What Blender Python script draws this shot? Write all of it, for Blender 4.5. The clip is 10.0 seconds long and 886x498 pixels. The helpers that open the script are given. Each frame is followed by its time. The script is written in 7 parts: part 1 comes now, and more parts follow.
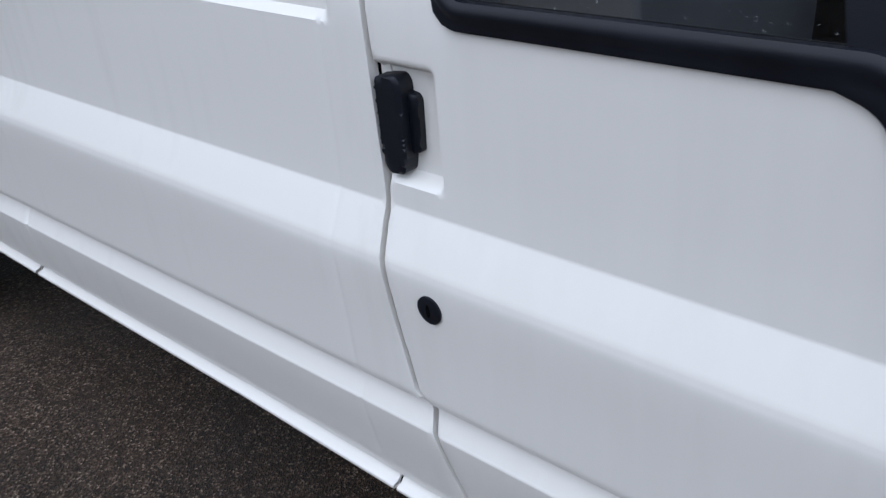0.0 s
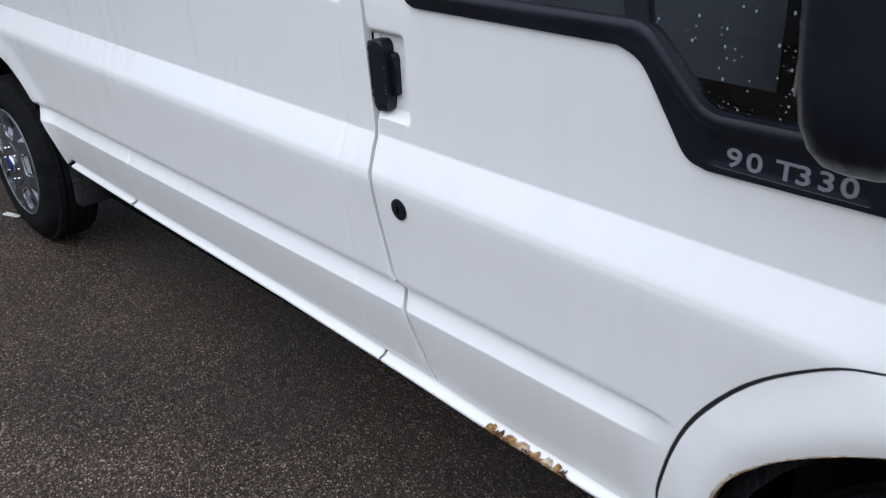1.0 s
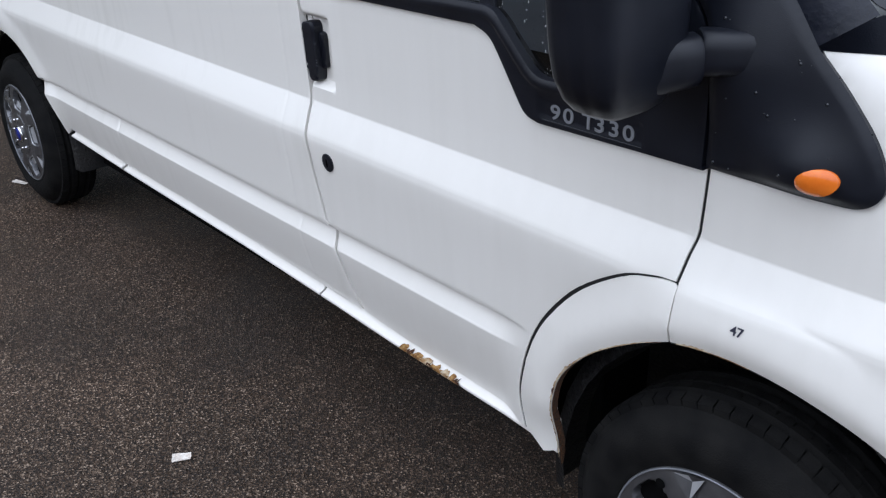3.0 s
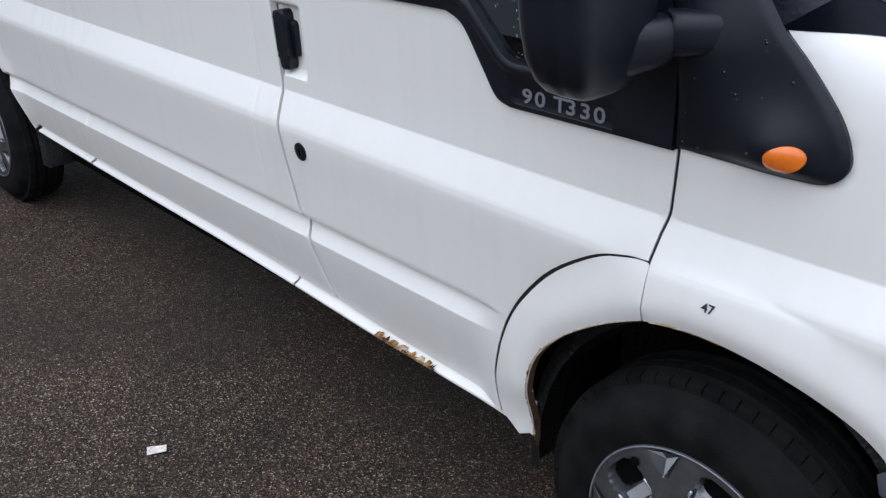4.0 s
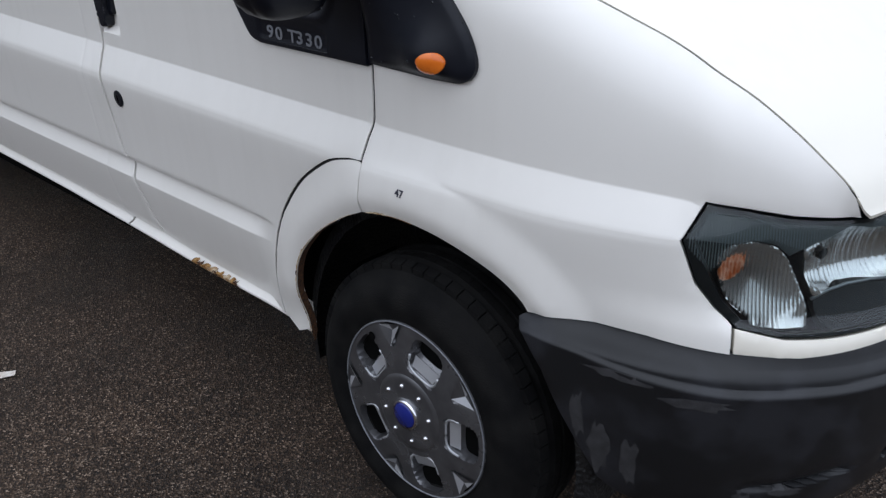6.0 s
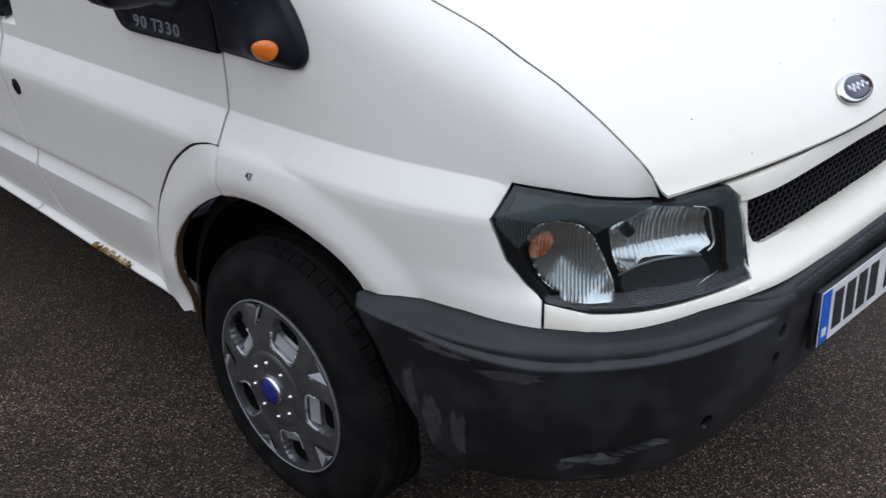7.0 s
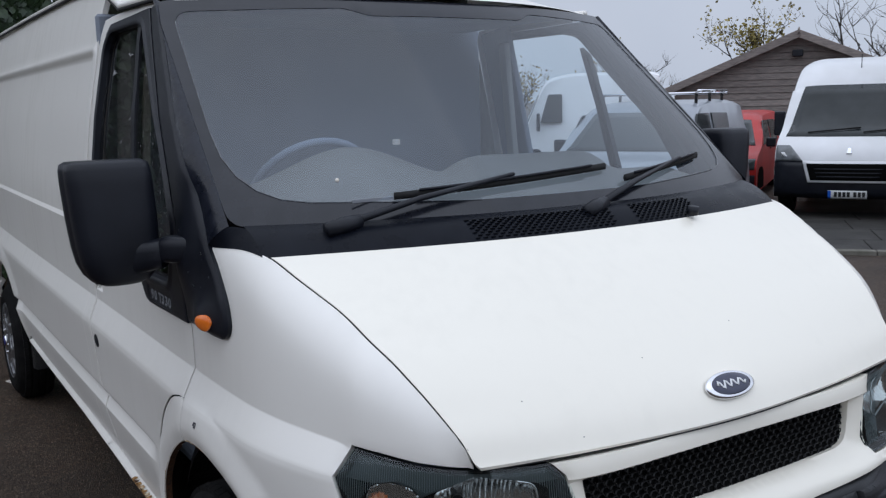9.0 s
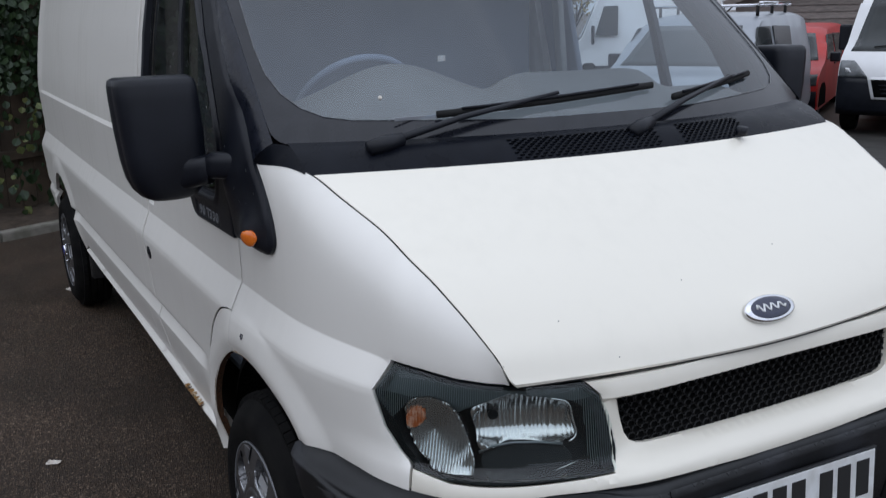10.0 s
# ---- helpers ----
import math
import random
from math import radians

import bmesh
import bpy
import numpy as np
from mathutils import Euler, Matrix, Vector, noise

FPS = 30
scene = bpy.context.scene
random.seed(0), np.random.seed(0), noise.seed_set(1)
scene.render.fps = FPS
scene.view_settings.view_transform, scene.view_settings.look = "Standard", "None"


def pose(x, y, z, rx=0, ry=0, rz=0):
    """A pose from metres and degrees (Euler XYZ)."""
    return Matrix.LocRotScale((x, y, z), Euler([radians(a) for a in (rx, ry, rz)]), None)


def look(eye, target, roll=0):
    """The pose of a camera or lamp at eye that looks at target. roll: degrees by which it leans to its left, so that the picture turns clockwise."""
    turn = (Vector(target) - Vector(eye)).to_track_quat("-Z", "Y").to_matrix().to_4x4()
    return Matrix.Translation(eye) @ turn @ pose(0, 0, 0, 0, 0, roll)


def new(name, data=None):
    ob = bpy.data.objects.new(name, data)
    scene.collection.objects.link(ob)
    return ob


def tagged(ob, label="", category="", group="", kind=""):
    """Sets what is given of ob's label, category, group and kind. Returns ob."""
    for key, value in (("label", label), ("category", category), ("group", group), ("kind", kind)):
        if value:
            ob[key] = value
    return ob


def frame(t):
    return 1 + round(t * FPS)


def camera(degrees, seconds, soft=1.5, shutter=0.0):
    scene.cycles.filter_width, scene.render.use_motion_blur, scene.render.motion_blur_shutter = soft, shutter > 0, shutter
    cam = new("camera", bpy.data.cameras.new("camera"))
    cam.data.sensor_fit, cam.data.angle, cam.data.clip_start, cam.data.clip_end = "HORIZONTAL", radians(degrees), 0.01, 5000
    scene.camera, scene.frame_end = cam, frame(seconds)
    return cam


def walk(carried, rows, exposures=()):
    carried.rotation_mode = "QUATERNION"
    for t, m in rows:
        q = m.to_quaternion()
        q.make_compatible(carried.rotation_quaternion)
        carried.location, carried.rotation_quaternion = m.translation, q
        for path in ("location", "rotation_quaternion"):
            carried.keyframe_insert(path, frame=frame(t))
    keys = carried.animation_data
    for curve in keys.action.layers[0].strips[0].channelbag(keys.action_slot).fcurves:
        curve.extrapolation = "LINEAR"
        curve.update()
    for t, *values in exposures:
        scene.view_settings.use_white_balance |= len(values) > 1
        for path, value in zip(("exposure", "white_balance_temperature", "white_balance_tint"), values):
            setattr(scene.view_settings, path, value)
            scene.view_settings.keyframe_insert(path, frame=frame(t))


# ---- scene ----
cam = camera(51.5, 10.0, soft=1.25, shutter=0.25)
PATH = [
    (0, (-0.352, -1.846, 1.601), (-1.553, -0.526, 0.697), -3.0),
    (0.5, (-0.047, -1.872, 1.625), (-1.383, -0.677, 0.739), -3.5),
    (1, (0.229, -2.112, 1.649), (-1.118, -0.906, 0.793), -1.8),
    (1.5, (0.462, -2.191, 1.681), (-0.895, -0.988, 0.836), -1.2),
    (2, (0.675, -2.123, 1.663), (-0.687, -0.938, 0.803), -1.4),
    (2.5, (0.7, -2.169, 1.709), (-0.667, -0.994, 0.843), -1.3),
    (4, (0.712, -2.23, 1.691), (-0.608, -1.009, 0.817), -1.2),
    (4.5, (0.78, -2.235, 1.674), (-0.484, -0.949, 0.81), -1.2),
    (5, (0.92, -2.148, 1.658), (-0.315, -0.841, 0.783), -1.5),
    (5.2, (0.994, -2.111, 1.645), (-0.243, -0.808, 0.766), -1.7),
    (6.3, (1.429, -2.227, 1.632), (0.165, -0.934, 0.778), -1.0),
    (6.5, (1.476, -2.178, 1.658), (0.215, -0.899, 0.779), -1.5),
    (7, (1.622, -2.038, 1.638), (0.373, -0.745, 0.762), -1.1),
    (7.5, (1.719, -1.885, 1.624), (0.418, -0.612, 0.796), -1.0),
    (8, (1.913, -1.853, 1.643), (0.48, -0.614, 1.004), -1.2),
    (8.5, (2.141, -1.794, 1.704), (0.572, -0.619, 1.308), -1.4),
    (9, (2.301, -1.654, 1.718), (0.632, -0.596, 1.406), -1.5),
    (9.5, (2.336, -1.629, 1.734), (0.632, -0.652, 1.353), -1.3),
    (10, (2.323, -1.639, 1.731), (0.628, -0.699, 1.24), -1.4),
]
EXPO = [(0.0, 0.34, 6250, 10), (1.0, 0.57, 6270, 10), (1.5, 0.63, 6340, 10), (2.5, 0.55, 6450, 10), (4.5, 0.43, 6460, 10), (5.0, 0.19, 6480, 10), (6.5, 0.0, 6640, 10), (7.5, -0.03, 6660, 10), (8.0, -0.14, 6660, 10), (8.6, -0.16, 6580, 10), (9.0, -0.30, 6530, 10), (10.0, -0.38, 6620, 10)]
walk(cam, [(t, look(eye, target, roll)) for t, eye, target, roll in PATH], EXPO)

# ---- sky and light: a bright overcast day ----
world = bpy.data.worlds.new("overcast_sky")
scene.world = world
world.use_nodes = True
wn, wl = world.node_tree.nodes, world.node_tree.links
wn.clear()
w_out = wn.new("ShaderNodeOutputWorld")
w_bg = wn.new("ShaderNodeBackground")
w_sky = wn.new("ShaderNodeTexSky")
w_sky.sky_type = 'NISHITA'
w_sky.sun_disc = False
w_sky.sun_elevation = radians(32)
w_sky.sun_rotation = radians(-150)
w_sky.dust_density = 4.0
w_hsv = wn.new("ShaderNodeHueSaturation")
w_hsv.inputs["Saturation"].default_value = 0.25
w_hsv.inputs["Value"].default_value = 0.35
w_coord = wn.new("ShaderNodeTexCoord")
w_noise = wn.new("ShaderNodeTexNoise")
w_noise.inputs["Scale"].default_value = 2.2
w_noise.inputs["Detail"].default_value = 5
w_ramp = wn.new("ShaderNodeValToRGB")
w_ramp.color_ramp.elements[0].position, w_ramp.color_ramp.elements[0].color = 0.3, (8.3, 9.4, 11.6, 1)
w_ramp.color_ramp.elements[1].position, w_ramp.color_ramp.elements[1].color = 0.7, (10.3, 11.4, 13.6, 1)
w_mix = wn.new("ShaderNodeMix")
w_mix.data_type = 'RGBA'
w_mix.inputs["Factor"].default_value = 0.85
wl.new(w_coord.outputs["Generated"], w_noise.inputs["Vector"])
wl.new(w_noise.outputs["Fac"], w_ramp.inputs["Fac"])
wl.new(w_sky.outputs["Color"], w_hsv.inputs["Color"])
wl.new(w_hsv.outputs["Color"], w_mix.inputs["A"])
wl.new(w_ramp.outputs["Color"], w_mix.inputs["B"])
w_norm = wn.new("ShaderNodeVectorMath")
w_norm.operation = 'DOT_PRODUCT'
w_norm.inputs[1].default_value = (0.72, -0.50, 0.48)
w_side = wn.new("ShaderNodeMapRange")
w_side.inputs["From Min"].default_value, w_side.inputs["From Max"].default_value = -1.0, 1.0
w_side.inputs["To Min"].default_value, w_side.inputs["To Max"].default_value = 0.76, 1.62
w_side.interpolation_type = 'SMOOTHSTEP'
w_mul = wn.new("ShaderNodeVectorMath")
w_mul.operation = 'MULTIPLY'
wl.new(w_coord.outputs["Generated"], w_norm.inputs[0])
wl.new(w_norm.outputs["Value"], w_side.inputs["Value"])
wl.new(w_mix.outputs["Result"], w_mul.inputs[0])
wl.new(w_side.outputs["Result"], w_mul.inputs[1])
w_axes = wn.new("ShaderNodeVectorMath")
w_axes.operation = 'DOT_PRODUCT'
w_axes.inputs[1].default_value = (-0.15, 0.50, 1.0)
w_high = wn.new("ShaderNodeMapRange")
w_high.inputs["From Min"].default_value, w_high.inputs["From Max"].default_value = -0.5, 1.0
w_high.inputs["To Min"].default_value, w_high.inputs["To Max"].default_value = 0.60, 1.20
w_over = wn.new("ShaderNodeVectorMath")
w_over.operation = 'MULTIPLY'
wl.new(w_coord.outputs["Generated"], w_axes.inputs[0])
wl.new(w_axes.outputs["Value"], w_high.inputs["Value"])
wl.new(w_mul.outputs["Vector"], w_over.inputs[0])
wl.new(w_high.outputs["Result"], w_over.inputs[1])
wl.new(w_over.outputs["Vector"], w_bg.inputs["Color"])
w_bg.inputs["Strength"].default_value = 0.10
wl.new(w_bg.outputs["Background"], w_out.inputs["Surface"])

sun = new("sun", bpy.data.lights.new("sun", 'SUN'))
sun.data.energy, sun.data.angle, sun.data.color = 0.35, radians(80), (0.96, 0.98, 1.0)
sun.matrix_world = look((0.8, -1.6, 6.0), (0.0, 0.0, 0.0))


# ---- materials ----
def shader(name, color, rough=0.5, metal=0.0, second=None, scale=8.0, detail=6.0, contrast=(0.35, 0.65), bump=0.0, bump_scale=200.0,
           coat=0.0, stretch=(1, 1, 1), rough_var=0.0, spec=0.5, transmission=0.0, ior=1.45, random_tint=0.0):
    """A procedural surface: two colours mixed by noise, fine relief, varied gloss, at world size."""
    m = bpy.data.materials.new(name)
    m.use_nodes = True
    n, l = m.node_tree.nodes, m.node_tree.links
    b = n["Principled BSDF"]
    b.inputs["Base Color"].default_value = (*color, 1)
    b.inputs["Roughness"].default_value = rough
    b.inputs["Metallic"].default_value = metal
    b.inputs["Specular IOR Level"].default_value = spec
    b.inputs["Coat Weight"].default_value = coat
    b.inputs["Coat Roughness"].default_value = 0.08
    b.inputs["Transmission Weight"].default_value = transmission
    b.inputs["IOR"].default_value = ior
    geo = n.new("ShaderNodeNewGeometry")
    mp = n.new("ShaderNodeMapping")
    mp.inputs["Scale"].default_value = stretch
    l.new(geo.outputs["Position"], mp.inputs["Vector"])
    if second is not None:
        t = n.new("ShaderNodeTexNoise")
        t.inputs["Scale"].default_value, t.inputs["Detail"].default_value = scale, detail
        l.new(mp.outputs["Vector"], t.inputs["Vector"])
        r = n.new("ShaderNodeMapRange")
        r.inputs["From Min"].default_value, r.inputs["From Max"].default_value = contrast
        l.new(t.outputs["Fac"], r.inputs["Value"])
        x = n.new("ShaderNodeMix")
        x.data_type = 'RGBA'
        x.inputs["A"].default_value, x.inputs["B"].default_value = (*color, 1), (*second, 1)
        l.new(r.outputs["Result"], x.inputs["Factor"])
        last = x.outputs["Result"]
        if random_tint:
            info = n.new("ShaderNodeObjectInfo")
            hv = n.new("ShaderNodeHueSaturation")
            rr = n.new("ShaderNodeMapRange")
            rr.inputs["To Min"].default_value, rr.inputs["To Max"].default_value = 1 - random_tint, 1 + random_tint
            l.new(info.outputs["Random"], rr.inputs["Value"])
            l.new(rr.outputs["Result"], hv.inputs["Value"])
            l.new(last, hv.inputs["Color"])
            last = hv.outputs["Color"]
        l.new(last, b.inputs["Base Color"])
        if rough_var:
            q = n.new("ShaderNodeMapRange")
            q.inputs["To Min"].default_value, q.inputs["To Max"].default_value = rough - rough_var, rough + rough_var
            l.new(t.outputs["Fac"], q.inputs["Value"])
            l.new(q.outputs["Result"], b.inputs["Roughness"])
    if bump:
        g = n.new("ShaderNodeTexNoise")
        g.inputs["Scale"].default_value, g.inputs["Detail"].default_value = bump_scale, 3
        l.new(geo.outputs["Position"], g.inputs["Vector"])
        u = n.new("ShaderNodeBump")
        u.inputs["Strength"].default_value, u.inputs["Distance"].default_value = bump, 0.01
        l.new(g.outputs["Fac"], u.inputs["Height"])
        l.new(u.outputs["Normal"], b.inputs["Normal"])
    return m


def tarmac_shader():
    """Old wet tarmac with brown and pale stones in a dark binder, and darker damp patches."""
    m = bpy.data.materials.new("tarmac")
    m.use_nodes = True
    n, l = m.node_tree.nodes, m.node_tree.links
    b = n["Principled BSDF"]
    geo = n.new("ShaderNodeNewGeometry")
    v = n.new("ShaderNodeTexVoronoi")
    v.inputs["Scale"].default_value = 215
    l.new(geo.outputs["Position"], v.inputs["Vector"])
    sep = n.new("ShaderNodeSeparateColor")
    l.new(v.outputs["Color"], sep.inputs["Color"])
    ramp = n.new("ShaderNodeValToRGB")
    e = ramp.color_ramp.elements
    e[0].position, e[0].color = 0.0, (0.0105, 0.0064, 0.0039, 1)
    e[1].position, e[1].color = 1.0, (0.42, 0.32, 0.24, 1)
    for p, c in ((0.40, (0.0245, 0.0148, 0.0090, 1)), (0.72, (0.070, 0.042, 0.0255, 1)), (0.93, (0.17, 0.118, 0.082, 1))):
        k = e.new(p)
        k.color = c
    l.new(sep.outputs["Red"], ramp.inputs["Fac"])
    t = n.new("ShaderNodeTexNoise")
    t.inputs["Scale"].default_value, t.inputs["Detail"].default_value = 1.3, 6
    l.new(geo.outputs["Position"], t.inputs["Vector"])
    damp = n.new("ShaderNodeMapRange")
    damp.inputs["From Min"].default_value, damp.inputs["From Max"].default_value = 0.35, 0.7
    damp.inputs["To Min"].default_value, damp.inputs["To Max"].default_value = 0.58, 1.22
    l.new(t.outputs["Fac"], damp.inputs["Value"])
    hv = n.new("ShaderNodeHueSaturation")
    l.new(ramp.outputs["Color"], hv.inputs["Color"])
    l.new(damp.outputs["Result"], hv.inputs["Value"])
    l.new(hv.outputs["Color"], b.inputs["Base Color"])
    rg = n.new("ShaderNodeMapRange")
    rg.inputs["From Min"].default_value, rg.inputs["From Max"].default_value = 0.35, 0.7
    rg.inputs["To Min"].default_value, rg.inputs["To Max"].default_value = 0.34, 0.60
    l.new(t.outputs["Fac"], rg.inputs["Value"])
    l.new(rg.outputs["Result"], b.inputs["Roughness"])
    u = n.new("ShaderNodeBump")
    b.inputs["Specular IOR Level"].default_value = 0.30
    u.inputs["Strength"].default_value, u.inputs["Distance"].default_value = 0.9, 0.006
    l.new(v.outputs["Distance"], u.inputs["Height"])
    l.new(u.outputs["Normal"], b.inputs["Normal"])
    return m


def paint_shader(name, color, dirt=(0.45, 0.43, 0.36), amount=0.06):
    """White van paint: clear coat, grey-brown film in vertical streaks, more of it lower down by road splash."""
    m = bpy.data.materials.new(name)
    m.use_nodes = True
    n, l = m.node_tree.nodes, m.node_tree.links
    b = n["Principled BSDF"]
    b.inputs["Roughness"].default_value = 0.38
    b.inputs["Coat Weight"].default_value = 0.35
    b.inputs["Coat Roughness"].default_value = 0.12
    geo = n.new("ShaderNodeNewGeometry")
    mp = n.new("ShaderNodeMapping")
    mp.inputs["Scale"].default_value = (22, 22, 0.8)
    l.new(geo.outputs["Position"], mp.inputs["Vector"])
    t = n.new("ShaderNodeTexNoise")
    t.inputs["Scale"].default_value, t.inputs["Detail"].default_value = 1.0, 5
    l.new(mp.outputs["Vector"], t.inputs["Vector"])
    t2 = n.new("ShaderNodeTexNoise")
    t2.inputs["Scale"].default_value, t2.inputs["Detail"].default_value = 1.7, 4
    l.new(geo.outputs["Position"], t2.inputs["Vector"])
    mu = n.new("ShaderNodeMath")
    mu.operation = 'MULTIPLY'
    l.new(t.outputs["Fac"], mu.inputs[0])
    l.new(t2.outputs["Fac"], mu.inputs[1])
    r = n.new("ShaderNodeMapRange")
    r.inputs["From Min"].default_value, r.inputs["From Max"].default_value = 0.24, 0.42
    r.inputs["To Max"].default_value = amount
    l.new(mu.outputs["Value"], r.inputs["Value"])
    x = n.new("ShaderNodeMix")
    x.data_type = 'RGBA'
    x.inputs["A"].default_value, x.inputs["B"].default_value = (*color, 1), (*dirt, 1)
    l.new(r.outputs["Result"], x.inputs["Factor"])
    l.new(x.outputs["Result"], b.inputs["Base Color"])
    q = n.new("ShaderNodeMapRange")
    q.inputs["To Min"].default_value, q.inputs["To Max"].default_value = 0.30, 0.5
    l.new(t2.outputs["Fac"], q.inputs["Value"])
    l.new(q.outputs["Result"], b.inputs["Roughness"])
    return m


M = {
    "paint": paint_shader("white_paint", (0.82, 0.79, 0.735), amount=0.05),
    "paint_streaked": paint_shader("rear_side_paint", (0.82, 0.79, 0.735), amount=0.15),
    "paint_clean": paint_shader("bonnet_paint", (0.82, 0.775, 0.675), amount=0.06),
    "tarmac": tarmac_shader(),
    "dark": shader("cavity_black", (0.004, 0.004, 0.004), 0.95, spec=0.05),
    "trim": shader("black_plastic", (0.0045, 0.0055, 0.0095), 0.40, second=(0.008, 0.0095, 0.015), scale=9, bump=0.12, bump_scale=900, rough_var=0.12, spec=0.36),
    "trim_gloss": shader("black_gloss", (0.007, 0.008, 0.012), 0.18, second=(0.012, 0.013, 0.018), scale=20, spec=0.45),
    "bumper": shader("grey_bumper_plastic", (0.0080, 0.0086, 0.0100), 0.46, second=(0.019, 0.020, 0.024), scale=7, contrast=(0.48, 0.60), bump=0.15, bump_scale=1200, rough_var=0.12, spec=0.50),
    "grille": shader("grille_black", (0.010, 0.010, 0.0105), 0.45, second=(0.006, 0.006, 0.006), scale=30, spec=0.3),
    "rubber": shader("tyre_rubber", (0.0055, 0.0055, 0.0058), 0.80, second=(0.013, 0.0125, 0.012), scale=14, bump=0.25, bump_scale=300, rough_var=0.12, spec=0.10),
    "liner": shader("arch_liner", (0.008, 0.008, 0.009), 0.5, second=(0.02, 0.019, 0.018), scale=7, bump=0.9, bump_scale=90, spec=0.3),
    "hubcap": shader("silver_hubcap", (0.18, 0.18, 0.187), 0.29, 0.7, second=(0.115, 0.115, 0.12), scale=15, rough_var=0.1),
    "facet": shader("polished_facet", (0.55, 0.56, 0.58), 0.30, 0.55),
    "chrome": shader("chrome", (0.75, 0.75, 0.77), 0.12, 1.0),
    "reflector": shader("lamp_reflector", (0.60, 0.60, 0.60), 0.18, 0.96),
    "reflector_dim": shader("dim_reflector", (0.17, 0.19, 0.20), 0.28, 0.5),
    "lamp_dark": shader("lamp_black", (0.006, 0.0075, 0.0085), 0.3, spec=0.15),
    "lamp_grey": shader("lamp_smoke_grey", (0.040, 0.052, 0.056), 0.35, second=(0.028, 0.037, 0.040), scale=12),
    "cowl": shader("wet_cowl_plastic", (0.0045, 0.0055, 0.009), 0.30, second=(0.008, 0.0095, 0.014), scale=14, bump=0.10, bump_scale=500, rough_var=0.14, spec=0.10),
    "drop": shader("rain_drop", (0.010, 0.012, 0.016), 0.10, spec=0.5),
    # pale base colour paints the sky's glint in clear drops
    "speck": shader("rain_drop_glint", (0.30, 0.31, 0.32), 0.10, spec=0.8),
    "mist": shader("dried_mist", (0.22, 0.23, 0.24), 0.6),
    "pillar": shader("wet_pillar_plastic", (0.005, 0.0065, 0.012), 0.30, second=(0.010, 0.012, 0.020), scale=26, bump=0.14, bump_scale=60, rough_var=0.24, spec=0.34),
    "lens_rib": shader("lens_rib", (0.10, 0.13, 0.135), 0.25, spec=0.6),
    "scuff": shader("scuffed_plastic", (0.05, 0.05, 0.053), 0.6, second=(0.032, 0.032, 0.034), scale=40, bump=0.3, bump_scale=500),
    "orange": shader("orange_lens", (0.85, 0.20, 0.02), 0.22, second=(0.70, 0.14, 0.01), scale=30, coat=0.5),
    "amber": shader("amber_bulb", (0.42, 0.11, 0.03), 0.3, second=(0.60, 0.34, 0.24), scale=70, contrast=(0.42, 0.6)),
    "blue": shader("blue_badge", (0.01, 0.02, 0.19), 0.25, coat=0.5),
    "navy": shader("dark_blue_badge", (0.012, 0.016, 0.045), 0.2, coat=0.5),
    "silver": shader("silver_print", (0.24, 0.25, 0.27), 0.45, 0.3),
    "rust": shader("rust", (0.18, 0.075, 0.02), 0.9, second=(0.45, 0.27, 0.10), scale=90, bump=0.6, bump_scale=300),
    "rust_stain": shader("rust_stain", (0.30, 0.17, 0.07), 0.85, second=(0.56, 0.46, 0.32), scale=55, contrast=(0.35, 0.6), bump=0.4, bump_scale=260),
    "rust_dark": shader("deep_rust", (0.035, 0.02, 0.012), 0.95, second=(0.12, 0.05, 0.02), scale=120, bump=0.6, bump_scale=300),
    # dull black for rubber parts and for shade strips laid in panel gaps
    "rubber_gap_shade": shader("rubber_and_gap_shade", (0.010, 0.010, 0.010), 0.8),
    "dash": shader("grey_dashboard", (0.155, 0.145, 0.13), 0.7, second=(0.19, 0.178, 0.16), scale=4),
    # lifted and blued: the cabin colour carries the haze seen through the windscreen
    "cabin": shader("cabin_haze_grey", (0.215, 0.24, 0.285), 0.8, second=(0.255, 0.28, 0.325), scale=3),
    "cabin_light": shader("cabin_pale_trim", (0.38, 0.38, 0.36), 0.7),
    "plate": shader("plate_white", (0.75, 0.76, 0.76), 0.3, second=(0.62, 0.62, 0.60), scale=25),
    "plate_yellow": shader("plate_print", (0.02, 0.02, 0.02), 0.5),
    "plate_blue": shader("plate_blue", (0.01, 0.10, 0.50), 0.35),
    "ink": shader("ink", (0.03, 0.03, 0.05), 0.6),
    "paper": shader("scrap_paper", (0.70, 0.66, 0.60), 0.9, second=(0.55, 0.48, 0.42), scale=60),
}


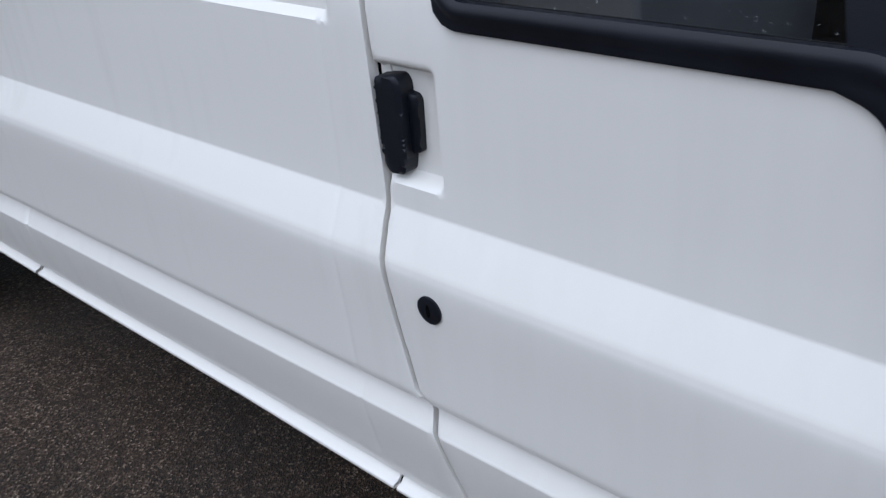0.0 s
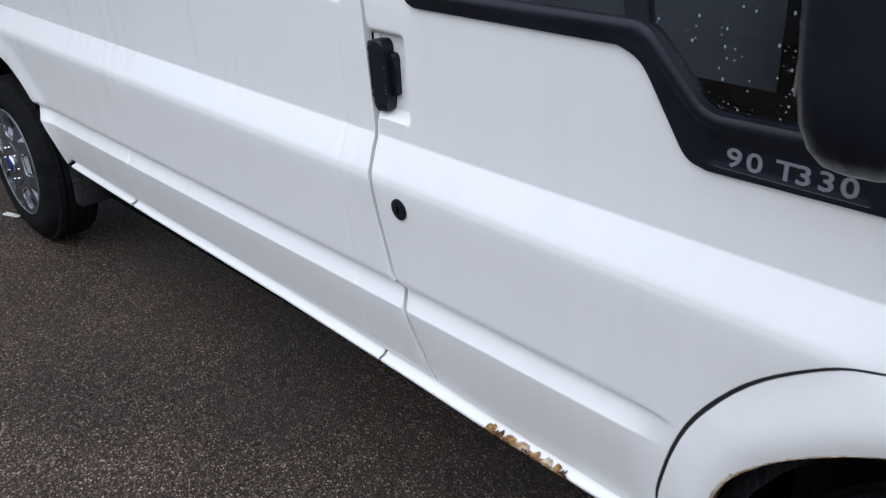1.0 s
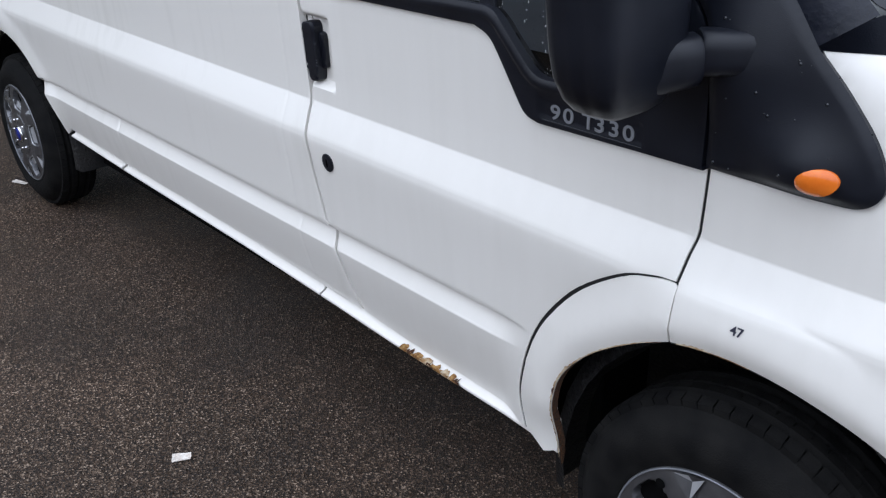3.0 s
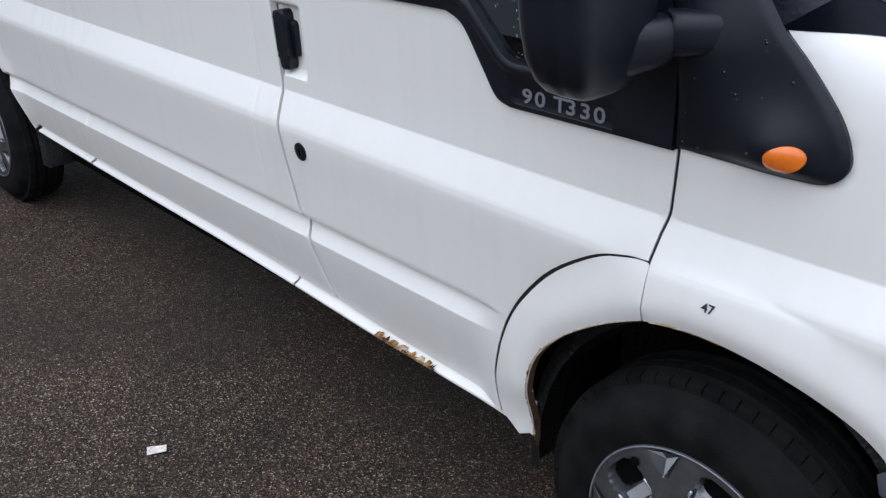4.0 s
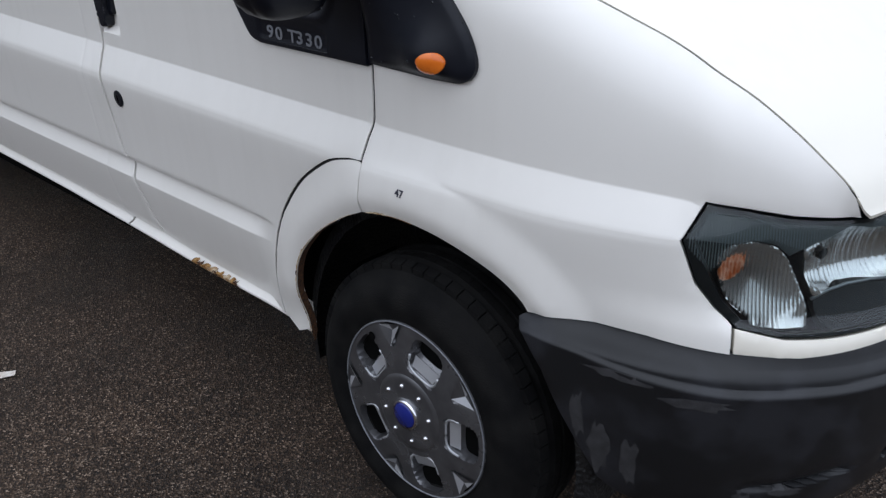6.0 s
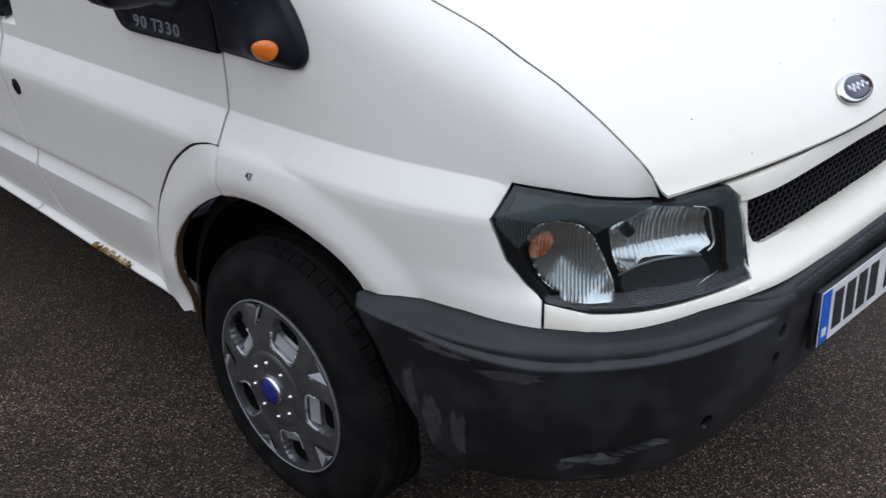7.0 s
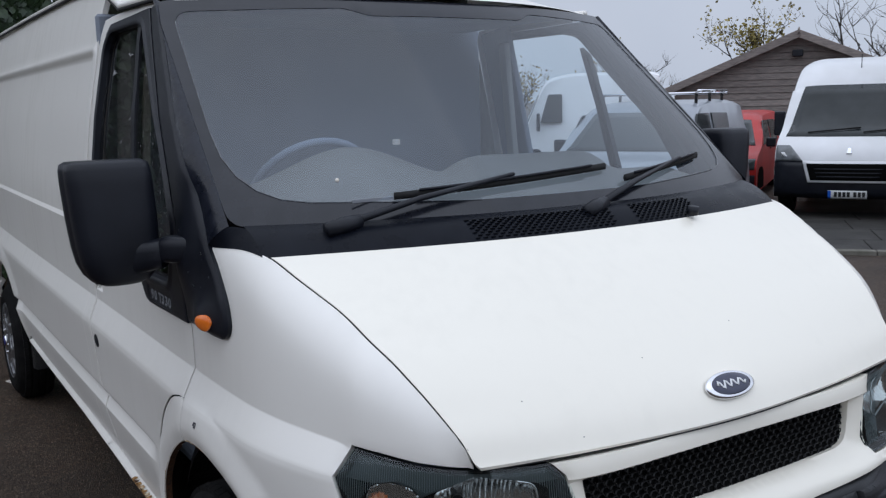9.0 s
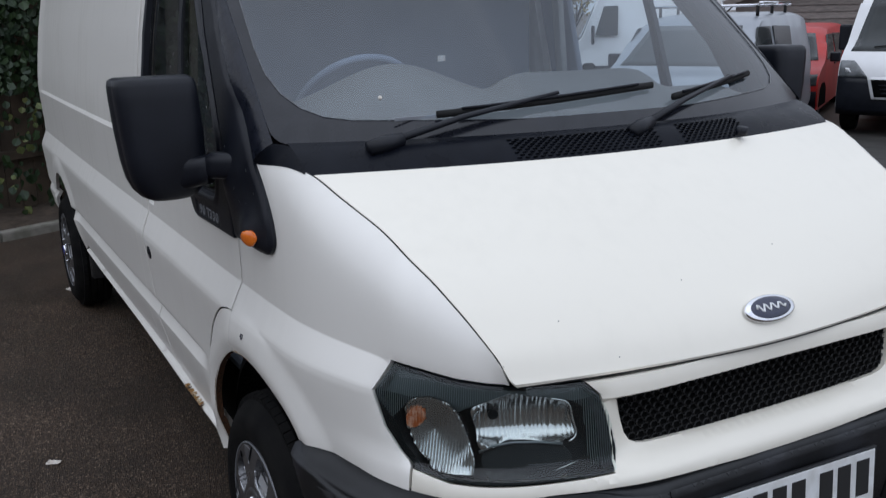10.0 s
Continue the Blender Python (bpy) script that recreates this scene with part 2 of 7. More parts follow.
def glass_shader(name, tint=(0.9, 0.93, 0.92), rough=0.0, gloss=1.0, wet=0.0, haze=0.0):
    """A thin pane: clear, with a mirror sheen by Fresnel; drops of rain, and a film that paints sky haze over dried
    dirt, where asked for.
    """
    m = bpy.data.materials.new(name)
    m.use_nodes = True
    n, l = m.node_tree.nodes, m.node_tree.links
    n.remove(n["Principled BSDF"])
    out = n["Material Output"]
    clear, shine, film = n.new("ShaderNodeBsdfTransparent"), n.new("ShaderNodeBsdfGlossy"), n.new("ShaderNodeBsdfDiffuse")
    clear.inputs["Color"].default_value = (*tint, 1)
    shine.inputs["Roughness"].default_value = rough
    # film tinted blue: sky glare on the glass is put into its colour
    film.inputs["Color"].default_value = (0.43, 0.50, 0.60, 1)
    fr = n.new("ShaderNodeLayerWeight")
    fr.inputs["Blend"].default_value = 0.5
    pw = n.new("ShaderNodeMath")
    pw.operation = 'POWER'
    pw.inputs[1].default_value = 5.0
    l.new(fr.outputs["Facing"], pw.inputs[0])
    mul = n.new("ShaderNodeMath")
    mul.operation, mul.use_clamp = 'MULTIPLY_ADD', True
    mul.inputs[1].default_value = 0.9
    mul.inputs[2].default_value = 0.045 * gloss
    l.new(pw.outputs["Value"], mul.inputs[0])
    geo = n.new("ShaderNodeNewGeometry")
    base = clear.outputs["BSDF"]
    if haze:
        t = n.new("ShaderNodeTexNoise")
        t.inputs["Scale"].default_value, t.inputs["Detail"].default_value = 3.0, 5
        l.new(geo.outputs["Position"], t.inputs["Vector"])
        r = n.new("ShaderNodeMapRange")
        r.inputs["From Min"].default_value, r.inputs["From Max"].default_value = 0.3, 0.7
        r.inputs["To Min"].default_value, r.inputs["To Max"].default_value = haze * 0.7, haze * 1.3
        l.new(t.outputs["Fac"], r.inputs["Value"])
        x = n.new("ShaderNodeMixShader")
        l.new(r.outputs["Result"], x.inputs["Fac"])
        l.new(base, x.inputs[1])
        l.new(film.outputs["BSDF"], x.inputs[2])
        base = x.outputs["Shader"]
    if wet:
        v = n.new("ShaderNodeTexVoronoi")
        v.inputs["Scale"].default_value = 75
        l.new(geo.outputs["Position"], v.inputs["Vector"])
        r = n.new("ShaderNodeMapRange")
        r.inputs["From Min"].default_value, r.inputs["From Max"].default_value = 0.10, 0.22
        r.inputs["To Min"].default_value, r.inputs["To Max"].default_value = 1.0, 0.0
        l.new(v.outputs["Distance"], r.inputs["Value"])
        u = n.new("ShaderNodeBump")
        u.inputs["Strength"].default_value, u.inputs["Distance"].default_value = wet, 0.004
        l.new(r.outputs["Result"], u.inputs["Height"])
        l.new(u.outputs["Normal"], shine.inputs["Normal"])
        l.new(u.outputs["Normal"], fr.inputs["Normal"])
    mix = n.new("ShaderNodeMixShader")
    l.new(mul.outputs["Value"], mix.inputs["Fac"])
    l.new(base, mix.inputs[1])
    l.new(shine.outputs["BSDF"], mix.inputs[2])
    l.new(mix.outputs["Shader"], out.inputs["Surface"])
    return m


M["glass"] = glass_shader("clear_glass")
M["lens"] = glass_shader("lamp_lens", (0.90, 0.95, 0.94), 0.03)
M["glass_wet"] = glass_shader("wet_tinted_glass", (0.46, 0.43, 0.39), 0.0, wet=0.5)
# blue tint and haze film paint the sky's glare on the windscreen
M["screen"] = glass_shader("misted_glare_windscreen", (0.74, 0.82, 0.88), 0.02, 1.5, haze=0.055)


# ---- mesh helpers ----
def mono(xs, ys, x):
    """Smooth cubic through the knots with no overshoot."""
    xs, ys = np.asarray(xs, float), np.asarray(ys, float)
    x = np.clip(np.asarray(x, float), xs[0], xs[-1])
    h = np.diff(xs)
    d = np.diff(ys) / h
    inner = np.where(d[:-1] * d[1:] > 0, 2 * d[:-1] * d[1:] / (d[:-1] + d[1:] + 1e-12), 0)
    m = np.r_[d[0], inner, d[-1]]
    i = np.clip(np.searchsorted(xs, x, side="right") - 1, 0, len(h) - 1)
    t = (x - xs[i]) / h[i]
    return ys[i] * (1 + 2 * t) * (1 - t) ** 2 + h[i] * m[i] * t * (1 - t) ** 2 + ys[i + 1] * t * t * (3 - 2 * t) + h[i] * m[i + 1] * t * t * (t - 1)


def hermite(c, v, u):
    v = np.asarray(v, float)
    m = np.gradient(v, c)
    i = np.clip(np.searchsorted(c, u, side="right") - 1, 0, len(c) - 2)
    h = c[i + 1] - c[i]
    t = (u - c[i]) / h
    return v[i] * (1 + 2 * t) * (1 - t) ** 2 + h * m[i] * t * (1 - t) ** 2 + v[i + 1] * t * t * (3 - 2 * t) + h * m[i + 1] * t * t * (t - 1)


def smooth(a, b, x):
    t = np.clip((np.asarray(x, float) - a) / (b - a), 0, 1)
    return t * t * (3 - 2 * t)


def link(name, verts, faces, material, parent=None, label="", flat=False):
    """One mesh object from points and faces, under a thing or a part."""
    me = bpy.data.meshes.new(name)
    me.from_pydata([tuple(map(float, v)) for v in verts], [], [tuple(int(i) for i in f) for f in faces])
    me.materials.append(material)
    me.update()
    if not flat:
        me.polygons.foreach_set("use_smooth", [True] * len(me.polygons))
    ob = new(name, me)
    if parent is not None:
        ob.parent = parent
    if label:
        ob["label"] = label
    return ob


def part(name, bm, material, parent=None, label="", flat=True):
    """Links a bmesh as one mesh object under a thing or under a part."""
    me = bpy.data.meshes.new(name)
    bm.to_mesh(me)
    bm.free()
    me.materials.append(material)
    if not flat:
        me.polygons.foreach_set("use_smooth", [True] * len(me.polygons))
    ob = new(name, me)
    if parent is not None:
        ob.parent = parent
    if label:
        ob["label"] = label
    return ob


def thing(name, place, label, category, group="", kind=""):
    """An Empty at a thing's base that carries its parts."""
    ob = new(name)
    ob.matrix_world = place if isinstance(place, Matrix) else Matrix.Translation(place)
    ob.empty_display_size = 0.1
    return tagged(ob, label, category, group, kind)


def box_mesh(size, at=(0, 0, 0), bevel=0.004, segments=2, turn=None):
    bm = bmesh.new()
    bmesh.ops.create_cube(bm, size=1)
    bmesh.ops.scale(bm, vec=size, verts=bm.verts)
    if bevel:
        bmesh.ops.bevel(bm, geom=bm.edges[:], offset=min(bevel, 0.45 * min(size)), segments=segments, affect='EDGES', profile=0.6)
    if turn is not None:
        bmesh.ops.transform(bm, matrix=turn, verts=bm.verts)
    bmesh.ops.translate(bm, vec=at, verts=bm.verts)
    return bm


def lathe(profile, steps, axis="y", at=(0, 0, 0)):
    """Verts and faces of a profile of (radius, along) turned round an axis."""
    verts, faces = [], []
    k = len(profile)
    for i in range(steps):
        a = 2 * math.pi * i / steps
        for r, h in profile:
            c, s_ = r * math.cos(a), r * math.sin(a)
            p = {"y": (c, h, s_), "z": (c, s_, h), "x": (h, c, s_)}[axis]
            verts.append((p[0] + at[0], p[1] + at[1], p[2] + at[2]))
    for i in range(steps):
        j = (i + 1) % steps
        for q in range(k - 1):
            faces.append((i * k + q, i * k + q + 1, j * k + q + 1, j * k + q))
    return verts, faces


def inside(poly, pts):
    """Even-odd test of points in a closed polygon."""
    x, y = pts[:, 0], pts[:, 1]
    odd = np.zeros(len(pts), bool)
    a = np.asarray(poly, float)
    b = np.roll(a, -1, axis=0)
    for (x1, y1), (x2, y2) in zip(a, b):
        if y1 == y2:
            continue
        cross = (y1 > y) != (y2 > y)
        odd ^= cross & (x < (x2 - x1) * (y - y1) / (y2 - y1) + x1)
    return odd


def edge_distance(poly, pts):
    a = np.asarray(poly, float)
    b = np.roll(a, -1, axis=0)
    best = np.full(len(pts), 9.0)
    for p, q in zip(a, b):
        d = q - p
        t = np.clip(((pts - p) @ d) / max(d @ d, 1e-12), 0, 1)
        best = np.minimum(best, np.hypot(*(pts - p - t[:, None] * d).T))
    return best


def densify(poly, step):
    out = []
    a = [np.asarray(p, float) for p in poly]
    for p, q in zip(a, a[1:] + a[:1]):
        k = max(1, int(math.ceil(np.hypot(*(q - p)) / step)))
        out += [p + (q - p) * i / k for i in range(k)]
    return np.array(out)


def rounded(poly, radius, steps=5):
    """Rounds a polygon's corners; radius may be a list."""
    out = []
    n = len(poly)
    for i in range(n):
        r = radius[i] if isinstance(radius, (list, tuple)) else radius
        p, a, b = np.array(poly[i], float), np.array(poly[i - 1], float), np.array(poly[(i + 1) % n], float)
        if r <= 0:
            out.append(tuple(p))
            continue
        da, db = a - p, b - p
        la, lb = np.hypot(*da), np.hypot(*db)
        d = min(r, 0.48 * la, 0.48 * lb)
        u, v = p + da / la * d, p + db / lb * d
        for k in range(steps + 1):
            t = k / steps
            out.append(tuple((1 - t) ** 2 * u + 2 * t * (1 - t) * p + t * t * v))
    return out


def spline(points, per=6, closed=False):
    """Catmull-Rom curve through 2D or 3D points."""
    p = [np.asarray(q, float) for q in points]
    p = [p[-1]] + p + [p[0], p[1]] if closed else [2 * p[0] - p[1]] + p + [2 * p[-1] - p[-2]]
    out = []
    for i in range(1, len(p) - 2):
        a, b, c, d = p[i - 1:i + 3]
        for k in range(per):
            t = k / per
            out.append(0.5 * (2 * b + (c - a) * t + (2 * a - 5 * b + 4 * c - d) * t * t + (3 * b - a - 3 * c + d) * t ** 3))
    if not closed:
        out.append(p[-2])
    return [tuple(q) for q in out]


def panel(name, outline, surf, material, parent, holes=(), step=0.03, rows=(), depth=0.014, lift=0.0, label="", mirror=False, edge=0.02, columns=None, roll=0.0015):
    """A pressed panel: a 2D outline with holes, filled with a fine net that lies on the surface surf(u, v) -> (points, inward normals),
    with turned-in edges of the given depth. mirror: its twin on the other side of the vehicle as well."""
    from mathutils.geometry import delaunay_2d_cdt
    loops = [densify(outline, edge)] + [densify(h, edge) for h in holes]
    lo, hi = loops[0].min(0), loops[0].max(0)
    us = np.arange(lo[0] + step * 0.5, hi[0], step) if columns is None else np.array(columns)
    vs = np.arange(lo[1] + step * 0.5, hi[1], step)
    if len(rows):
        extra = np.array([r for r in rows if lo[1] < r < hi[1]])
        if len(extra):
            vs = np.array([v for v in vs if np.min(np.abs(extra - v)) > 0.35 * step])
            vs = np.sort(np.r_[vs, extra])
    grid = np.array([(u, v) for v in vs for u in us])
    if len(grid):
        ok = inside(loops[0], grid) & (edge_distance(loops[0], grid) > 0.25 * edge)
        for h in loops[1:]:
            ok &= ~inside(h, grid) & (edge_distance(h, grid) > 0.25 * edge)
        grid = grid[ok]
    pts, edges = [], []
    for lp in loops:
        k = len(pts)
        pts += [tuple(q) for q in lp]
        edges += [(k + i, k + (i + 1) % len(lp)) for i in range(len(lp))]
    pts += [tuple(q) for q in grid]
    out = delaunay_2d_cdt([Vector(q) for q in pts], edges, [], 0, 1e-6)
    uv = np.array([tuple(q) for q in out[0]])
    tris = [f for f in out[2]]
    mid = np.array([uv[list(f)].mean(0) for f in tris])
    ok = inside(loops[0], mid)
    for h in loops[1:]:
        ok &= ~inside(h, mid)
    tris = [f for f, k in zip(tris, ok) if k]
    pos, nin = surf(uv[:, 0], uv[:, 1])
    pos = pos - nin * lift
    count = {}
    for f in tris:
        for a, b in zip(f, (*f[1:], f[0])):
            count[(a, b)] = count.get((a, b), 0) + 1
    border = [(a, b) for (a, b) in count if (b, a) not in count]
    rim = sorted({i for e in border for i in e})
    pos[rim] += nin[rim] * roll
    faces = [tuple(f) for f in tris]
    verts = list(pos)
    if depth:
        top, low = {}, {}
        for i in rim:
            top[i] = i
            low[i] = len(verts)
            verts.append(pos[i] + nin[i] * depth)
        faces += [(top[b], top[a], low[a], low[b]) for a, b in border]
    # outward side: opposite to the inward normals
    f0 = faces[0]
    n0 = np.cross(np.array(verts[f0[1]]) - verts[f0[0]], np.array(verts[f0[2]]) - verts[f0[0]])
    if n0 @ nin[f0[0]] > 0:
        faces = [tuple(reversed(f)) for f in faces]
    ob = link(name, verts, faces, material, parent, label)
    ob.data.set_sharp_from_angle(angle=radians(42))
    if mirror:
        twin = link(name, [(v[0], -v[1], v[2]) for v in verts], [tuple(reversed(f)) for f in faces], material, parent, label)
        twin.data.set_sharp_from_angle(angle=radians(42))
    return ob


def tube(name, points, radius, material, parent=None, steps=8, label="", cap=True, flatten=1.0):
    """A bent round bar; radius may be a list, one for each point."""
    pts = [Vector(p) for p in points]
    verts, faces = [], []
    up = Vector((0, 0, 1))
    for i, p in enumerate(pts):
        d = (pts[min(i + 1, len(pts) - 1)] - pts[max(i - 1, 0)]).normalized()
        a = d.cross(up)
        a = a.normalized() if a.length > 1e-3 else Vector((1, 0, 0))
        b = a.cross(d).normalized()
        r = radius[i] if isinstance(radius, (list, tuple)) else radius
        for k in range(steps):
            q = 2 * math.pi * k / steps
            verts.append(p + a * (r * math.cos(q)) + b * (r * flatten * math.sin(q)))
    for i in range(len(pts) - 1):
        for k in range(steps):
            j = (k + 1) % steps
            faces.append((i * steps + k, i * steps + j, (i + 1) * steps + j, (i + 1) * steps + k))
    if cap:
        faces.append(tuple(reversed(range(steps))))
        faces.append(tuple(range((len(pts) - 1) * steps, len(pts) * steps)))
    return link(name, verts, faces, material, parent, label)


def lettering(name, text, size, matrix, material, parent, label="", extrude=0.001, spacing=1.0):
    cu = bpy.data.curves.new(name, 'FONT')
    cu.body, cu.size, cu.extrude, cu.space_character = text, size, extrude, spacing
    cu.offset = size * 0.014
    tmp = bpy.data.objects.new(name + "_curve", cu)
    scene.collection.objects.link(tmp)
    bpy.context.view_layer.update()
    me = bpy.data.meshes.new_from_object(tmp.evaluated_get(bpy.context.evaluated_depsgraph_get()))
    bpy.data.objects.remove(tmp)
    me.transform(matrix)
    me.materials.clear()
    me.materials.append(material)
    ob = new(name, me)
    ob.parent = parent
    if label:
        ob["label"] = label
    return ob



# ---- the van's outer skin: a plan curve round the body, drawn in or out with height ----
PLAN_X = [-4.7, -3.0, -1.0, 0.0, 0.20, 0.35, 0.50, 0.650, 0.765, 0.86, 0.915, 0.943, 0.953, 0.955]
PLAN_Y = [-0.975, -0.985, -0.987, -0.987, -0.984, -0.975, -0.942, -0.887, -0.80, -0.69, -0.56, -0.42, -0.20, 0.0]
_c = np.r_[0, np.cumsum(np.hypot(np.diff(PLAN_X), np.diff(PLAN_Y)))]
_u = np.linspace(0, _c[-1], 1500)
RUN_X, RUN_Y = hermite(_c, PLAN_X, _u), hermite(_c, PLAN_Y, _u)
RUN_S = np.r_[0, np.cumsum(np.hypot(np.diff(RUN_X), np.diff(RUN_Y)))]
RUN_S -= RUN_S[np.argmin(np.abs(RUN_X))]
S_MID = RUN_S[-1]
RUN_X, RUN_Y = np.r_[RUN_X, RUN_X[-2::-1]], np.r_[RUN_Y, -RUN_Y[-2::-1]]
RUN_S = np.r_[RUN_S, 2 * S_MID - RUN_S[-2::-1]]


def plan(s):
    x, y = np.interp(s, RUN_S, RUN_X), np.interp(s, RUN_S, RUN_Y)
    tx = np.interp(s + 0.02, RUN_S, RUN_X) - np.interp(s - 0.02, RUN_S, RUN_X)
    ty = np.interp(s + 0.02, RUN_S, RUN_Y) - np.interp(s - 0.02, RUN_S, RUN_Y)
    n = np.hypot(tx, ty)
    return x, y, -ty / n, tx / n


# bonnet seam along the wing: (run, inward, height)
SEAM_S = [-0.1, 0.060, 0.180, 0.293, 0.433, 0.543, 0.658, 0.755, 0.827, 0.883, 0.934, 0.972, 1.1, 1.3, 1.66]
SEAM_O = [0.06, 0.066, 0.096, 0.119, 0.130, 0.135, 0.125, 0.101, 0.075, 0.0535, 0.029, 0.012, 0.03, 0.022, 0.012]
SEAM_Z = [1.43, 1.382, 1.386, 1.372, 1.327, 1.283, 1.236, 1.192, 1.143, 1.096, 1.047, 0.996, 0.989, 0.987, 0.987]
BODY_Z = [0.33, 0.40, 0.45, 0.455, 0.48, 0.60, 0.629, 0.632, 0.677, 0.684, 0.689, 0.70, 0.80, 0.915, 0.933, 0.949, 1.028, 1.10, 1.20, 1.30, 1.34, 1.45, 1.70, 1.95, 2.10, 2.25]
BODY_O = [0.072, 0.071, 0.068, 0.067, 0.060, 0.034, 0.030, 0.032, 0.052, 0.052, 0.033, 0.030, 0.024, 0.0130, 0.0125, 0.0150, 0.0490, 0.0475, 0.0425, 0.0370, 0.036, 0.045, 0.080, 0.130, 0.165, 0.210]
NOSE_Z = [0.20, 0.34, 0.45, 0.55, 0.66, 0.705, 0.72, 0.80, 0.805, 0.90, 0.99, 1.05]
NOSE_O = [0.10, 0.03, -0.02, -0.045, -0.050, -0.048, -0.040, -0.012, 0.000, 0.016, 0.030, 0.05]
ARCH = spline([(-0.385, 0.33), (-0.400, 0.463), (-0.379, 0.605), (-0.304, 0.705), (-0.203, 0.781), (-0.107, 0.829), (-0.007, 0.848),
               (0.10, 0.845), (0.20, 0.826), (0.295, 0.793), (0.355, 0.748), (0.40, 0.69), (0.44, 0.60), (0.46, 0.48), (0.46, 0.33)], 5)
BREAKS = [0.43, 0.455, 0.48, 0.50, 0.53, 0.56, 0.60, 0.622, 0.626, 0.629, 0.632, 0.635, 0.642, 0.670, 0.677, 0.684, 0.689, 0.694, 0.70, 0.706, 0.915, 0.926, 0.934, 0.937, 0.9405, 0.944, 0.947, 0.956, 1.016, 1.025, 1.028, 1.031, 1.040]
BAND_S = [-0.1, 0.35, 0.47, 0.60, 0.69, 0.80, 1.0]
BAND_TOP = [1.028, 1.029, 1.025, 1.018, 1.010, 1.0, 0.985]


def arch_distance(x, z):
    p = np.c_[np.ravel(x), np.ravel(z)]
    a = np.array(ARCH)
    best = np.full(len(p), 9.0)
    for q, r in zip(a[:-1], a[1:]):
        d = r - q
        t = np.clip(((p - q) @ d) / (d @ d), 0, 1)
        best = np.minimum(best, np.hypot(*(p - q - t[:, None] * d).T))
    return best.reshape(np.shape(x))


def band_top(m):
    return mono(BAND_S, BAND_TOP, m)


def band_low(m):
    return mono([-0.1, 0.2, 0.65, 1.0], [0.942, 0.950, 0.948, 0.935], m)


def level(m, z):
    """Height in the straight body's section that matches height z on the wing, where the pressed band sinks a little."""
    t, b = band_top(m), band_low(m)
    return np.where(z < 0.70, z, np.where(z < b, 0.70 + (z - 0.70) * 0.242 / (b - 0.70), np.where(z < t, 0.942 + (z - b) * 0.086 / (t - b), z + 1.028 - t)))


def height(m, v):
    """The inverse of level."""
    t, b = band_top(m), band_low(m)
    return np.where(v < 0.70, v, np.where(v < 0.942, 0.70 + (v - 0.70) * (b - 0.70) / 0.242, np.where(v < 1.028, b + (v - 0.942) * (t - b) / 0.086, v - 1.028 + t)))


def inset(s, z):
    """How far the skin lies inside the plan curve."""
    s, z = np.asarray(s, float), np.asarray(z, float)
    m = np.where(s > S_MID, 2 * S_MID - s, s)
    k = smooth(0.40, 0.92, m)

    def low(zz):
        body = np.interp(level(m, zz), BODY_Z, BODY_O)
        fade = smooth(-0.60, -0.48, m)
        body = np.where(zz < 0.72, body + (np.interp(zz, [0.455, 0.72], [0.041, 0.030]) - body) * fade, body)
        lv = level(m, zz)
        press = np.where((lv > 0.915) & (lv < 1.15), np.interp(lv, BODY_Z, BODY_O) - np.interp(lv, [0.915, 1.15], [0.013, 0.045]), 0)
        return body * (1 - k) + mono(NOSE_Z, NOSE_O, zz) * k + press * np.clip(k - smooth(0.62, 0.74, m), 0, 1)
    # wing shoulder up to the bonnet seam
    zs, os_ = mono(SEAM_S, SEAM_Z, m), mono(SEAM_S, SEAM_O, m)
    zb = np.minimum(band_top(m), zs - 0.03)
    t = np.clip((z - zb) / np.maximum(zs - zb, 0.03), 0, 1.25)
    ob = low(zb)
    wing = np.where(z > zb, ob + (os_ - ob) * (0.10 * t + 0.20 * t ** 2 + 0.70 * t ** np.clip((zs - zb) / 0.048, 2.2, 8)), low(z))
    w = smooth(-0.15, 0.12, m)
    o = np.where(m > 1.0, low(z), low(z) * (1 - w) + wing * w)
    # the flare round the front and rear wheels
    d = arch_distance(m, z)
    flare = 0.030 * np.clip(1 - d / 0.112, 0, 1) ** 0.9 * (1 - k) * smooth(0.40, 0.55, z)
    d2 = arch_distance(-(m + 3.75) * 0.97, z)
    flare = flare + 0.016 * (1 - smooth(0.03, 0.10, d2)) * (m < -2.4)
    return o - flare + 0.016 * (1 - smooth(-0.004, 0.038, d)) * (1 - k)


def skin(s, z):
    """Points and inward normals of the skin."""
    x, y, nx, ny = plan(np.asarray(s, float))
    o = inset(s, z)
    e = 0.004
    slope = (inset(s, np.asarray(z) + e) - inset(s, np.asarray(z) - e)) / (2 * e)
    nz = np.clip(-slope, -1.2, 1.2)
    n = np.stack([nx, ny, nz], 1)
    n /= np.linalg.norm(n, axis=1)[:, None]
    return np.stack([x + nx * o, y + ny * o, np.asarray(z, float)], 1), n


def off_skin(extra):
    def f(s, z):
        p, n = skin(s, z)
        return p - n * extra, n
    return f


def cab_x(y, z):
    """The windscreen's curved, raked sheet."""
    return 0.36 - 0.32 * y * y - (z - 1.45) / 0.92


def screen_surf(y, z):
    y, z = np.asarray(y, float), np.asarray(z, float)
    p = np.stack([cab_x(y, z), y, z], 1)
    n = np.stack([-np.ones_like(y), -0.64 * y, -np.full_like(y, 1 / 0.92)], 1)
    return p, n / np.linalg.norm(n, axis=1)[:, None]


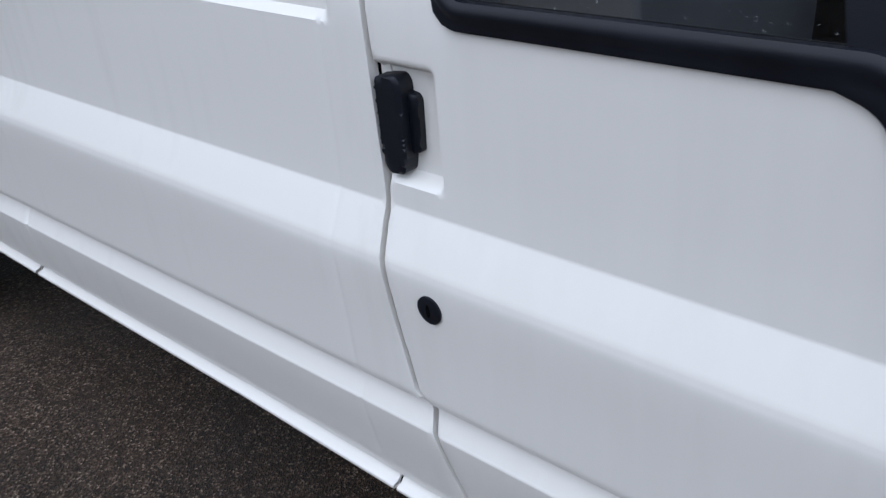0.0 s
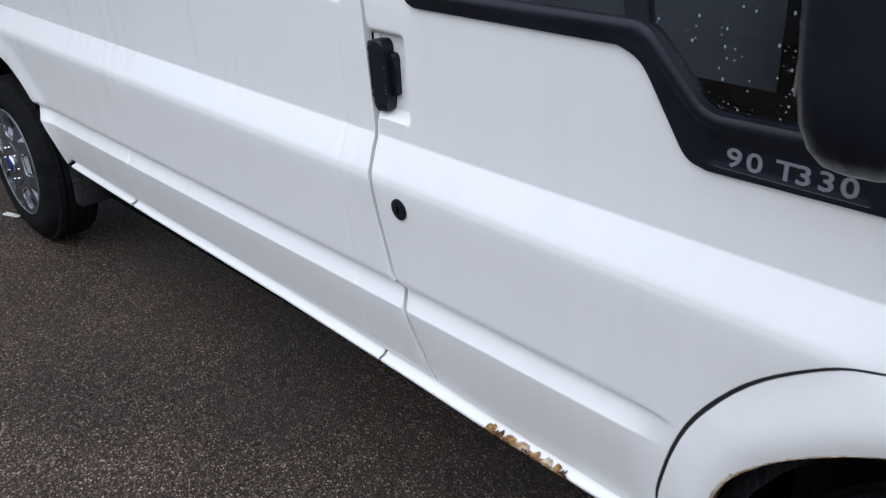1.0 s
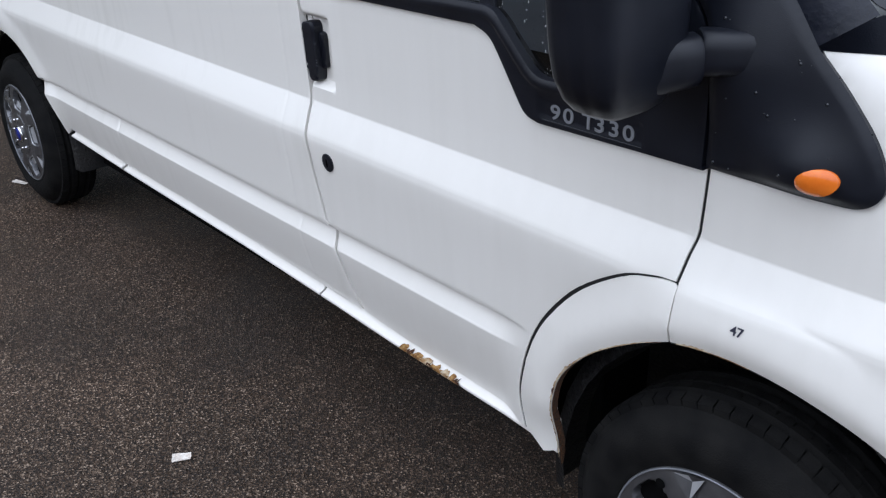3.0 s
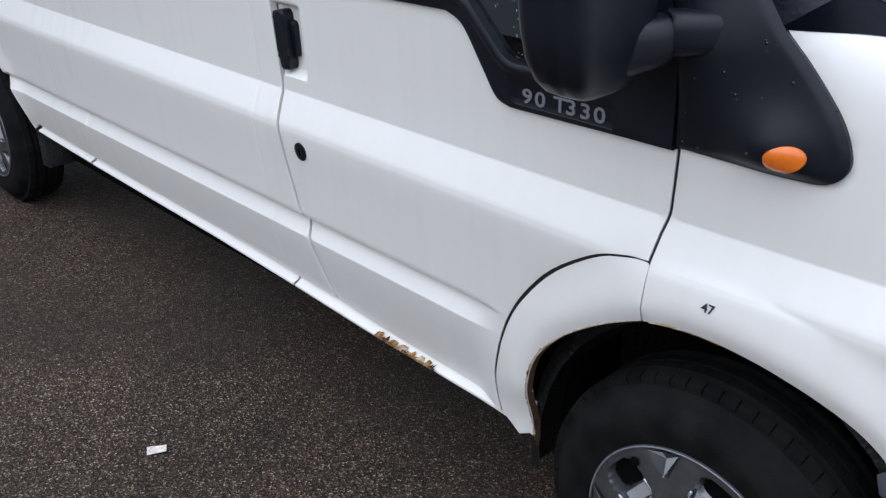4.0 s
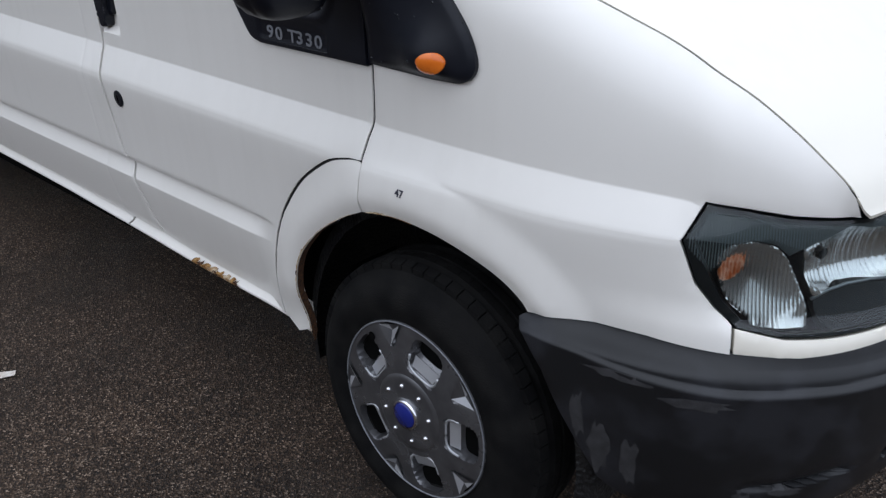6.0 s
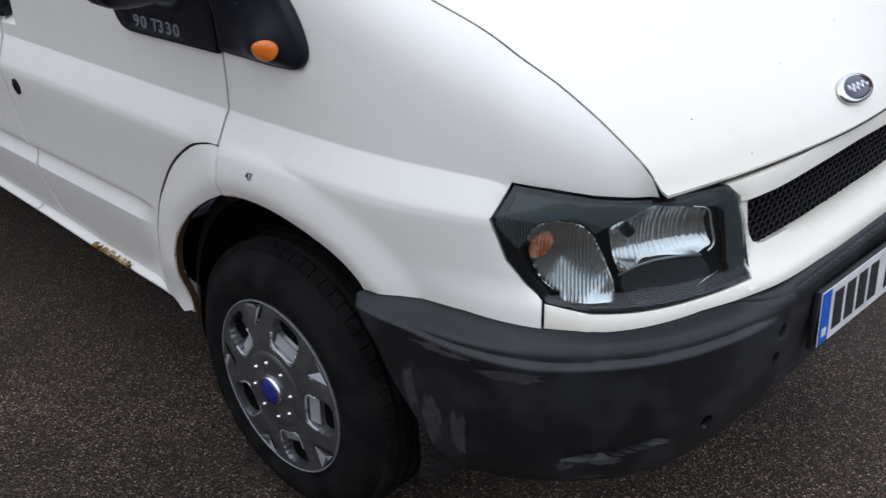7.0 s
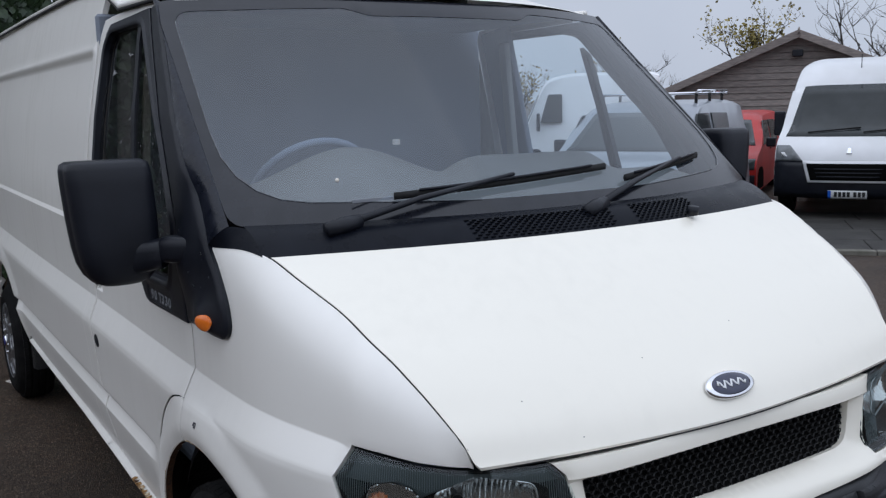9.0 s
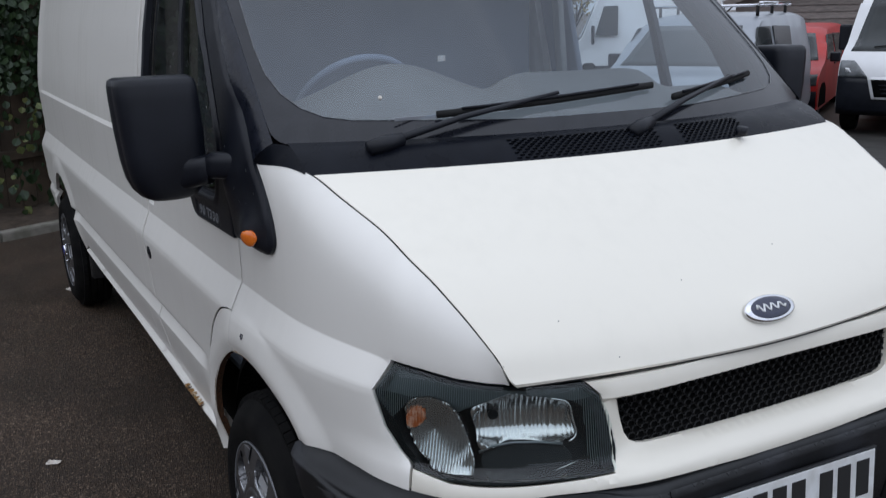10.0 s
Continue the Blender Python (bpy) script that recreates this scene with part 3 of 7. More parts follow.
_ss = np.linspace(0.293, 0.972, 60)
_sp, _sn = skin(_ss, mono(SEAM_S, SEAM_Z, _ss))
_mx = np.linspace(0.475, 0.9535, 80)
_mp = np.stack([_mx, 0 * _mx, mono([0.475, 0.60, 0.75, 0.88, 0.912, 0.935, 0.9535], [1.378, 1.303, 1.197, 1.088, 1.054, 1.024, 0.994], _mx)], 1)


def run_of(p):
    d = np.r_[0, np.cumsum(np.linalg.norm(np.diff(p, axis=0), axis=1))]
    return d / d[-1]


_st, _mt = run_of(_sp), run_of(_mp)


def bonnet_at(t, q):
    """The bonnet's crowned sheet: t from its rear edge to the nose, q across from seam to seam."""
    t, q = np.asarray(t, float), np.asarray(q, float)
    a = np.abs(q)
    sx, sy, sz = (np.interp(t, _st, _sp[:, k]) for k in range(3))
    mx, mz = np.interp(t, _mt, _mp[:, 0]), np.interp(t, _mt, _mp[:, 2])
    x = mx + (sx - mx) * a ** (2.0 - 0.35 * t)
    z = mz + (sz - mz) * (0.55 * a ** 2 + 0.45 * a ** 5)
    return np.stack([x, -q * sy, z], -1)


def bonnet_frame(t, q):
    """A point of the bonnet and its outward normal."""
    p = bonnet_at(t, q)
    n = np.cross(bonnet_at(t - 0.01, q) - p, bonnet_at(t, q - 0.01) - p)
    n = n / np.linalg.norm(n)
    return p, n if n[2] > 0 else -n


def bonnet_rear_z(y):
    q = np.clip(np.abs(np.asarray(y, float)) / 0.862, 0, 1)
    return _mp[0, 2] + (_sp[0, 2] - _mp[0, 2]) * (0.55 * q ** 2 + 0.45 * q ** 5)


van = thing("panel_van", (0, 0, 0), "white panel van with grey bumper and rusty sill on wet tarmac", "van")

# ---- added black sheet behind the panels that paints shade into their gaps ----
def inner_shell():
    for side in (1, -1):
        ss = np.r_[np.arange(-4.6, -0.1, 0.15), np.arange(-0.1, 0.60, 0.06)]
        zz = [0.475, 0.55, 0.7, 0.9, 1.1, 1.28]
        verts, faces = [], []
        keep = []
        for s_ in ss:
            for z_ in zz:
                p, n = skin(np.array([s_]), np.array([min(z_, float(mono(SEAM_S, SEAM_Z, s_)) - 0.05 if s_ > 0.05 else z_)]))
                q = p[0] + n[0] * 0.03
                verts.append((q[0], q[1] * side, q[2]))
        k = len(zz)
        for i in range(len(ss) - 1):
            for j in range(k - 1):
                m_ = (ss[i] + ss[i + 1]) / 2
                if (zz[j] < 0.9) and (abs(m_ - 0.03) < 0.56 or abs(m_ + 3.75) < 0.50):
                    continue
                f = (i * k + j, (i + 1) * k + j, (i + 1) * k + j + 1, i * k + j + 1)
                faces.append(f if side == 1 else tuple(reversed(f)))
        link("inner_shell", verts, faces, M["dark"], van)


inner_shell()

# ---- side body behind the door, with the recessed upper panel ----
DOOR_REAR = [(-1.338, 1.36), (-1.333, 1.20), (-1.325, 1.00), (-1.300, 0.84), (-1.268, 0.705), (-1.250, 0.683), (-1.214, 0.56), (-1.172, 0.448)]
DOOR_REAR = [(x + 0.045 - float(np.interp(z, [0.45, 0.70, 0.84, 1.0, 1.2], [0.014, 0.011, 0.007, 0.004, 0.003])), z) for x, z in DOOR_REAR]
rear_arch = [(-3.75 + 0.485 * math.cos(a), 0.36 + 0.485 * math.sin(a)) for a in np.linspace(0.20, math.pi - 0.20, 26)]
side_outline = ([(x - 0.006, z) for x, z in DOOR_REAR[::-1]] + [(-1.30, 1.50), (-1.31, 1.90), (-1.33, 2.055), (-1.30, 2.20), (-4.60, 2.22), (-4.64, 0.50), (-4.30, 0.47)]
                + rear_arch[::-1] + [(-3.22, 0.488), (-2.70, 0.476), (-1.77, 0.466), (-1.28, 0.450)])


def side_surf(s, z):
    p, n = skin(s, z)
    s, z = np.asarray(s), np.asarray(z)
    ledge = smooth(1.298, 1.312, z) * (1 - smooth(1.925, 1.945, z))
    ends = smooth(-4.55, -4.52, s) * (1 - smooth(-1.385, -1.365, s))
    rib = 0.004 * np.exp(-((s + 2.62) / 0.005) ** 2)
    ridge = -0.006 * np.exp(-((z - 1.955) / 0.012) ** 2) * (s < -1.34)
    pil = 0.0022 * np.exp(-((s + 1.365 + 0.03 * np.sin((z - 0.45) * 2.2)) / 0.004) ** 2) * (z < 1.30)
    return p + n * (0.014 * ledge * ends + rib * (z > 0.61) * (z < 0.69) + ridge + pil)[:, None], n


ROWS_UP = [1.29, 1.298, 1.305, 1.312, 1.32, 1.915, 1.925, 1.935, 1.945, 1.955, 1.965, 1.98]
panel("side_panel", side_outline, side_surf, M["paint_streaked"], van, step=0.045, rows=BREAKS + ROWS_UP, depth=0.02, mirror=True, label="streaked white side panel",
      columns=np.r_[np.arange(-4.6, -2.75, 0.06), np.arange(-2.74, -2.50, 0.006), np.arange(-2.49, -1.46, 0.05), np.arange(-1.45, -1.14, 0.006)])

# ---- sill lip under the body, its flange broken by three joints ----
def sill_bottom(x):
    return float(np.interp(x, [-3.22, -2.67, -1.77, -1.27, -1.0, -0.73, -0.57, -0.47, -0.40], [0.458, 0.445, 0.434, 0.419, 0.408, 0.404, 0.402, 0.396, 0.386]))


def sill(x0, x1):
    verts, faces = [], []
    xs = np.arange(x0, x1 + 1e-6, 0.015)
    shape = [(0.084, 0.070), (0.078, 0.024), (0.068, 0.0125), (0.0560, 0.0095), (0.0540, 0.007), (0.0535, 0.002), (0.057, 0.000), (0.070, 0.001), (0.080, 0.02)]
    for x in xs:
        worn = 0.006 * max(0.0, noise.noise(Vector((x * 40, 0.3, 0)))) if -0.96 < x < -0.73 else 0.0
        for o, z in shape:
            verts.append((x, -0.987 + o + worn * 0.5, sill_bottom(x) + max(z, worn)))
    k = len(shape)
    faces = [(i * k + j, i * k + j + 1, (i + 1) * k + j + 1, (i + 1) * k + j) for i in range(len(xs) - 1) for j in range(k - 1)]
    link("sill", verts, faces, M["paint"], van, "narrow white sill flange")
    link("sill", [(v[0], -v[1], v[2]) for v in verts], [tuple(reversed(f)) for f in faces], M["paint"], van)


sill(-3.215, -2.697)
sill(-2.690, -1.338)
sill(-1.332, -0.395)

# ---- front door ----
FLARE_SEAM = spline([(-0.490, 0.418), (-0.507, 0.48), (-0.505, 0.545), (-0.457, 0.697), (-0.357, 0.830), (-0.237, 0.918), (-0.16, 0.945), (-0.111, 0.950)], 5)
WING_SEAM = [(-0.111, 0.953), (-0.106, 1.0), (-0.098, 1.042), (-0.095, 1.10), (-0.092, 1.157)]
TRIM_LOW = [(-0.092, 1.156), (-0.202, 1.156), (-0.467, 1.153)]
TRIM_CORNER = spline([(-0.467, 1.153), (-0.505, 1.166), (-0.538, 1.214), (-0.581, 1.282), (-0.604, 1.305), (-0.640, 1.319)], 4)
door_outline = ([(x + 0.006, z) for x, z in DOOR_REAR] + [(-0.95, 0.434), (-0.73, 0.429), (-0.57, 0.424)] + FLARE_SEAM + WING_SEAM + TRIM_LOW[:-1] + TRIM_CORNER
                + [(-1.120, 1.314), (-1.143, 1.320), (-1.158, 1.336), (-1.165, 1.365), (-1.168, 1.42), (-1.29, 1.42)])


def door_surf(s, z):
    p, n = skin(s, z)
    s, z = np.asarray(s), np.asarray(z)
    # dished pocket behind the handle, open to the door's rear edge
    cx = smooth(-1.168, -1.182, s)
    cz = smooth(1.066, 1.086, z) * (1 - smooth(1.240, 1.256, z))
    lip = 0.0016 * np.exp(-((z - 1.318 - 0.0) / 0.010) ** 2) * (s < -0.64)
    return p + n * (0.026 * cx * cz)[:, None] - n * lip[:, None], n


door = panel("front_door", door_outline, door_surf, M["paint"], van, step=0.04, rows=BREAKS + list(np.arange(1.06, 1.27, 0.006)), depth=0.022, label="white front door with black handle and trim",
             columns=np.r_[np.arange(-1.30, -1.15, 0.006), np.arange(-1.14, -0.05, 0.03)])
panel("front_door", door_outline, lambda s, z: ((lambda p, n: (p * np.array([1, -1, 1]), n * np.array([1, -1, 1])))(*skin(s, z))), M["paint"], van, step=0.06, rows=BREAKS, depth=0.022,
      label="white front door with black handle and trim")


def door_handle():
    # upright black grip with a hooked pull
    grip = rounded([(-1.287, 1.230), (-1.244, 1.236), (-1.235, 1.224), (-1.237, 1.112), (-1.243, 1.084), (-1.273, 1.080), (-1.284, 1.092)], 0.008)
    panel("door_handle", grip, off_skin(0.004), M["trim"], door, step=0.007, depth=0.030, edge=0.004, roll=0.004, label="black upright pull handle")
    back = rounded([(-1.244, 1.210), (-1.222, 1.207), (-1.217, 1.199), (-1.220, 1.118), (-1.244, 1.114)], 0.007)
    panel("handle_catch", back, off_skin(-0.012), M["trim"], door, step=0.012, depth=0.014, edge=0.006, roll=0.003)
    corner_ = [(-1.292, 1.262), (-1.276, 1.262), (-1.270, 1.215), (-1.292, 1.215)]
    panel("handle_recess", corner_, off_skin(-0.022), M["paint"], door, step=0.02, depth=0.004, edge=0.01, roll=0)
    # round lock cover
    ring = [(-1.180 + 0.0235 * math.cos(a), 0.888 + 0.0245 * math.sin(a)) for a in np.linspace(0, 2 * math.pi, 28, endpoint=False)]
    panel("lock_cover", ring, off_skin(0.005), M["trim"], door, step=0.008, depth=0.007, edge=0.006, roll=0.002, label="round black lock cover")
    slot = [(-1.180 + 0.004 * math.cos(a), 0.888 + 0.012 * math.sin(a)) for a in np.linspace(0, 2 * math.pi, 14, endpoint=False)]
    panel("key_slot", slot, off_skin(0.0056), M["dark"], door, step=0.01, depth=0.001, edge=0.006, roll=0)


door_handle()

# ---- the flare piece behind the wheel, part of the body side ----
arch_rear = [p for p in ARCH if p[0] <= -0.112 and p[1] < 0.835]
flare_outline = [(x + 0.009, z - 0.003) for x, z in FLARE_SEAM[:-1]] + [(-0.105, 0.943), (-0.107, 0.88), (-0.109, 0.830)] + arch_rear[::-1][1:-4] + [(-0.402, 0.395), (-0.43, 0.385), (-0.47, 0.412)]
panel("arch_flare", flare_outline, skin, M["paint"], van, step=0.022, rows=(), depth=0.018, mirror=True)

# ---- front wing ----
arch_front = [p for p in ARCH if p[0] >= -0.106 and p[0] < 0.36 and p[1] > 0.7]
seam_line = [(s_, float(mono(SEAM_S, SEAM_Z, s_))) for s_ in np.r_[np.arange(0.066, 0.95, 0.02), 0.964]]
WING_TRIM = spline([(-0.085, 1.162), (0.05, 1.158), (0.125, 1.159), (0.167, 1.163), (0.192, 1.180), (0.198, 1.21), (0.174, 1.262), (0.119, 1.325), (0.061, 1.381)], 5)
wing_outline = ([(0.356, 0.742), (0.39, 0.746), (0.45, 0.752), (0.60, 0.757), (0.747, 0.750), (0.747, 0.802), (0.715, 0.828), (0.676, 0.872), (0.642, 0.951), (0.682, 1.018),
                 (0.76, 1.010), (0.84, 0.998), (0.917, 0.992), (0.964, 0.990)]
                + seam_line[::-1][1:] + WING_TRIM[::-1] + [(x + 0.007, z) for x, z in WING_SEAM[::-1]] + [(-0.104, 0.88), (-0.1045, 0.832)] + arch_front[:-1])

def wing_surf(s, v):
    return skin(s, height(np.asarray(s, float), np.asarray(v, float)))


wing_outline = [(a, float(level(np.float64(a), np.float64(z)))) for a, z in densify(wing_outline, 0.012)]
wing = panel("front_wing", wing_outline, wing_surf, M["paint"], van, step=0.022, edge=0.012, rows=[0.926, 0.934, 0.937, 0.9405, 0.944, 0.947, 0.956, 1.016, 1.025, 1.028, 1.031, 1.040], depth=0.02, mirror=True, label="white front wing")



def gap_strip(line, parent):
    """A black strip added just inside a panel gap to paint its shade."""
    q = np.array([(np.interp(t, np.linspace(0, 1, len(line)), [p[0] for p in line]), np.interp(t, np.linspace(0, 1, len(line)), [p[1] for p in line])) for t in np.linspace(0, 1, 4 * len(line))])
    d = np.gradient(q, axis=0)
    d /= np.linalg.norm(d, axis=1)[:, None]
    w = np.c_[-d[:, 1], d[:, 0]] * 0.0085
    for side in (1, -1):
        rows_ = []
        for k in (-1, 1):
            p, n = skin(q[:, 0] + k * w[:, 0], q[:, 1] + k * w[:, 1])
            rows_.append((p + n * 0.005) * np.array([1, side, 1]))
        v = [tuple(r[i]) for i in range(len(q)) for r in rows_]
        link("gap_seal", v, [(2 * i, 2 * i + 1, 2 * i + 3, 2 * i + 2) for i in range(len(q) - 1)], M["rubber_gap_shade"], parent)


gap_strip([(x + 0.0035, z) for x, z in WING_SEAM], van)
gap_strip([(x + 0.004, z) for x, z in FLARE_SEAM], van)

# dark wheel housings
for side in (-1, 1):
    for cx in (0.03, -3.75):
        v, f = lathe([(0.46, 0.045), (0.50, 0.06), (0.50, 0.36), (0.0, 0.37)], 36, "y")
        v = [(p[0] * (0.93 if cx > -1 else 0.98) + cx, side * (0.96 - p[1]), p[2] * 1.02 + 0.36) for p in v]
        keep = [fc for fc in f if np.mean([v[i][2] for i in fc]) > 0.30]
        link("wheel_housing", v, keep, M["liner"], van)

# ---- bonnet ----
def bonnet_mesh():
    """A net from the rear edge to the nose, closer where it turns down, with turned-in rims."""
    nt, nq = 60, 56
    tt = 1 - (1 - np.linspace(0, 1, nt + 1)) ** 1.5
    q = np.linspace(-1, 1, nq + 1)
    q = np.sign(q) * np.abs(q) ** 0.8 * 0.9935
    verts = [p for t in tt for p in bonnet_at(np.full(len(q), t), q)]
    k = nq + 1
    faces = [(i * k + j, (i + 1) * k + j, (i + 1) * k + j + 1, i * k + j + 1) for i in range(nt) for j in range(nq)]
    rim = [j for j in range(k)] + [i * k + nq for i in range(1, nt + 1)] + [nt * k + j for j in range(nq - 1, -1, -1)] + [i * k for i in range(nt - 1, 0, -1)]
    c = np.array([0.62, 0.0, 1.18])
    base = len(verts)
    for i in rim:
        v = np.array(verts[i])
        d = (c - v) / np.linalg.norm(c - v)
        verts.append(v)
        verts.append(v + np.array([0.004 * d[0], 0.004 * d[1], -0.007]))
    m = len(rim)
    faces += [(base + 2 * i, base + 2 * ((i + 1) % m), base + 2 * ((i + 1) % m) + 1, base + 2 * i + 1) for i in range(m)]
    return link("bonnet", verts, faces, M["paint_clean"], van, "clean white sloping bonnet")


bonnet = bonnet_mesh()
_fp = bonnet_at(np.full(41, 1.0), np.linspace(-0.97, 0.97, 41))
# black line added under the bonnet's nose to draw the gap's shade
tube("bonnet_front_seal", [(x - 0.0035, y, z - 0.0080) for x, y, z in _fp], 0.0020, M["rubber_gap_shade"], bonnet, 6)
for side in (-1, 1):
    # a narrow black strip paints the shade in the gap along the wing
    _t = np.gradient(_sp, axis=0)
    _d = np.cross(_t, _sn)
    _d /= np.linalg.norm(_d, axis=1)[:, None]
    _d *= np.sign(_d[:, 1:2])
    _rows = [_sp + _sn * 0.006 - _d * 0.005, _sp + _sn * 0.006 + _d * 0.005, _sp + _sn * 0.020 + _d * 0.005]
    _v = [(q[0], -side * q[1], q[2]) for i in range(len(_sp)) for q in (_rows[0][i], _rows[1][i], _rows[2][i])]
    link("bonnet_seal", _v, [(3 * i + j, 3 * i + j + 1, 3 * i + j + 4, 3 * i + j + 3) for i in range(len(_sp) - 3) for j in range(2)], M["rubber_gap_shade"], van)
for _a, _q in ((0.800, -0.735), (0.955, -0.62), (0.62, 0.18), (0.70, -0.25)):
    _p, _n = bonnet_frame(_a, _q)
    tube("paint_chip", [tuple(_p - _n * 0.001), tuple(_p + _n * 0.0006)], 0.0013, M["bumper"], bonnet, 8)


def oval_badge(at, right_, up_, w, h, parent, name="badge", label="plain dark oval badge with chrome rim"):
    at, r, u = Vector(at), Vector(right_).normalized(), Vector(up_).normalized()
    n = r.cross(u).normalized()
    for nm, k, lift, mt, deep in ((name, 1.0, 0.006, "chrome", 0.010), ("badge_face", 0.84, 0.0075, "navy", 0.004)):
        verts, faces, N = [], [], 40
        for ring, (sc, dz) in enumerate(((0.0, lift + 0.002), (0.55 * k, lift + 0.0015), (0.93 * k, lift), (k, lift - 0.003), (k, lift - deep))):
            for i in range(N):
                a = 2 * math.pi * i / N
                verts.append(at + r * (w / 2 * sc * math.cos(a)) + u * (h / 2 * sc * math.sin(a)) + n * dz)
        for q in range(4):
            for i in range(N):
                j = (i + 1) % N
                faces.append((q * N + i, (q + 1) * N + i, (q + 1) * N + j, q * N + j))
        ob = link(nm, verts, faces, M[mt], parent, label if nm == name else "")
        parent = ob if nm == name and parent.parent is None else parent
    return parent


_p = np.array([[0.912, 0.0, 1.054]])
_up = Vector((-0.68, 0, 0.73))
oval_badge(_p[0] + np.array([0.004, 0, 0.003]), (0, 1, 0), _up, 0.150, 0.068, bonnet)
_c0 = Vector(_p[0]) + Vector((0.73, 0, 0.68)) * 0.014
_m = Matrix.Translation(_c0) @ Matrix(((0, _up[0], 0.73), (1, _up[1], 0), (0, _up[2], 0.68))).to_4x4()
_wave = [tuple(_m @ Vector((-0.043 + 0.0043 * i, 0.009 * math.sin(1.25 * i) * (1.15 - 0.02 * i), 0.0))) for i in range(21)]
tube("badge_ribbon", _wave, 0.0028, M["plate"], bonnet, 6, "plain pale waving ribbon on the badge")


# ---- grille panel: the white surround under the bonnet and below the lamps ----
LAMP = [(0.687, 1.013), (0.648, 0.951), (0.680, 0.872), (0.720, 0.826), (0.757, 0.800), (0.836, 0.786), (0.915, 0.786), (1.03, 0.789), (1.190, 0.790),
        (1.203, 0.83), (1.190, 0.90), (1.170, 0.950), (1.133, 0.983), (1.06, 0.983), (0.984, 0.983), (0.917, 0.986), (0.84, 0.992), (0.76, 1.004)]
low_edge = [(0.753, 0.751), (0.866, 0.749), (0.96, 0.756), (1.05, 0.762), (1.18, 0.761), (1.30, 0.757), (1.53, 0.748), (S_MID, 0.746)]
up_edge = [(0.753, 0.797), (0.838, 0.781), (0.915, 0.781), (1.03, 0.784), (1.186, 0.787), (1.195, 0.83), (1.184, 0.90), (1.168, 0.955), (1.140, 0.981), (1.22, 0.981), (1.30, 0.981), (1.50, 0.981), (S_MID, 0.981)]
face = low_edge + [(2 * S_MID - s_, z_) for s_, z_ in low_edge[-2::-1]] + [(2 * S_MID - s_, z_) for s_, z_ in up_edge[:-1]] + up_edge[::-1]
GRILLE = [(1.219, 0.931), (1.228, 0.880), (1.236, 0.852), (1.247, 0.836), (1.265, 0.827), (1.290, 0.823), (1.45, 0.818), (S_MID, 0.816)]
GRILLE_TOP = [(1.45, 0.9315), (S_MID, 0.932)]
grille_hole = GRILLE + [(2 * S_MID - s_, z_) for s_, z_ in GRILLE[-2::-1]] + [(2 * S_MID - s_, z_) for s_, z_ in GRILLE_TOP[:-1]] + GRILLE_TOP[::-1]


def face_surf(s, z):
    p, n = skin(s, z)
    m = np.where(np.asarray(s) > S_MID, 2 * S_MID - np.asarray(s), np.asarray(s))
    # a proud bar under the bonnet's edge, a sunk field round the grille, and a fuller bar below it
    top = smooth(0.936, 0.944, z) * smooth(1.13, 1.20, m)
    lower = smooth(0.80, 0.77, z) * smooth(1.05, 1.25, m)
    dish = 0.020 * smooth(1.185, 1.235, m) * (1 - smooth(0.930, 0.940, z)) * smooth(0.795, 0.825, z)
    return p + n * (dish - 0.013 * top - 0.014 * lower)[:, None], n


grille_panel = panel("grille_panel", face, face_surf, M["paint_clean"], van, holes=[grille_hole], step=0.025, edge=0.014, rows=[0.756, 0.77, 0.78, 0.79, 0.80, 0.81, 0.82, 0.928, 0.932, 0.936, 0.940, 0.944, 0.952, 0.965, 0.978], depth=0.035, roll=0.003,
                     label="white grille surround")


def grille_mesh():
    """A honeycomb of lozenges cut through a dark sheet."""
    pw, ph, rows_n = 0.0255, 0.0150, 9
    cells = []
    for r in range(rows_n):
        zc = 0.8160 + (r + 0.5) * ph * 0.90
        for c in range(-21, 22):
            uc = S_MID + (c + (0.5 if r % 2 else 0)) * pw
            m = 2 * S_MID - uc if uc > S_MID else uc
            if m > 1.222:
                cells.append((uc, zc))
    ring_o = [(-0.5, 0.0), (-0.30, -0.55), (0.30, -0.55), (0.5, 0.0), (0.30, 0.55), (-0.30, 0.55)]
    uz = np.array([(u + a * pw * sc, z + b * ph * sc) for u, z in cells for sc in (1.0, 0.76, 0.70) for a, b in ring_o])
    pz, nz = skin(uz[:, 0], uz[:, 1])
    deep = np.tile(np.repeat([0.004, 0.002, 0.020], 6), len(cells))
    verts = pz + nz * (0.032 + deep)[:, None]
    faces = [(18 * k + q * 6 + i, 18 * k + q * 6 + (i + 1) % 6, 18 * k + (q + 1) * 6 + (i + 1) % 6, 18 * k + (q + 1) * 6 + i) for k in range(len(cells)) for q in range(2) for i in range(6)]
    link("grille_mesh", verts, faces, M["grille"], grille_panel, "black honeycomb grille mesh", flat=True)
    us = np.linspace(1.20, 2 * S_MID - 1.20, 24)
    bv, bf = [], []
    for u in us:
        for z in (0.80, 0.95):
            pz, nz = face_surf(np.array([u]), np.array([z]))
            bv.append(pz[0] + nz[0] * 0.06)
    bf = [(2 * i, 2 * i + 2, 2 * i + 3, 2 * i + 1) for i in range(len(us) - 1)]
    link("grille_backing", bv, bf, M["dark"], grille_panel)


grille_mesh()

# ---- bumper ----
BUMP_Z = [0.33, 0.36, 0.385, 0.42, 0.50, 0.60, 0.650, 0.658, 0.664, 0.668, 0.680, 0.70, 0.735, 0.752, 0.78]
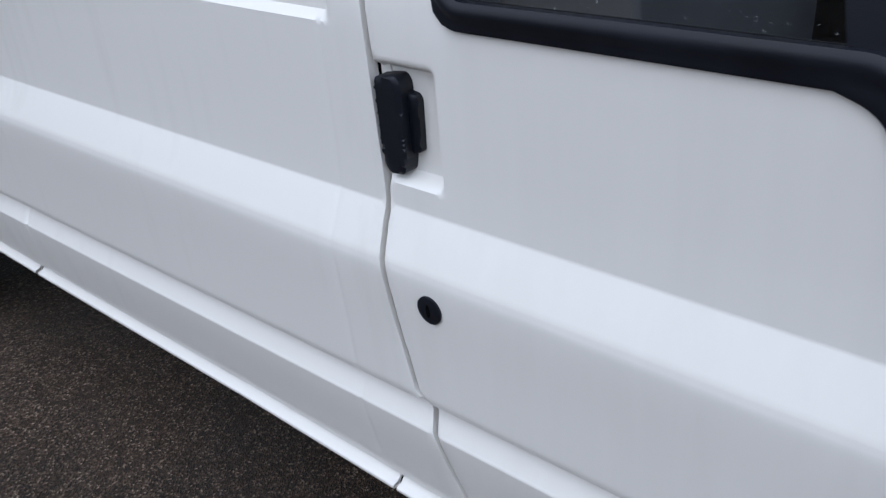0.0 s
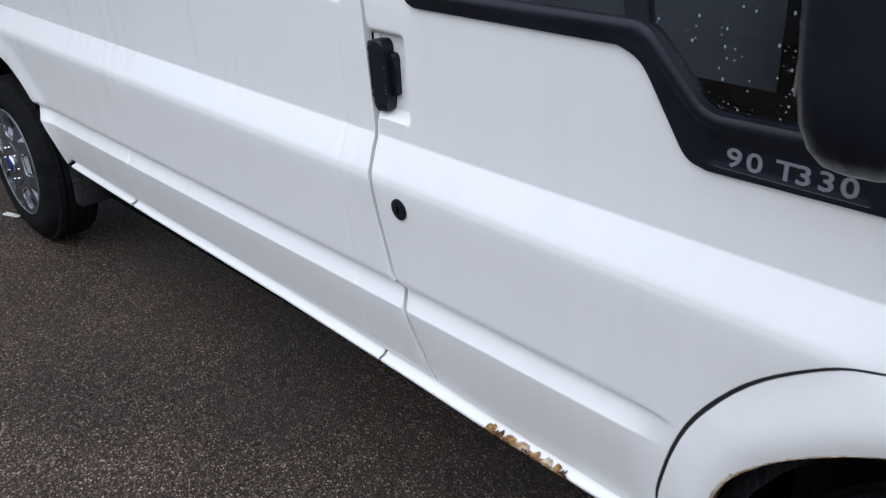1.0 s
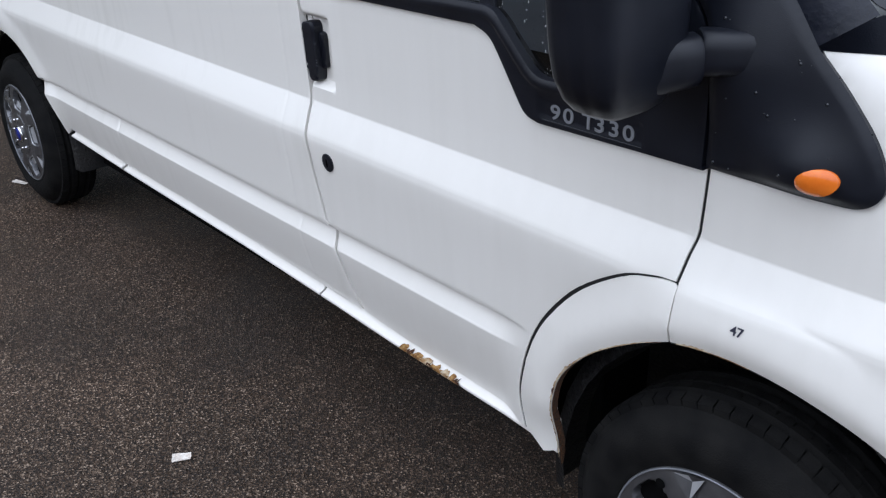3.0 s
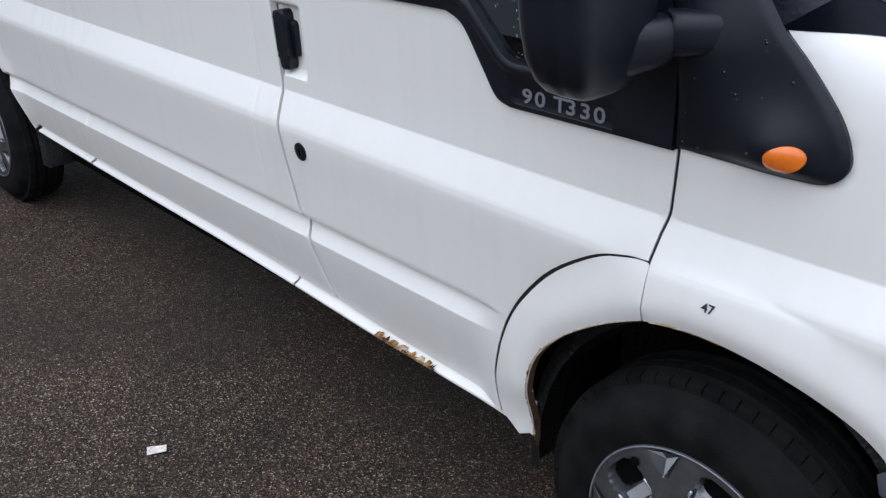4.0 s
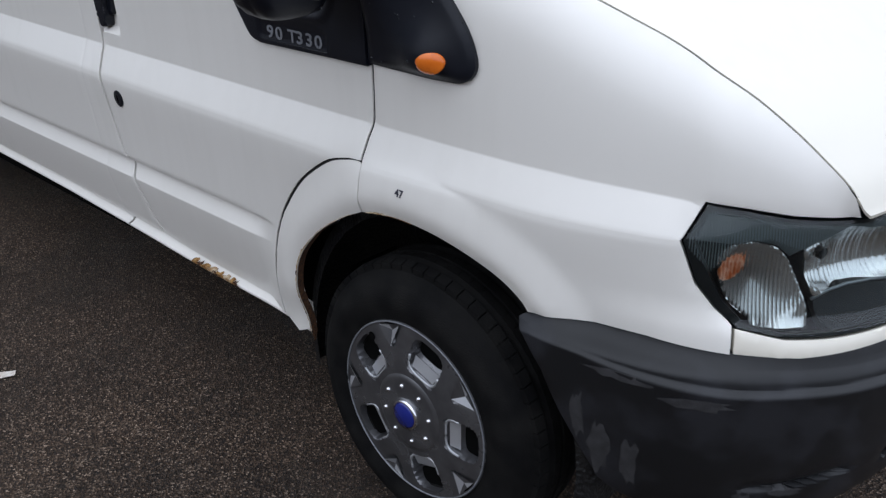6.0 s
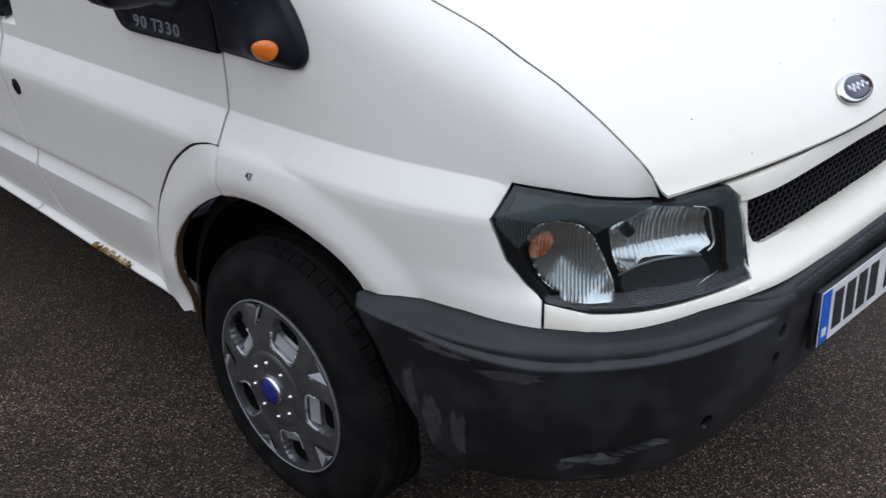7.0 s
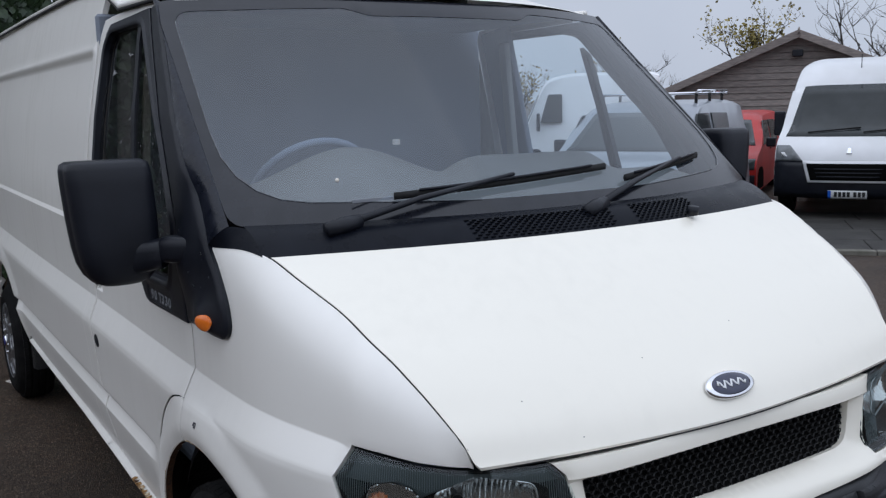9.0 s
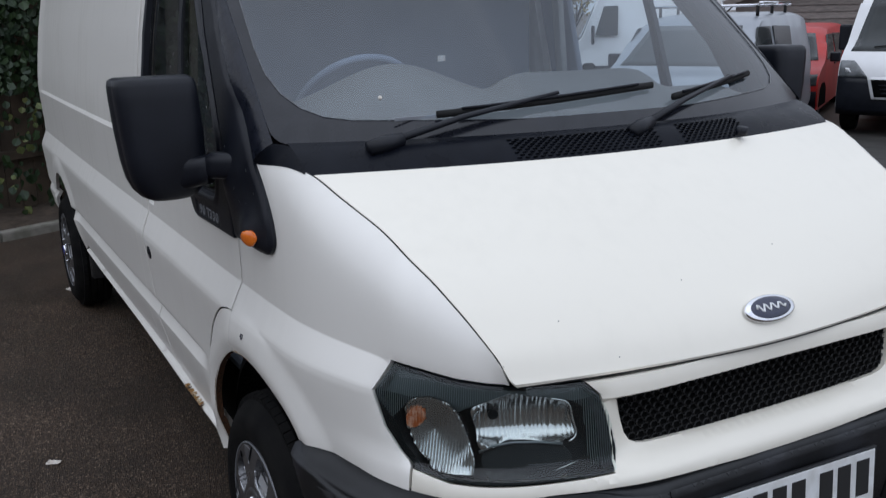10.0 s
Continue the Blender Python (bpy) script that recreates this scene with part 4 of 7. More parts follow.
BUMP_O = [0.06, 0.020, -0.002, -0.016, -0.036, -0.054, -0.061, -0.062, -0.058, -0.047, -0.045, -0.038, -0.020, -0.006, 0.03]


def bumper_surf(s, z):
    s, z = np.asarray(s, float), np.asarray(z, float)
    m = np.where(s > S_MID, 2 * S_MID - s, s)
    x, y, nx, ny = plan(s)
    mid = smooth(1.14, 1.26, m)
    # the rolled crease stands higher towards the wheel
    rise = mono([0.34, 0.46, 0.55, 0.65, 0.76, 0.98, 1.12, 1.3], [0.058, 0.052, 0.040, 0.034, 0.027, 0.032, 0.034, 0.034], m)

    def drawn(zz):
        v = zz - rise * smooth(0.42, 0.67, zz) * (1 - smooth(0.704, 0.752, zz))
        side = np.interp(v, BUMP_Z, BUMP_O) * (0.30 + 0.70 * smooth(0.33, 0.78, m))
        tuck = smooth(0.712, 0.750, zz)
        side = side * (1 - tuck) + (inset(s, zz) + 0.004) * tuck
        front = np.interp(zz, [0.44, 0.50, 0.56, 0.66, 0.715, 0.728, 0.740, 0.76], [-0.020, -0.040, -0.052, -0.060, -0.062, -0.059, -0.050, -0.030])
        return side * (1 - mid) + front * mid
    o = drawn(z) + 0.010 * (1 - smooth(0.33, 0.42, m)) + 0.018 * smooth(0.78, 0.34, m) * smooth(0.62, 0.42, z)
    # the centre lies a little behind the corner pieces, and a scooped lamp blank sits low in the corner
    o = o + 0.010 * smooth(1.29, 1.31, m)
    lip = 0.448 + 0.20 * np.clip(m - 0.84, 0, 1)
    o = o + 0.016 * smooth(0.78, 0.83, m) * smooth(1.02, 0.98, m) * np.where(z > lip, np.exp(-(z - lip) / 0.020), np.exp(-(lip - z) / 0.002))
    e = 0.004
    slope = (drawn(z + e) - drawn(z - e)) / (2 * e)
    n = np.stack([nx, ny, -np.clip(slope, -1.5, 1.5)], 1)
    n /= np.linalg.norm(n, axis=1)[:, None]
    return np.stack([x + nx * o, y + ny * o, z], 1), n


BUMP_EDGE = [(0.338, 0.731), (0.377, 0.675), (0.405, 0.640), (0.445, 0.553), (0.490, 0.470), (0.530, 0.405), (0.570, 0.378), (0.68, 0.358), (0.88, 0.358), (1.02, 0.380), (1.15, 0.425), (1.25, 0.450), (1.302, 0.455)]
BUMP_TOP = [(0.36, 0.742), (0.39, 0.747), (0.45, 0.753), (0.60, 0.757), (0.747, 0.751), (0.866, 0.749), (0.96, 0.755), (1.05, 0.758), (1.14, 0.754), (1.19, 0.742), (1.302, 0.734)]
corner = BUMP_EDGE + BUMP_TOP[::-1]
hole1 = [(1.262 + 0.012 * math.cos(a), 0.655 + 0.017 * math.sin(a)) for a in np.linspace(0, 2 * math.pi, 16, endpoint=False)]
hole2 = [(1.262 + 0.012 * math.cos(a), 0.585 + 0.017 * math.sin(a)) for a in np.linspace(0, 2 * math.pi, 16, endpoint=False)]
hole3 = [(1.095 + 0.015 * math.cos(a), 0.490 + 0.017 * math.sin(a)) for a in np.linspace(0, 2 * math.pi, 16, endpoint=False)]
bump_rows = list(np.arange(0.440, 0.500, 0.005)) + list(np.arange(0.672, 0.732, 0.003))
bumper = panel("bumper_corner", corner, bumper_surf, M["bumper"], van, holes=[hole1, hole2, hole3], step=0.022, edge=0.012, rows=bump_rows, depth=0.02, roll=0.003, mirror=True, label="scuffed dark grey bumper corner")
for hole in (hole1, hole2, hole3):
    panel("bumper_hole", hole, lambda s, z: ((lambda p, n: (p + n * 0.012, n))(*bumper_surf(s, z))), M["dark"], bumper, step=0.02, edge=0.01, depth=0.0, roll=0, label="dark round hole")
centre = [(1.306, 0.50), (1.45, 0.497), (S_MID, 0.495), (2 * S_MID - 1.45, 0.497), (2 * S_MID - 1.306, 0.50), (2 * S_MID - 1.306, 0.733), (S_MID, 0.733), (1.306, 0.733)]
panel("bumper_centre", centre, bumper_surf, M["bumper"], van, step=0.025, edge=0.02, rows=bump_rows, depth=0.02, roll=0.003, label="dark grey bumper centre")
# lower step of the bumper under the plate
lower = [(1.255, 0.452), (1.45, 0.450), (S_MID, 0.449), (2 * S_MID - 1.45, 0.450), (2 * S_MID - 1.255, 0.452), (2 * S_MID - 1.29, 0.495), (S_MID, 0.490), (1.29, 0.495)]
panel("bumper_step", lower, lambda s, z: ((lambda p, n: (p - n * 0.004, n))(*bumper_surf(s, z))), M["bumper"], van, step=0.025, edge=0.02, depth=0.05)


def bumper_shelf():
    """The flat ledge between the white grille panel and the top of the bumper."""
    ss = np.linspace(1.12, 2 * S_MID - 1.12, 70)
    m = np.where(ss > S_MID, 2 * S_MID - ss, ss)
    zf = np.interp(m, [1.12, 1.14, 1.19, 1.302, 1.31], [0.756, 0.752, 0.740, 0.732, 0.731])
    front, n0 = bumper_surf(ss, zf)
    back, n1 = skin(ss, np.full(len(ss), 0.752))
    rows_ = [front + n0 * 0.003, front * 0.65 + back * 0.35 + np.array([0, 0, 0.006]), back + n1 * 0.02 + np.array([0, 0, 0.004])]
    v = [r[i] for i in range(len(ss)) for r in rows_]
    link("bumper_shelf", v, [(3 * i + j, 3 * i + 3 + j, 3 * i + 4 + j, 3 * i + 1 + j) for i in range(len(ss) - 1) for j in range(2)], M["bumper"], van, "dark flat bumper ledge")


bumper_shelf()


def flat_plate(name, y0, y1, z0, z1, lift, material, parent, bevel=0.001, label=""):
    """A slab on the leaning plate carrier."""
    b = box_mesh((0.0016, y1 - y0, z1 - z0), (lift, (y0 + y1) / 2, (z0 + z1) / 2 - 0.611), bevel, 1)
    bmesh.ops.transform(b, matrix=Matrix.Translation((1.022, 0, 0.622)) @ Matrix.Rotation(radians(-3), 4, 'Y') @ Matrix.Diagonal((1, 1, 1.17, 1)), verts=b.verts)
    return part(name, b, material, parent, label)


plate = flat_plate("number_plate", -0.26, 0.26, 0.555, 0.667, 0.0, M["plate"], van, label="white number plate with blue band")
flat_plate("plate_band", -0.258, -0.216, 0.557, 0.665, 0.0016, M["plate_blue"], plate)
flat_plate("plate_mark", -0.248, -0.228, 0.572, 0.590, 0.0026, M["plate"], plate)
for y0 in (-0.198, -0.138, -0.078, -0.018, 0.072, 0.132, 0.196):
    flat_plate("plate_bar", y0, y0 + 0.044, 0.572, 0.651, 0.0016, M["plate_yellow"], plate)
b = box_mesh((0.012, 0.54, 0.14), (1.012, 0, 0.622), 0.004, 2)
part("plate_carrier", b, M["bumper"], van)

# ---- headlamps ----
def headlamps():
    for side in (-1, 1):
        flip = np.array([1, -side, 1])

        def sided(f):
            def g(s, z):
                p, n = f(s, z)
                return p * flip, n * flip
            return g

        def sunk(f):
            def g(s, z):
                p, n = skin(s, z)
                return p + n * f(np.asarray(s, float), np.asarray(z, float))[:, None], n
            return sided(g)
        lamp_body = panel("headlamp", LAMP, sided(off_skin(-0.070)), M["lamp_dark"], van, step=0.03, edge=0.02, depth=0.02, label="dark headlamp with ribbed indicator and clear lens")
        rim_ = [(0.668, 0.951), (0.694, 0.900), (0.730, 0.840), (0.768, 0.806), (0.84, 0.793), (0.915, 0.792), (1.03, 0.795), (1.183, 0.796), (1.193, 0.83), (1.180, 0.90), (1.160, 0.945), (1.128, 0.974), (1.06, 0.975), (0.984, 0.975), (0.917, 0.977), (0.84, 0.983), (0.76, 0.995), (0.692, 1.002)]
        panel("lamp_bezel", LAMP, sided(off_skin(-0.004)), M["lamp_dark"], lamp_body, holes=[rim_], step=0.02, edge=0.012, depth=0.05)
        # smoky shroud above the bowls
        shroud = [(0.664, 0.952), (0.692, 1.001), (0.76, 0.993), (0.84, 0.982), (0.98, 0.974), (1.128, 0.973), (1.162, 0.943), (1.112, 0.942), (1.045, 0.956), (0.962, 0.967), (0.892, 0.942), (0.862, 0.930), (0.846, 0.922), (0.822, 0.942), (0.778, 0.954), (0.735, 0.945)]
        panel("lamp_shroud", shroud, sunk(lambda s, z: 0.018 + 0.0004 * np.abs(np.sin(s * 480))), M["lamp_grey"], lamp_body, step=0.012, edge=0.01, depth=0.02, label="smoky grey upper shroud", columns=np.arange(0.66, 1.17, 0.0033))
        # indicator bowl with upright ribs
        ind = rounded([(0.716, 0.918), (0.734, 0.941), (0.778, 0.951), (0.822, 0.939), (0.846, 0.916), (0.865, 0.878), (0.885, 0.829), (0.888, 0.804), (0.837, 0.803), (0.780, 0.807), (0.742, 0.832), (0.722, 0.872)], 0.010)

        def ribbed(s, z):
            r = np.hypot((s - 0.785) / 0.10, (z - 0.875) / 0.085)
            return 0.014 + 0.022 * np.clip(1 - r, 0, 1) + (0.0062 * np.abs(np.sin(s * 430)) + 0.0010 * np.abs(np.sin(z * 300))) * (0.25 + 0.75 * smooth(1.02, 0.82, r))
        panel("indicator_reflector", ind, sunk(ribbed), M["reflector"], lamp_body, step=0.005, edge=0.005, depth=0.02, columns=np.arange(0.70, 0.90, 0.00183), label="ribbed chrome indicator bowl")
        bulb = [(0.743 + 0.024 * math.cos(a), 0.897 + 0.026 * math.sin(a + 0.4)) for a in np.linspace(0, 2 * math.pi, 22, endpoint=False)]
        panel("indicator_bulb", bulb, sunk(lambda s, z: ribbed(s, z) - 0.003), M["amber"], lamp_body, step=0.006, edge=0.004, depth=0.004, columns=np.arange(0.71, 0.775, 0.00183), label="amber indicator bulb")
        # main bowl
        main_ = rounded([(0.872, 0.931), (0.892, 0.941), (0.962, 0.966), (1.045, 0.955), (1.103, 0.940), (1.118, 0.868), (1.070, 0.850), (0.959, 0.860), (0.905, 0.842), (0.893, 0.850)], 0.012)

        def bowl(s, z):
            r = np.hypot((s - 1.00) / 0.128, (z - 0.888) / np.where(z > 0.888, 0.082, 0.045))
            flute = np.abs(np.sin(s * 265 + 0.9 * np.sin(s * 91))) * (0.35 + 0.65 * np.abs(np.sin(s * 57 + 1.0)))
            return 0.018 + 0.046 * np.clip(1 - r ** 2, 0, 1) ** 0.7 + 0.0028 * flute * smooth(0.855, 0.885, z)
        panel("main_reflector", main_, sunk(bowl), M["reflector"], lamp_body, step=0.005, edge=0.006, depth=0.02, columns=np.arange(0.875, 1.12, 0.002), label="fluted chrome lamp bowl")
        cap_ = [(0.925 + 0.013 * math.cos(a), 0.916 + 0.011 * math.sin(a)) for a in np.linspace(0, 2 * math.pi, 18, endpoint=False)]
        panel("bulb_hole", cap_, sunk(lambda s, z: bowl(s, z) - 0.010), M["lamp_dark"], lamp_body, step=0.006, edge=0.004, depth=0.008, label="dark bulb opening")
        side_ = [(1.060, 0.953), (1.098, 0.940), (1.108, 0.905), (1.115, 0.870), (1.098, 0.856)]
        bp_, bn_ = sunk(lambda s, z: 0.015 + 0 * s)(np.array([q[0] for q in side_]), np.array([q[1] for q in side_]))
        tube("bowl_rim", spline([tuple(q) for q in bp_], 4), 0.0026, M["reflector"], lamp_body, 6)
        hood = spline([(0.902, 0.836), (0.930, 0.851), (0.97, 0.858), (1.03, 0.856), (1.086, 0.846), (1.104, 0.824), (1.085, 0.803), (1.00, 0.797), (0.943, 0.796), (0.908, 0.808)], 4, True)
        panel("lamp_hood", hood, sunk(lambda s, z: 0.010 + 0.02 * smooth(0.80, 0.862, z)), M["lamp_dark"], lamp_body, step=0.012, edge=0.008, depth=0.02, label="dark lower lamp hood")
        lip = [(0.895, 0.840), (0.925, 0.854), (0.97, 0.862), (1.03, 0.860), (1.085, 0.851)]
        lp, ln_ = sunk(lambda s, z: 0.020 + 0 * s)(np.array([q[0] for q in lip]), np.array([q[1] for q in lip]))
        tube("hood_lip", [tuple(q) for q in lp], 0.0028, M["reflector_dim"], lamp_body, 6)
        # thin bright bar added to draw a glint on the lamp hood
        gl, gn = sunk(lambda s, z: 0.004 + 0 * s)(np.array([1.062, 1.085, 1.112]), np.array([0.806, 0.811, 0.817]))
        tube("hood_glint", [tuple(q) for q in gl], 0.0012, M["reflector"], lamp_body, 6)

        def lens_surf(s, z):
            p, n = skin(s, z)
            s, z = np.asarray(s), np.asarray(z)
            rib = 0.0004 * np.abs(np.sin(s * 480)) * (s < 0.90)
            return p - n * (0.001 + rib)[:, None], n
        lens = panel("lamp_lens", LAMP, sided(lens_surf), M["lens"], lamp_body, step=0.012, edge=0.01, depth=0.0, roll=0.002, columns=np.arange(0.65, 1.21, 0.0033), label="clear domed lamp lens")
        lens.visible_shadow = False
        # fine upright ribs moulded along the lens's upper and outer margins
        top_s, top_z = zip(*sorted([(0.652, 0.958), (0.687, 1.011), (0.76, 1.002), (0.84, 0.990), (0.917, 0.984), (1.06, 0.981), (1.130, 0.981), (1.165, 0.955), (1.190, 0.90), (1.199, 0.85)]))
        low_s, low_z = (0.652, 0.700, 0.745, 0.80, 0.86, 0.90, 0.96, 1.04, 1.10, 1.125, 1.135, 1.199), (0.944, 0.895, 0.945, 0.956, 0.935, 0.948, 0.966, 0.960, 0.945, 0.93, 0.80, 0.80)
        rs, rv, rf = np.arange(0.660, 1.187, 0.0052), [], []
        for q in rs:
            z1_, z0_ = float(np.interp(q, top_s, top_z)) - 0.004, float(np.interp(q, low_s, low_z)) + 0.004
            if z1_ - z0_ < 0.006:
                continue
            zz_ = np.linspace(z0_, z1_, 5)
            k_ = len(rv)
            for dq in (-0.0007, 0.0, 0.0007):
                rp, rn = skin(np.full(5, q + dq), zz_)
                rv += list((rp - rn * (0.0022 if dq == 0.0 else 0.0014)) * flip)
            rf += [(k_ + c_ * 5 + j, k_ + c_ * 5 + j + 1, k_ + (c_ + 1) * 5 + j + 1, k_ + (c_ + 1) * 5 + j) for c_ in range(2) for j in range(4)]
        link("lens_ribs", rv, rf, M["lens_rib"], lens, "fine moulded ribs")["kind"] = "stuff"


headlamps()

# ---- cowl: black plastic between bonnet and glass ----
def cowl_surf(y, t):
    """t = 0 at the bonnet's rear edge, 1 at the foot of the glass."""
    y, t = np.asarray(y, float), np.asarray(t, float)
    ya = np.clip(np.abs(y), 0, 0.95)
    x0 = 0.475 - 0.185 * (ya / 0.856) ** 2 - 0.006 - 0.9 * np.clip(ya - 0.856, 0, 1) 
    z0 = bonnet_rear_z(ya) - 0.004
    z1 = 1.435 + 0.0 * y
    x1 = cab_x(np.clip(y, -0.90, 0.90), z1) - 0.002
    x = x0 + (x1 - x0) * t
    z = z0 + (z1 - z0) * t + 0.016 * np.sin(np.pi * t) * (1 - 0.4 * ya)
    n = np.stack([-0.25 * np.ones_like(y), 0 * y, -np.ones_like(y)], 1)
    return np.stack([x, y, z], 1), n / np.linalg.norm(n, axis=1)[:, None]


cowl = panel("cowl", [(-0.866, 0), (-0.5, 0), (0.0, 0), (0.5, 0), (0.866, 0), (0.866, 1), (0, 1), (-0.866, 1)], cowl_surf, M["cowl"], van, step=0.04, edge=0.04, depth=0.0, roll=0.0,
             label="black plastic cowl with vent slots", columns=np.arange(-0.85, 0.86, 0.03))


def vents(y0, y1):
    vv, vf = [], []
    for r in range(9):
        for c in range(int((y1 - y0) / 0.021)):
            y = y0 + 0.021 * (c + (0.5 if r % 2 else 0))
            p, n = cowl_surf(np.array([y]), np.array([0.10 + r * 0.062]))
            vf.append(tuple(range(len(vv), len(vv) + 6)))
            vv += [(p[0][0] + 0.0046 * a, p[0][1] + 0.0078 * q, p[0][2] + 0.0012) for a, q in ((0, -1), (-1, -0.6), (-1, 0.6), (0, 1), (1, 0.6), (1, -0.6))]
    link("vent_mesh", vv, vf, M["dark"], cowl, flat=True)["kind"] = "stuff"


vents(-0.36, 0.10)
vents(0.16, 0.42)

# ---- windscreen ----
SCREEN = rounded([(-0.890, 1.436), (0.890, 1.436), (0.856, 2.038), (-0.856, 2.038)], [0.05, 0.05, 0.05, 0.05])
CLEAR = rounded([(-0.868, 1.486), (-0.30, 1.466), (0.30, 1.466), (0.868, 1.486), (0.825, 2.005), (0.35, 2.015), (0.28, 1.990), (-0.28, 1.990), (-0.35, 2.015), (-0.825, 2.005)],
                [0.17, 0, 0, 0.17, 0.05, 0.02, 0.02, 0.02, 0.02, 0.05])
windscreen = panel("windscreen", SCREEN, screen_surf, M["screen"], van, step=0.06, edge=0.05, depth=0.005, roll=0, label="misted raked windscreen with painted sky haze")
windscreen.visible_shadow = False
panel("screen_border", rounded([(-0.895, 1.43), (0.895, 1.43), (0.860, 2.042), (-0.860, 2.042)], 0.04), lambda y, z: ((lambda p, n: (p - n * 0.003, n))(*screen_surf(y, z))), M["trim_gloss"], windscreen, holes=[CLEAR], step=0.04, edge=0.03, depth=0.002)
for sgn in (-1, 1):
    edge_ = [q for q in densify(CLEAR, 0.03) if q[0] * sgn > 0.25 and q[1] < 1.98]
    edge_ = sorted(edge_, key=lambda q: math.atan2(q[1] - 1.75, q[0] * sgn - 0.2))
    ep, en = screen_surf(np.array([q[0] for q in edge_]), np.array([q[1] for q in edge_]))
    tube("glass_edge", [tuple(a - b * 0.0040) for a, b in zip(ep, en)], 0.0009, M["mist"], windscreen, 5)


def scuffs():
    """Pale worn patches on the bumper corner and rust on sill and arch edge."""
    rnd = random.Random(4)

    def blob(cs, cz, ws, wz, n=18, rough=0.35):
        return [(cs + ws * math.cos(a) * (1 + rough * rnd.uniform(-1, 1)), cz + wz * math.sin(a) * (1 + rough * rnd.uniform(-1, 1))) for a in np.linspace(0, 2 * math.pi, n, endpoint=False)]

    def on_bumper(s, z):
        p, n = bumper_surf(s, z)
        return p - n * 0.0008, n
    for cs, cz, ws, wz in ((0.485, 0.565, 0.014, 0.06), (0.530, 0.50, 0.020, 0.075), (0.592, 0.475, 0.020, 0.060), (0.56, 0.690, 0.060, 0.010), (0.70, 0.665, 0.050, 0.012), (0.80, 0.435, 0.014, 0.018), (0.88, 0.445, 0.030, 0.012), (0.86, 0.395, 0.022, 0.006)):
        panel("scuff", blob(cs, cz, ws, wz), on_bumper, M["scuff"], bumper, step=0.012, edge=0.012, depth=0.0, roll=0)

    def on_sill(s, z):
        s, z = np.asarray(s, float), np.asarray(z, float)
        b = np.array([sill_bottom(x) for x in s])
        y = -0.987 + np.interp(z - b, [-0.004, 0.0, 0.002, 0.008, 0.0115, 0.014, 0.024], [0.060, 0.056, 0.0535, 0.0525, 0.054, 0.066, 0.078]) - 0.0015
        n = np.stack([0 * s, np.ones_like(s), 0 * s], 1)
        return np.stack([s, y, z], 1), n
    for x, w, m_ in ((-0.950, 0.016, "rust"), (-0.922, 0.014, "rust_dark"), (-0.898, 0.022, "rust"), (-0.862, 0.020, "rust_stain"), (-0.842, 0.012, "rust_dark"), (-0.818, 0.024, "rust"), (-0.786, 0.018, "rust_stain"), (-0.760, 0.020, "rust"), (-0.738, 0.010, "rust_dark")):
        panel("rust_patch", blob(x, sill_bottom(x) + 0.007, w, 0.0075, 18, 0.45), on_sill, M[m_], van, step=0.006, edge=0.005, depth=0.0, roll=0)

    def edge_strip(t0, t1, wide, m_, seed):
        """A ragged stain along the arch's rim, from t0 to t1 of its run."""
        rim_ = np.array(ARCH)
        run_ = np.r_[0, np.cumsum(np.hypot(*np.diff(rim_, axis=0).T))]
        tt = np.linspace(t0, t1, 90)
        c = np.stack([np.interp(tt, run_, rim_[:, k]) for k in (0, 1)], 1)
        d = np.gradient(c, axis=0)
        d /= np.linalg.norm(d, axis=1)[:, None]
        out = np.c_[-d[:, 1], d[:, 0]]
        fade = np.sin(np.pi * np.clip((tt - t0) / (t1 - t0), 0, 1)) ** 0.5
        w = np.array([wide * f * (0.55 + 0.9 * max(0.0, noise.noise(Vector((t * 38, seed, 0)))) + 0.5 * noise.noise(Vector((t * 130, seed, 2)))) for t, f in zip(tt, fade)])
        rows_ = []
        for k in (0.0, 0.5, 1.0):
            q = c + out * (np.clip(w, 0.0004, 1)[:, None] * k + 0.0004)
            p, n = skin(q[:, 0], q[:, 1])
            rows_.append(p - n * (0.0012 - 0.0008 * k))
        v = [r[i] for i in range(len(tt)) for r in rows_]
        link("rust_patch", v, [(3 * i + j, 3 * i + j + 1, 3 * i + j + 4, 3 * i + j + 3) for i in range(len(tt) - 1) for j in range(2)], M[m_], van, "rusty rim of the wheel arch")
    def inner_strip(t0, t1, wide, m_, seed):
        """Rust on the turned-in flange of the arch."""
        rim_ = np.array(ARCH)
        run_ = np.r_[0, np.cumsum(np.hypot(*np.diff(rim_, axis=0).T))]
        tt = np.linspace(t0, t1, 110)
        c = np.stack([np.interp(tt, run_, rim_[:, k]) for k in (0, 1)], 1)
        d = np.gradient(c, axis=0)
        d /= np.linalg.norm(d, axis=1)[:, None]
        c = c - np.c_[-d[:, 1], d[:, 0]] * 0.0012
        fade = np.sin(np.pi * np.clip((tt - t0) / (t1 - t0), 0, 1)) ** 0.3
        w = np.array([wide * f * (0.75 + 0.6 * noise.noise(Vector((t * 30, seed, 1))) + 0.3 * noise.noise(Vector((t * 110, seed, 3)))) for t, f in zip(tt, fade)])
        p, n = skin(c[:, 0], c[:, 1])
        v = [q for a, b_, ww in zip(p, n, np.clip(w, 0.018 * fade, 0.019)) for q in (a + b_ * 0.001, a + b_ * (0.001 + ww))]
        link("rust_patch", v, [(2 * i, 2 * i + 1, 2 * i + 3, 2 * i + 2) for i in range(len(tt) - 1)], M[m_], van, "rusty rim of the wheel arch")
